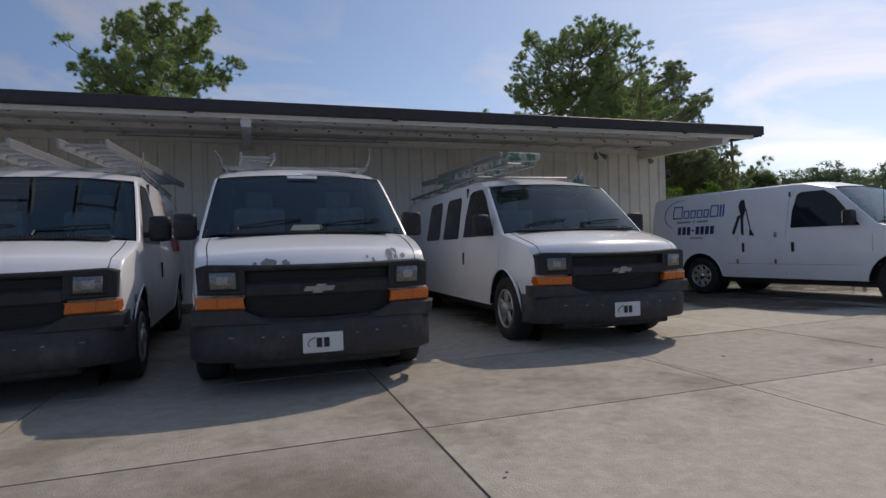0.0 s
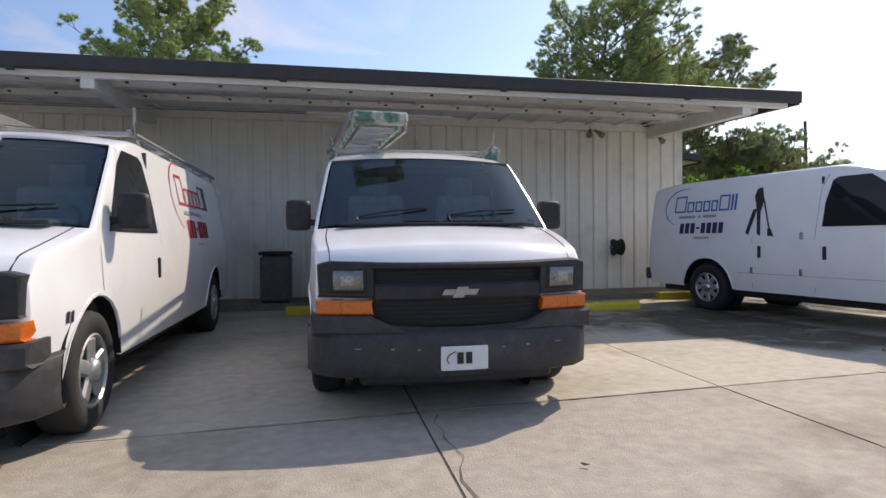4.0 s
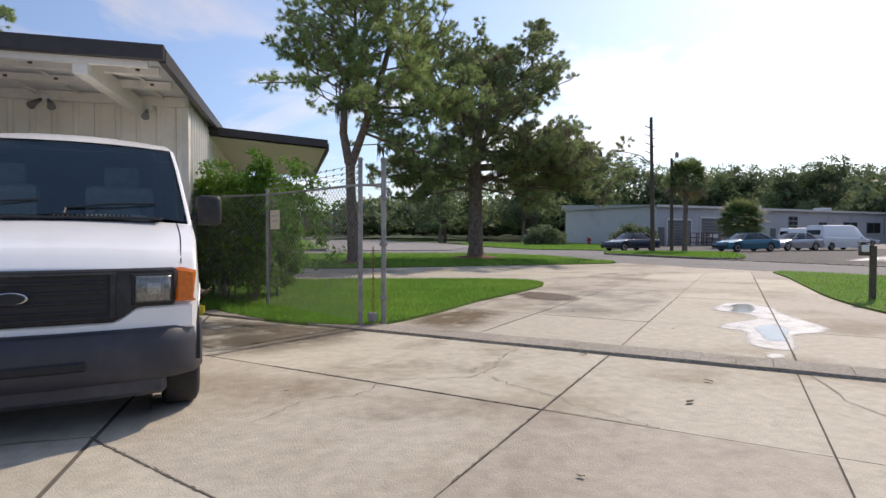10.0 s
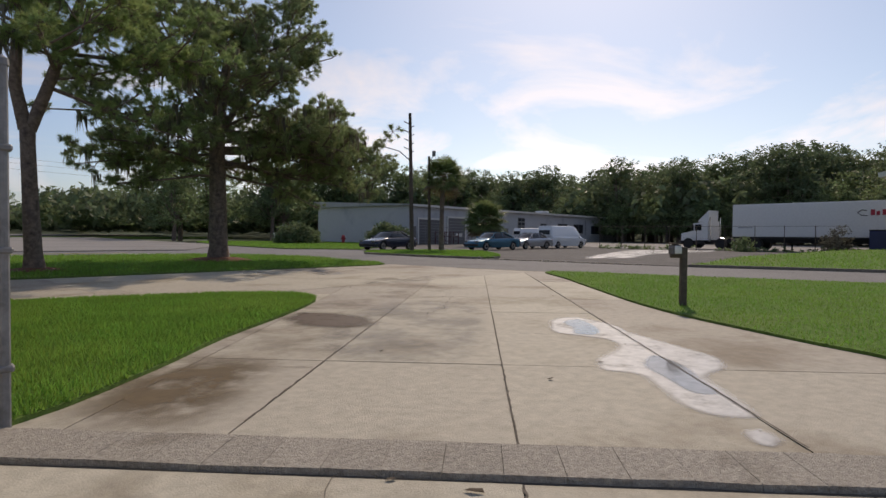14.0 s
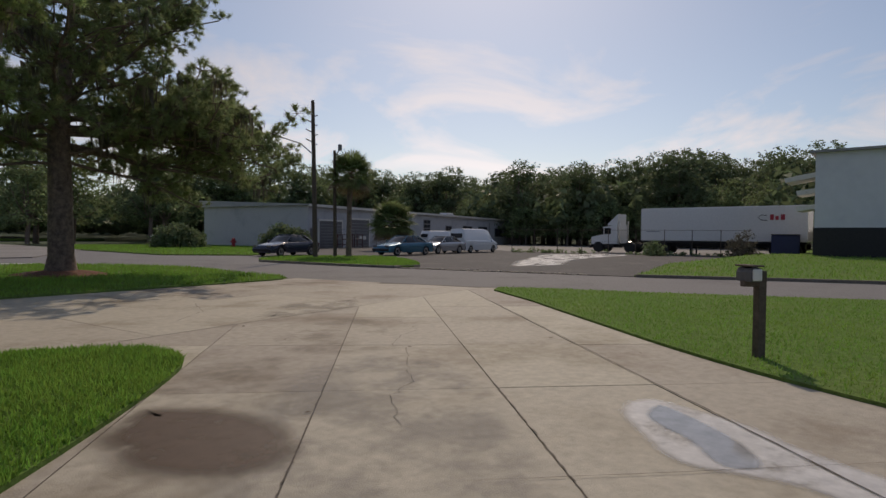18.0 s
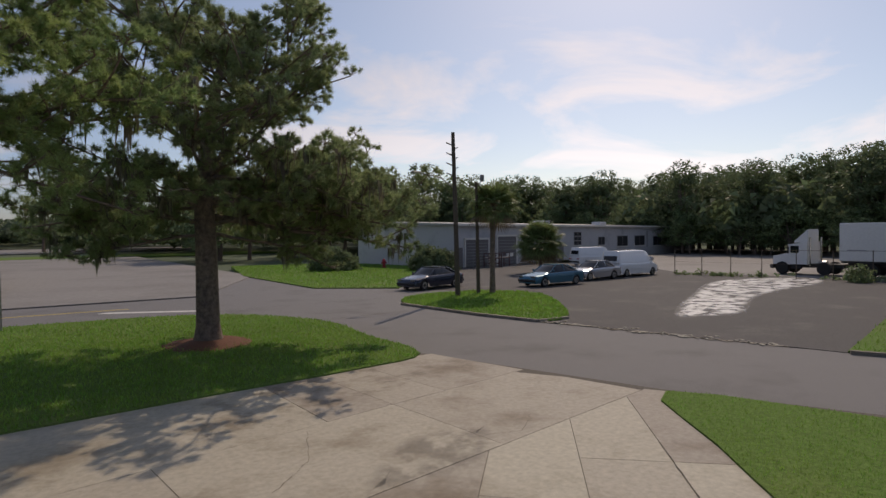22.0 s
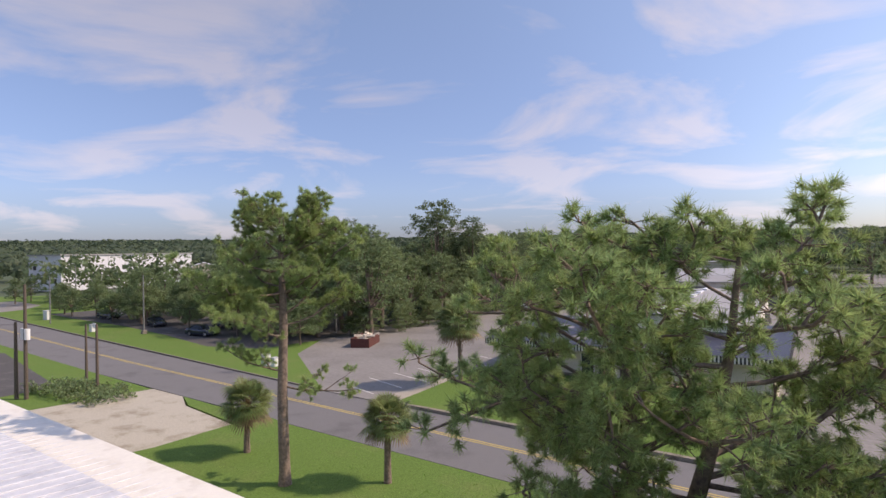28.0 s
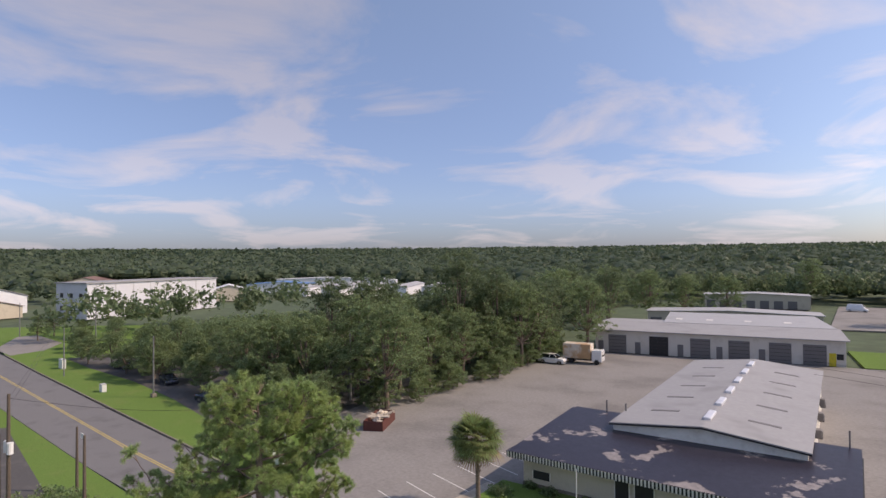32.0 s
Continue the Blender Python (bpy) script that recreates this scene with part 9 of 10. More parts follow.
PAINT = {k: mat("paint_" + k, c, 0.25, metal=m, var=0.05, coat=0.6) for k, c, m in (("navy", (0.012, 0.02, 0.045), 0.3), ("teal", (0.02, 0.13, 0.20), 0.4), ("silver", (0.42, 0.43, 0.45), 0.6), ("white", (0.75, 0.75, 0.74), 0.0), ("red", (0.30, 0.03, 0.03), 0.0))}
car("sedan", "dark navy sedan parked by the warehouse drive", (33.1, 39.2, -0.01), -77, PAINT["navy"], 4.7)
car("sedan", "teal blue sedan parked on the asphalt lot", (40.4, 36.1, 0.0), -89, PAINT["teal"], 4.8)
car("sedan", "silver sedan parked beside the teal car", (46.3, 37.4, 0.0), -88, PAINT["silver"], 4.6)
car("cargo_van", "plain white cargo van parked on the lot", (56.5, 38.3, 0.0), 93, PAINT["white"], 5.4, 1.95, 2.05, "van")
car("cargo_van", "white van parked by the warehouse", (66.5, 50.0, 0.0), 80, PAINT["white"], 5.2, 1.9, 2.0, "van")
car("sedan", "silver car under repair by the warehouse", (73.5, 50.0, 0.0), 60, PAINT["silver"], 4.5)
car("sedan", "dark car parked by the warehouse", (77.5, 54.0, 0.0), 70, PAINT["navy"], 4.5)
for x, y, yaw in ((-85.3, 58.6, 95), (-68.0, 57.2, 80), (-52.4, 56.0, 100), (-55.6, 61.6, 95)):
    car("sedan", "dark car parked in the shade of the trees", (x, y, 0.04), yaw, PAINT["navy"], 4.6)
car("cargo_van", "white van on the far parking lot", (3.0, 236.0, 0.02), 80, PAINT["white"], 5.6, 2.0, 2.3, "van")
car("estate_car", "white estate car parked by the trees", (-31.2, 104.6, 0.02), 95, PAINT["white"], 4.7, 1.8, 1.6, "suv")
bt = thing("box_truck", "cream box truck with faded orange-brown sides", "truck", (-26.2, 108.2, 0.02), 100)
M["truck_side"] = mat("truck_side", (0.62, 0.56, 0.48), 0.6, var=0.15, scale=1.2, second=(0.48, 0.30, 0.16), second_scale=0.5, second_at=(0.45, 0.6))
part("box_body", box(2.3, 4.6, 2.4, (0, 4.2, 0.85), 0.03), M["truck_side"], bt)
part("cab", box(2.1, 1.7, 1.9, (0, 0.9, 0.45), 0.18, segments=2), PAINT["white"], bt, smooth=False)
part("windshield", box(1.8, 0.05, 0.75, (0, 0.04, 1.35), rot=(-10, 0, 0)), M["van_glass"], bt)
for y in (0.9, 5.2):
    for s in (-1, 1):
        w = lathe([(0.2, -0.12), (0.40, -0.12), (0.42, 0), (0.40, 0.12), (0.2, 0.12)], 16)
        bmesh.ops.transform(w, matrix=pose(s * 1.0, y, 0.42), verts=w.verts)
        part("wheel", w, M["rubber"], bt)
part("chassis", box(1.0, 6.2, 0.25, (0, 3.2, 0.5)), M["dark"], bt)
# white articulated lorry beyond the lot
TZ = 0.05
tr = thing("semi_trailer", "long white box trailer with a red mark", "trailer", (64.3, 20.3, TZ))
part("box_body", box(2.6, 12.6, 2.8, (0, 0, 1.15), 0.04), PAINT["white"], tr)
part("skirt_rail", box(2.4, 12.4, 0.15, (0, 0, 1.0)), M["dark"], tr)
for y in (-4.2, -5.4, 4.4):
    for s in (-1, 1):
        w = lathe([(0.2, -0.25), (0.50, -0.25), (0.52, 0), (0.50, 0.25), (0.2, 0.25)], 16)
        bmesh.ops.transform(w, matrix=pose(s * 0.95, y, 0.52), verts=w.verts)
        part("wheel", w, M["rubber"], tr)
part("axle_beam", box(1.0, 12.0, 0.35, (0, 0, 0.66)), M["dark"], tr)
for k, (y, w, h) in enumerate(((-4.65, 0.28, 0.42), (-4.25, 0.22, 0.30), (-3.92, 0.26, 0.42))):
    part("red_mark", box(0.02, w, h, (-1.315, y, 2.85)), M["ink_red"], tr, "red letter-like mark")
part("red_mark", tube([(-1.315, -3.55, 3.2), (-1.315, -3.2, 3.25), (-1.315, -2.95, 3.05), (-1.315, -3.2, 2.85), (-1.315, -3.6, 2.82)], 0.03, 5), M["ink"], tr)
part("side_mark", box(0.02, 1.2, 0.08, (-1.315, 5.2, 1.9)), M["ink_grey"], tr)
for s in (-1, 1):
    part("landing_leg", tube([(s * 0.8, 2.2, 0.0), (s * 0.8, 2.2, 1.1)], 0.07, 6), M["dark"], tr)
cabt = thing("truck_tractor", "white truck tractor with a raked roof fairing", "truck", (64.3, 30.6, TZ), 180)
part("hood", prism([(-0.95, -0.85), (0.95, -0.85), (1.05, 0.45), (-1.05, 0.45)], 0.75, 1.5, top=lambda x, y: 1.42 + (y + 0.85) * 0.22), PAINT["white"], cabt)
part("cab", prism([(-1.12, 0.36), (1.12, 0.36), (1.15, 1.75), (-1.15, 1.75)], 0.8, 2.5, top=lambda x, y: 2.35 + min(0.2, (y - 0.36) * 0.3)), PAINT["white"], cabt)
part("roof_fairing", prism([(-0.95, 0.75), (0.95, 0.75), (0.95, 1.72), (-0.95, 1.72)], 2.5, 3.2, top=lambda x, y: 2.62 + (y - 0.75) * 0.95), PAINT["white"], cabt)
part("side_window", box(2.36, 0.62, 0.55, (0, 0.85, 1.70), 0.03), M["van_glass"], cabt)
part("windshield", box(1.9, 0.04, 0.62, (0, 0.335, 1.70), rot=(-8, 0, 0)), M["van_glass"], cabt)
part("grille", box(1.1, 0.05, 0.5, (0, -0.86, 0.82), 0.02), M["chrome"], cabt)
part("bumper", box(2.2, 0.25, 0.32, (0, -0.92, 0.42), 0.05), M["bumper_grey"], cabt)
for s_ in (-1, 1):
    part("headlight", box(0.32, 0.06, 0.2, (s_ * 0.76, -0.85, 0.92), 0.03), M["lens"], cabt)
    part("mirror", box(0.12, 0.10, 0.55, (s_ * 1.32, 0.45, 1.65), 0.03), M["black_plastic"], cabt)
    part("exhaust", tube([(s_ * 1.0, 1.9, 0.7), (s_ * 1.0, 1.9, 2.9)], 0.06, 8), M["chrome"], cabt)
    part("step", box(0.25, 0.8, 0.25, (s_ * 1.02, 0.95, 0.45), 0.03), M["dark"], cabt)
part("chassis", box(1.0, 4.5, 0.3, (0, 1.8, 0.55)), M["dark"], cabt)
for y in (-0.1, 2.9):
    for s in (-1, 1):
        w = lathe([(0.2, -0.2), (0.48, -0.2), (0.5, 0), (0.48, 0.2), (0.2, 0.2)], 16)
        bmesh.ops.transform(w, matrix=pose(s * 0.95, y, 0.5), verts=w.verts)
        part("wheel", w, M["rubber"], cabt)
part("fuel_tank", tube([(-1.1, 1.2, 0.75), (-1.1, 2.3, 0.75)], 0.3, 10), M["chrome"], cabt)
skip = thing("waste_skip", "dark blue steel waste skip at the edge of the truck yard", "skip", (61.6, 15.2, 0.1), 8)
part("tub", box(2.2, 1.8, 1.5, (0, 0, 0.1), 0.06), M["ink_navy"], skip)
part("lid", box(2.26, 1.86, 0.08, (0, 0, 1.6), 0.03), M["black_plastic"], skip)
for x in (-0.9, 0.9):
    part("skid", box(0.12, 1.7, 0.1, (x, 0, 0)), M["dark"], skip)
# the sky's glare on the water is painted as a pale film
wet = blot([(36.2, 22.9), (43.8, 26.8), (54.4, 31.0), (61, 28.3), (57.8, 25.4), (46.2, 24.0), (39.2, 21.2), (36.4, 21.7)], -0.006, M["wet"], "wet_patch", "patch of water on the old asphalt, its sky glare painted pale", "puddle", 0.6)

# pale crumbled edge where the lot meets the street
for pts in ([(30.39, 25.0), (31.0, 23.1), (31.25, 21.7)], [(31.3, 21.4), (31.75, 20.4), (31.9, 19.3)], [(31.95, 19.1), (32.25, 18.0), (32.6, 16.7)]):
    ribbon(pts, 0.05, -0.004, M["concrete"], "crumbled_edge", "", 0.09, 24)
for k in range(60):
    f = rng.random()
    b = box(rng.uniform(0.05, 0.22), rng.uniform(0.04, 0.12), 0.025, (0, 0, 0), rot=(0, 0, rng.uniform(0, 180)))
    o = finish(b, "concrete_crumb", M["concrete"])
    o.location = (30.5 + 2.3 * f + rng.normal() * 0.22, 24.8 - 8.2 * f + rng.normal() * 0.2, -0.014)
    tagged(o, "pale crumb of broken concrete edging", "rubble", "concrete crumbs")

# chain-link fence round the truck yard
yf = thing("yard_fence", "rusty chain-link fence along the truck yard", "fence")
line = [(57.5, 36.5), (58.5, 30.0), (60.0, 23.5), (61.5, 17.5)]
prev = None
for (x0, y0), (x1, y1) in zip(line, line[1:]):
    for k in range(3):
        x, y = x0 + (x1 - x0) * k / 3, y0 + (y1 - y0) * k / 3
        part("post", tube([(x, y, -0.05), (x, y, 2.1)], 0.03, 6), M["wood_pole"], yf)
part("top_rail", tube([(x, y, 2.05) for x, y in line], 0.015, 5), M["wood_pole"], yf)
part("mid_rail", tube([(x, y, 1.05) for x, y in line], 0.008, 4), M["wood_pole"], yf)
wl = []
for k in range(34):
    f, tall = rng.random(), 0.12 + 0.55 * rng.random() ** 3
    for q in range(rng.integers(2, 7)):
        wl.append([57.2 + 5.2 * f + rng.normal() * 0.25, 37 - 20 * f + rng.normal() * 0.3, 0.04 + tall * rng.random()])
wl = np.array(wl)
tagged(soup("weeds", leaf_tris(wl, 0.14, 16, 0.22), M["leaves"]), "straggling weeds along the yard fence", "weeds", kind="stuff")
wv = rng.random((240, 3))
wl = np.array([[-38 + 9.5 * v[0], 30.5 + 3.6 * v[1] + 2.0 * v[0] * 0.6, 0.1 + 0.7 * v[2]] for v in wv])
tagged(soup("weeds", leaf_tris(wl, 0.16, 18, 0.35), M["leaves"]), "rough brown-green weeds by the poles", "weeds", kind="stuff")


# ---------------------------------------------------------------- broadleaf trees and woods
def tree_shape(height, width, clumps, each, size, low=0.25, lobes=7):
    """A trunk mesh, and a crown made of leafy lobes with gaps between them."""
    wood = bmesh.new()
    pts = [Vector((0, 0, -0.2)), Vector((rng.normal() * 0.15, rng.normal() * 0.15, height * 0.3)), Vector((rng.normal() * 0.3, rng.normal() * 0.3, height * 0.75))]
    tube(pts, [height * 0.022, height * 0.016, height * 0.006], 7, wood, caps=False)
    cs = []
    for k in range(lobes):
        az = k * 2.4 + rng.normal() * 0.3
        f = low + 0.12 + (0.88 - low) * (k + 0.5) / lobes
        reach = width / 2 * math.sin(math.pi * min(0.97, 0.18 + 0.80 * (f - low) / (1 - low))) * 0.85
        c = np.array([math.cos(az) * reach * 0.7, math.sin(az) * reach * 0.7, height * f])
        tube([pts[1], pts[1].lerp(Vector(c.tolist()), 0.6) + Vector((0, 0, -0.05 * height)), Vector(c.tolist())], [height * 0.009, height * 0.006, height * 0.002], 5, wood, caps=False)
        n = clumps // lobes
        d = unit(n)
        rad = np.array([width * 0.24, width * 0.24, height * 0.11]) * (0.75 + 0.5 * rng.random())
        cs.append(c + d * rad * (0.45 + 0.55 * rng.random((n, 1)) ** 0.6))
    top = np.array([0, 0, height * 0.86])
    n = clumps // lobes
    cs.append(top + unit(n) * np.array([width * 0.2, width * 0.2, height * 0.12]) * rng.random((n, 1)) ** 0.4)
    c = np.concatenate(cs)
    return wood, leaf_tris(c, size, each, size * 2.6)


KINDS = []
SHAPES = ((9.0, 8.6, 0.16, "leaves"), (10.0, 7.0, 0.14, "leaves"), (13.0, 8.6, 0.18, "leaves"), (15.0, 8.8, 0.22, "leaves_dark"), (12.0, 9.4, 0.12, "leaves"), (8.0, 7.5, 0.02, "leaves"))
FAR = len(SHAPES)          # the same shapes again, with fewer, larger leaves, for the distant woods
for i, (h, w, low, m) in enumerate(SHAPES + SHAPES):
    wood, crown = tree_shape(h, w, 300 if i < FAR else 190, 36 if i < FAR else 20, 0.19 if i < FAR else 0.33, low, 14 if i < FAR else 10)
    t = thing("broadleaf_tree", "leafy green broadleaf tree in the grove" if i < FAR else "leafy dark green broadleaf tree in the far woods", "tree", (0, 0, 0), group="grove trees" if i < FAR else "far trees")
    part("trunk", wood, M["bark"], t, smooth=True)
    soup("crown", crown, M[m], t)
    KINDS.append((t, h))
used = [0] * len(KINDS)


def plant(k, x, y, s, yaw, z=0.0):
    t, h = KINDS[k]
    m = pose(x, y, z, 0, 0, yaw) @ Matrix.Diagonal((s * 1.28, s * 1.28, s * (0.92 + 0.16 * rng.random()), 1))
    if not used[k]:
        used[k] = 1
        t.matrix_basis = m
        return t
    c = copy_thing(t, pose(x, y, z, 0, 0, yaw))
    c.scale = (s * 1.28, s * 1.28, s)
    return c


GROVE = [(-34.5, 66), (-35, 80), (-35.5, 95), (-36, 112), (-48, 128), (-75, 130), (-110, 112), (-118, 66), (-100, 58), (-80, 57), (-66, 58), (-50, 60), (-42, 63)]
gx, gy = np.array([p[0] for p in GROVE]), np.array([p[1] for p in GROVE])
spots = []
tries = 0
while len(spots) < 92 and tries < 6000:
    tries += 1
    x, y = rng.uniform(gx.min(), gx.max()), rng.uniform(gy.min(), gy.max())
    if x < -88 or not point_in(GROVE, np.array([x]), np.array([y]))[0]:
        continue
    if all((x - a) ** 2 + (y - b) ** 2 > 26 for a, b in spots):
        spots.append((x, y))
for x, y in spots:
    deep = x > -62
    k = int(rng.choice([1, 2, 2, 3, 4] if deep else [0, 1, 5, 0, 4]))
    plant(k, x, y, (0.86 if x > -54 else 0.74 if deep else 0.6) * rng.uniform(0.85, 1.15), rng.uniform(0, 360))
# a roadside row of small trees that shades the parking lot
for x, y, k, sc in ((-103, 57.5, 1, 0.55), (-97, 56.5, 0, 0.52), (-91, 58, 0, 0.60), (-86, 61, 1, 0.62), (-82, 56.6, 0, 0.50), (-77, 60, 0, 0.62), (-72, 57, 0, 0.52), (-68.5, 61, 1, 0.60), (-61, 57.5, 0, 0.55), (-57, 64, 1, 0.66), (-50.5, 58, 0, 0.58), (-47, 63, 0, 0.64), (-43, 57, 1, 0.55), (-139, 61, 4, 0.46), (-145, 66, 4, 0.48), (-133, 68, 0, 0.48), (-118, 62, 0, 0.46), (-112, 60, 1, 0.42), (-110, 66, 4, 0.5), (-125, 72, 1, 0.5)):
    plant(k, x, y, sc, rng.uniform(0, 360))
# low growth along the grove's edges
for (x0, y0), (x1, y1) in zip(GROVE, GROVE[1:] + GROVE[:1]):
    n = max(1, int(math.hypot(x1 - x0, y1 - y0) / 3.2)) if x0 > -50 and y0 > 62 else 0
    for k in range(n):
        t = (k + 0.5) / n
        plant(5, x0 + (x1 - x0) * t + rng.normal() * 0.8, y0 + (y1 - y0) * t + rng.normal() * 0.8, rng.uniform(0.28, 0.5), rng.uniform(0, 360))
for x, y, s in ((-52, 84, 0.95), (-44, 92, 1.2), (-40, 97, 1.02)):
    plant(3, x, y, s, rng.uniform(0, 360))
for x, y, k, s in ((-40, 62.5, 1, 0.8), (-37.5, 57.5, 0, 0.55), (-70, 33, 0, 0.5), (-60, 30, 5, 0.5), (-33.5, 118, 2, 1.0), (-50, 136, 2, 1.1), (-56, 150, 4, 1.15), (-46, 158, 3, 0.95), (-52, 170, 2, 1.1), (-44, 180, 4, 1.1), (-62, 168, 3, 1.0), (-36, 186, 4, 1.0), (-26, 190, 2, 0.9), (-15, 262, 4, 1.3), (16, 200, 4, 1.2)):
    plant(k, x, y, s, rng.uniform(0, 360))
# woods behind the truck yard and the warehouse
for k in range(70):
    a = k / 69
    x = 90 + 22 * rng.random() + 14 * math.sin(a * 3.1)
    y = -8 + 112 * a + rng.normal() * 2
    plant(FAR + int(rng.choice([3, 4, 4, 3])), x, y, rng.uniform(0.8, 1.0), rng.uniform(0, 360))
    plant(FAR + int(rng.choice([3, 4])), x + 12 + 5 * rng.random(), y + rng.normal() * 2, rng.uniform(0.85, 1.05), rng.uniform(0, 360))
for k in range(40):
    a = k / 39
    plant(FAR + int(rng.choice([0, 1, 4])), 87 + 4 * rng.random() + 14 * math.sin(a * 3.1), -8 + 112 * a + rng.normal(), rng.uniform(0.45, 0.75), rng.uniform(0, 360))
for k in range(22):
    plant(FAR + int(rng.choice([2, 3, 4])), 34 + 70 * k / 22 + rng.normal() * 3, 92 + 12 * rng.random() + 0.25 * k, rng.uniform(0.8, 1.15), rng.uniform(0, 360))


for k, (t, h) in enumerate(KINDS):
    if not used[k]:
        plant(k, 128 + 7 * k, 75 + 2 * k, 0.9, 40 * k)


def woods(name, label, centres, heights, material, tufts=42, size=1.7, wide=0.42, filled=False):
    """A far wood as one object: many low crowns."""
    n = len(centres)
    d = rng.normal(size=(n, tufts, 3))
    d /= np.linalg.norm(d, axis=2, keepdims=True)
    rad = np.stack([heights * wide, heights * wide, heights * 0.34], 1)[:, None, :]
    c = np.concatenate([centres, np.zeros((n, 1))], 1)[:, None, :] + d * rad * (0.55 + 0.45 * rng.random((n, tufts, 1)))
    c[:, :, 2] += heights[:, None] * 0.62 + np.array([max(0.0, far_z(r)) for r in np.hypot(centres[:, 0], centres[:, 1] - 60)])[:, None]
    # leaves lie roughly on the crown's surface, three to a clump
    out = np.repeat(d.reshape(-1, 3), 3, axis=0) + rng.normal(size=(n * tufts * 3, 3)) * 0.45
    out /= np.linalg.norm(out, axis=1, keepdims=True)
    a = np.cross(out, unit(len(out)))
    a /= np.linalg.norm(a, axis=1, keepdims=True) + 1e-9
    b = np.cross(out, a)
    mid = np.repeat(c.reshape(-1, 3), 3, axis=0) + unit(len(out)) * size * 0.6
    s = size * (0.6 + 0.8 * rng.random((len(out), 1)))
    tri = np.stack([mid - a * s * 0.65, mid + a * s * 0.65 + b * s * 0.1, mid + b * s * 0.8], 1)
    if not filled:
        return tagged(soup(name, tri, M[material]), label, "woods", kind="stuff")
    # a rounded, uneven core fills each far crown
    levels = ((1.0, -0.55), (1.08, 0.0), (0.86, 0.5), (0.45, 0.85))
    turn = rng.uniform(0, 6.28, (n, 1))
    base = np.concatenate([centres, (heights * 0.62 + np.array([max(0.0, far_z(r)) for r in np.hypot(centres[:, 0], centres[:, 1] - 60)]))[:, None]], 1)
    core = []
    rings_ = []
    for f, h in levels:
        ang = turn + np.arange(7) * 2 * np.pi / 7
        rr = 0.80 * f * (0.85 + 0.3 * rng.random((n, 7)))
        rings_.append(np.stack([base[:, None, 0] + np.cos(ang) * rr * heights[:, None] * wide, base[:, None, 1] + np.sin(ang) * rr * heights[:, None] * wide, np.repeat((base[:, 2] + heights * 0.34 * 0.85 * h)[:, None], 7, 1)], 2))
    for lo_, hi_ in zip(rings_, rings_[1:]):
        for k in range(7):
            core += [np.stack([lo_[:, k], lo_[:, (k + 1) % 7], hi_[:, k]], 1), np.stack([lo_[:, (k + 1) % 7], hi_[:, (k + 1) % 7], hi_[:, k]], 1)]
    peak = base + np.array([0, 0, 1.0]) * heights[:, None] * 0.34 * 0.95
    for k in range(7):
        core.append(np.stack([rings_[-1][:, k], rings_[-1][:, (k + 1) % 7], peak], 1))
    tri = np.concatenate([tri] + core)
    return tagged(soup(name, tri, M[material]), label, "woods", kind="stuff")


def scatter(count, r0, r1, a0, a1, centre=(0.0, 60.0), skip=()):
    a = np.radians(rng.uniform(a0, a1, count))
    r = np.sqrt(rng.uniform(r0 * r0, r1 * r1, count))
    p = np.stack([centre[0] + r * np.cos(a), centre[1] + r * np.sin(a)], 1)
    keep = np.ones(len(p), bool)
    for x0, x1, y0, y1 in skip:
        keep &= ~((p[:, 0] > x0) & (p[:, 0] < x1) & (p[:, 1] > y0) & (p[:, 1] < y1))
    return p[keep]


CLEAR = ((-250, -150, 50, 172), (-225, -95, 130, 200), (-60, 30, 105, 256), (-60, 20, 105, 135), (-180, 40, -60, 58), (-130, -35, 50, 130), (-420, -100, 36, 62), (20, 90, -60, 90), (-260, -130, 150, 262), (-400, -240, 110, 205), (-310, -230, 190, 285))
for r0, r1, n, tufts, size, m, wide in ((100, 240, 1300, 70, 0.95, "leaves_dark", 0.45), (220, 450, 3200, 34, 1.7, "far_leaves", 0.62), (420, 800, 4600, 24, 2.7, "far_leaves", 0.95), (780, 1500, 6500, 16, 5.0, "far_leaves", 1.35)):
    p = scatter(n, r0, r1, -30, 215, skip=CLEAR)
    woods("far_woods", "dense dark green woods to the horizon", p, rng.uniform(6, 13, len(p)), m, tufts, size, wide, r0 > 200)
p = np.stack([rng.uniform(-122, -84, 230), rng.uniform(72, 112, 230)], 1)
p = p[point_in(GROVE, p[:, 0], p[:, 1])]
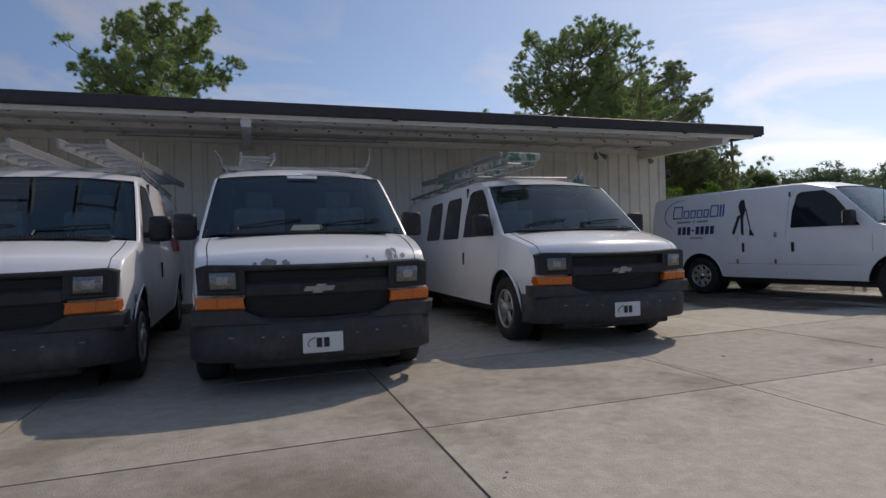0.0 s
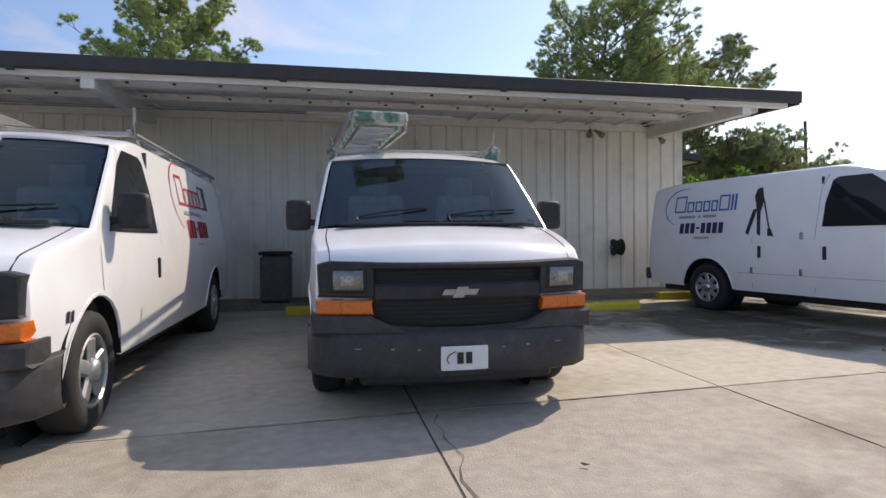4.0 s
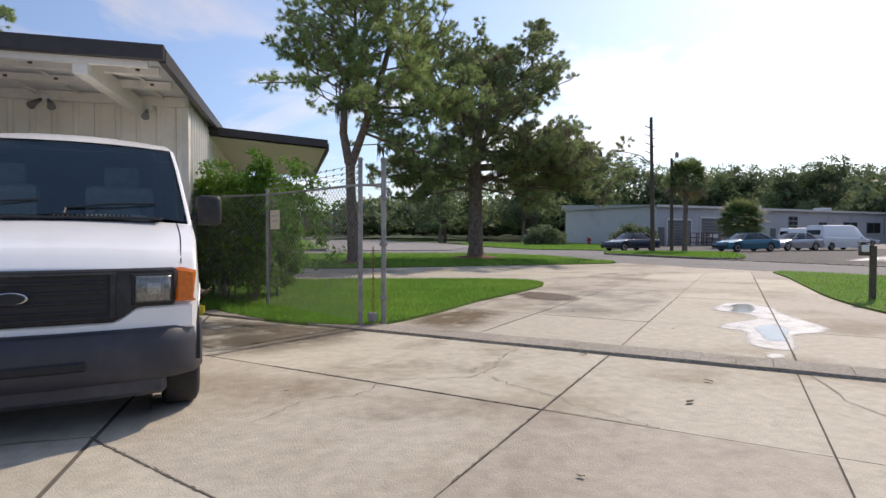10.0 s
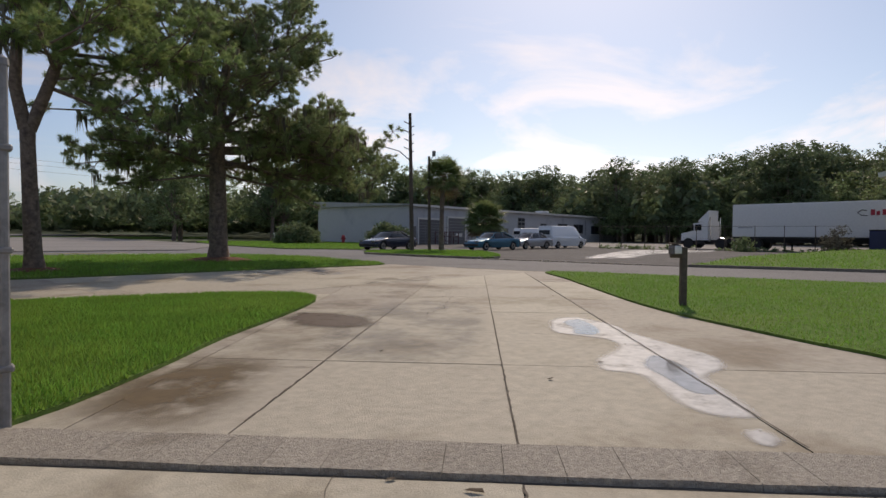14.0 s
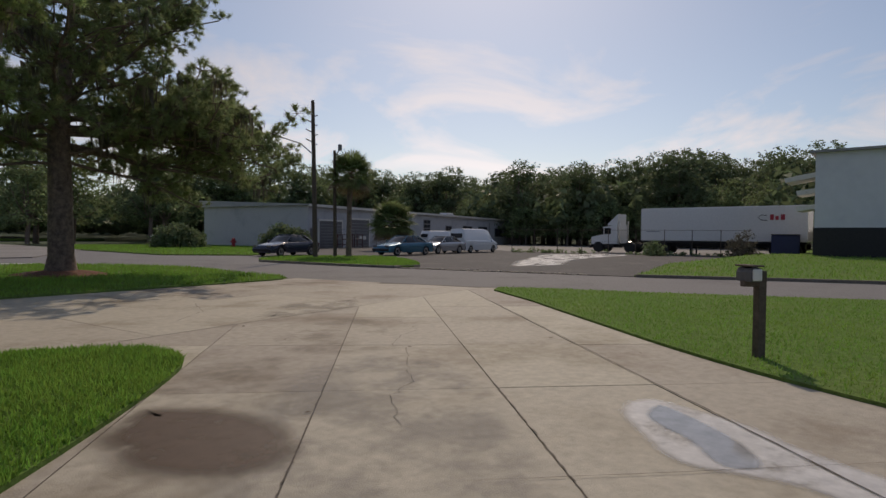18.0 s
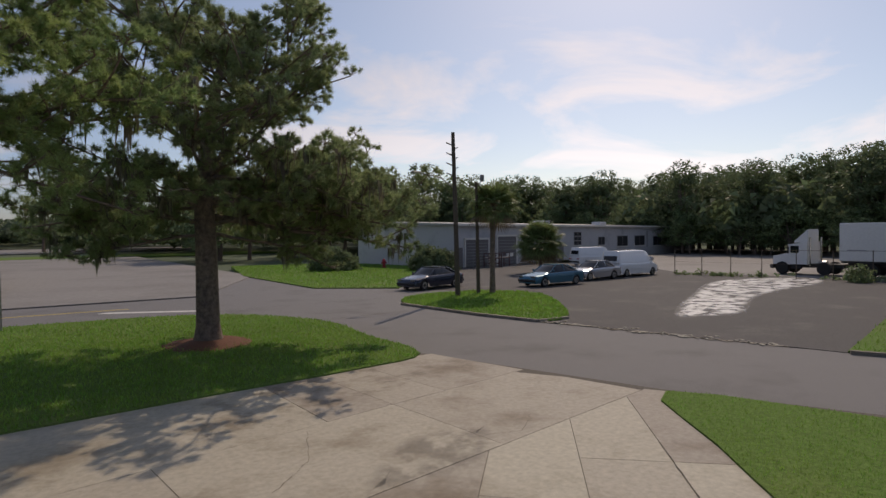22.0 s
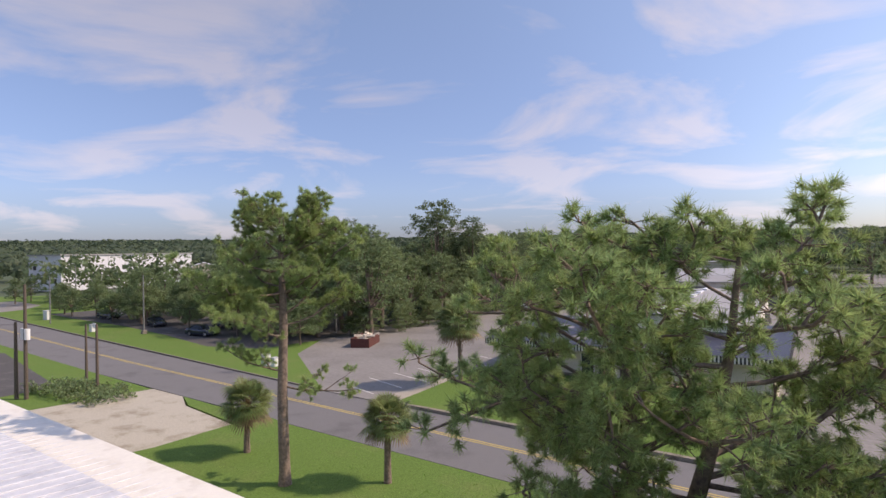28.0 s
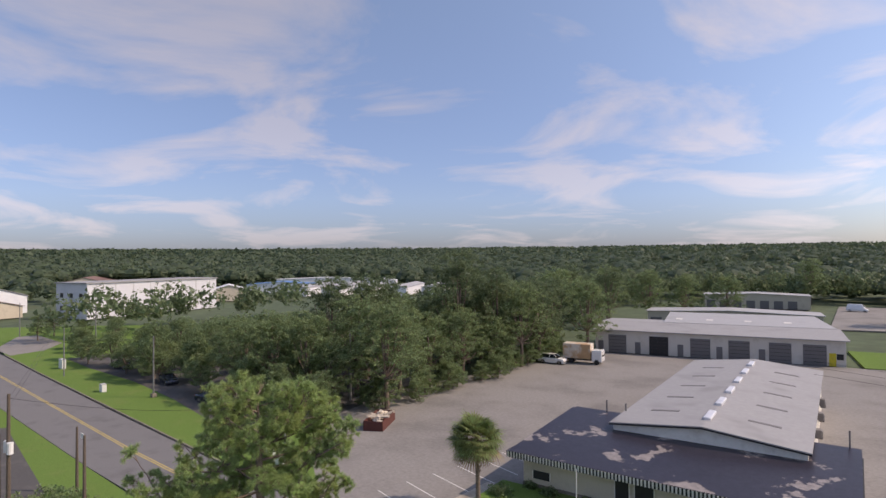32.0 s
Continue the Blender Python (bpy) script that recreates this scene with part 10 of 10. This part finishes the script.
woods("scrub", "low dense green scrub in front of the white hall", p, rng.uniform(3.2, 5.6, len(p)), "leaves", 130, 0.3)
p = scatter(500, 55, 170, 20, 80, centre=(10, 70), skip=((-60, 60, 60, 135), (20, 118, 30, 92)))
woods("far_woods", "dark green trees beyond the junction", p, rng.uniform(7, 12, len(p)), "leaves_dark", 60, 1.0)
p = np.stack([rng.uniform(30, 130, 260), rng.uniform(108, 260, 260)], 1)
woods("far_woods", "dark green trees beyond the grey warehouse", p, rng.uniform(7, 11, len(p)), "leaves_dark", 60, 0.9)

# pipe racks and a low chain-link run before the warehouse doors
for x, y, yaw in ((53.6, 55.3, 8), (55.4, 55.6, 16)):
    rack = thing("pipe_rack", "rusty red steel storage rack by the roller doors", "rack", (x, y, 0.0), yaw, "steel storage racks")
    for sx in (-0.8, 0.8):
        for sy in (-0.35, 0.35):
            part("post", box(0.07, 0.07, 1.5, (sx, sy, 0)), M["dump_red"], rack)
    for z in (0.35, 0.9, 1.42):
        for sy in (-0.35, 0.35):
            part("rail", box(1.6, 0.05, 0.06, (0, sy, z)), M["dump_red"], rack)
    for k in range(4):
        part("pipe", tube([(-1.1, -0.22 + 0.15 * k, 1.0), (1.15, -0.22 + 0.15 * k, 1.0)], 0.04, 6), M["galv"], rack)
wf = thing("door_fence", "thin chain-link fence before the warehouse doors", "fence", (49.0, 52.6, 0.0), 11.4)
for k in range(6):
    part("post", tube([(k * 2.3, 0, -0.05), (k * 2.3, 0, 2.0)], 0.035, 6), M["galv"], wf)
for z in (0.1, 1.95):
    part("rail", tube([(0, 0, z), (11.5, 0, z)], 0.02, 5), M["galv"], wf)

# grass on the far banks
grass("grass", RLOT, 60000, "short green grass blades on the bank", z=lambda x, y: 0.04 + np.minimum(0.35, 0.02 * np.maximum(0, x - 35)), tall=0.10, width=0.02, near=lambda x, y: np.clip(1.4 - np.hypot(x - 34, y - 14) / 20, 0.05, 1))
grass("grass", ACROSS, 16000, "short green grass blades before the warehouse", z=0.05, tall=0.11, width=0.035)
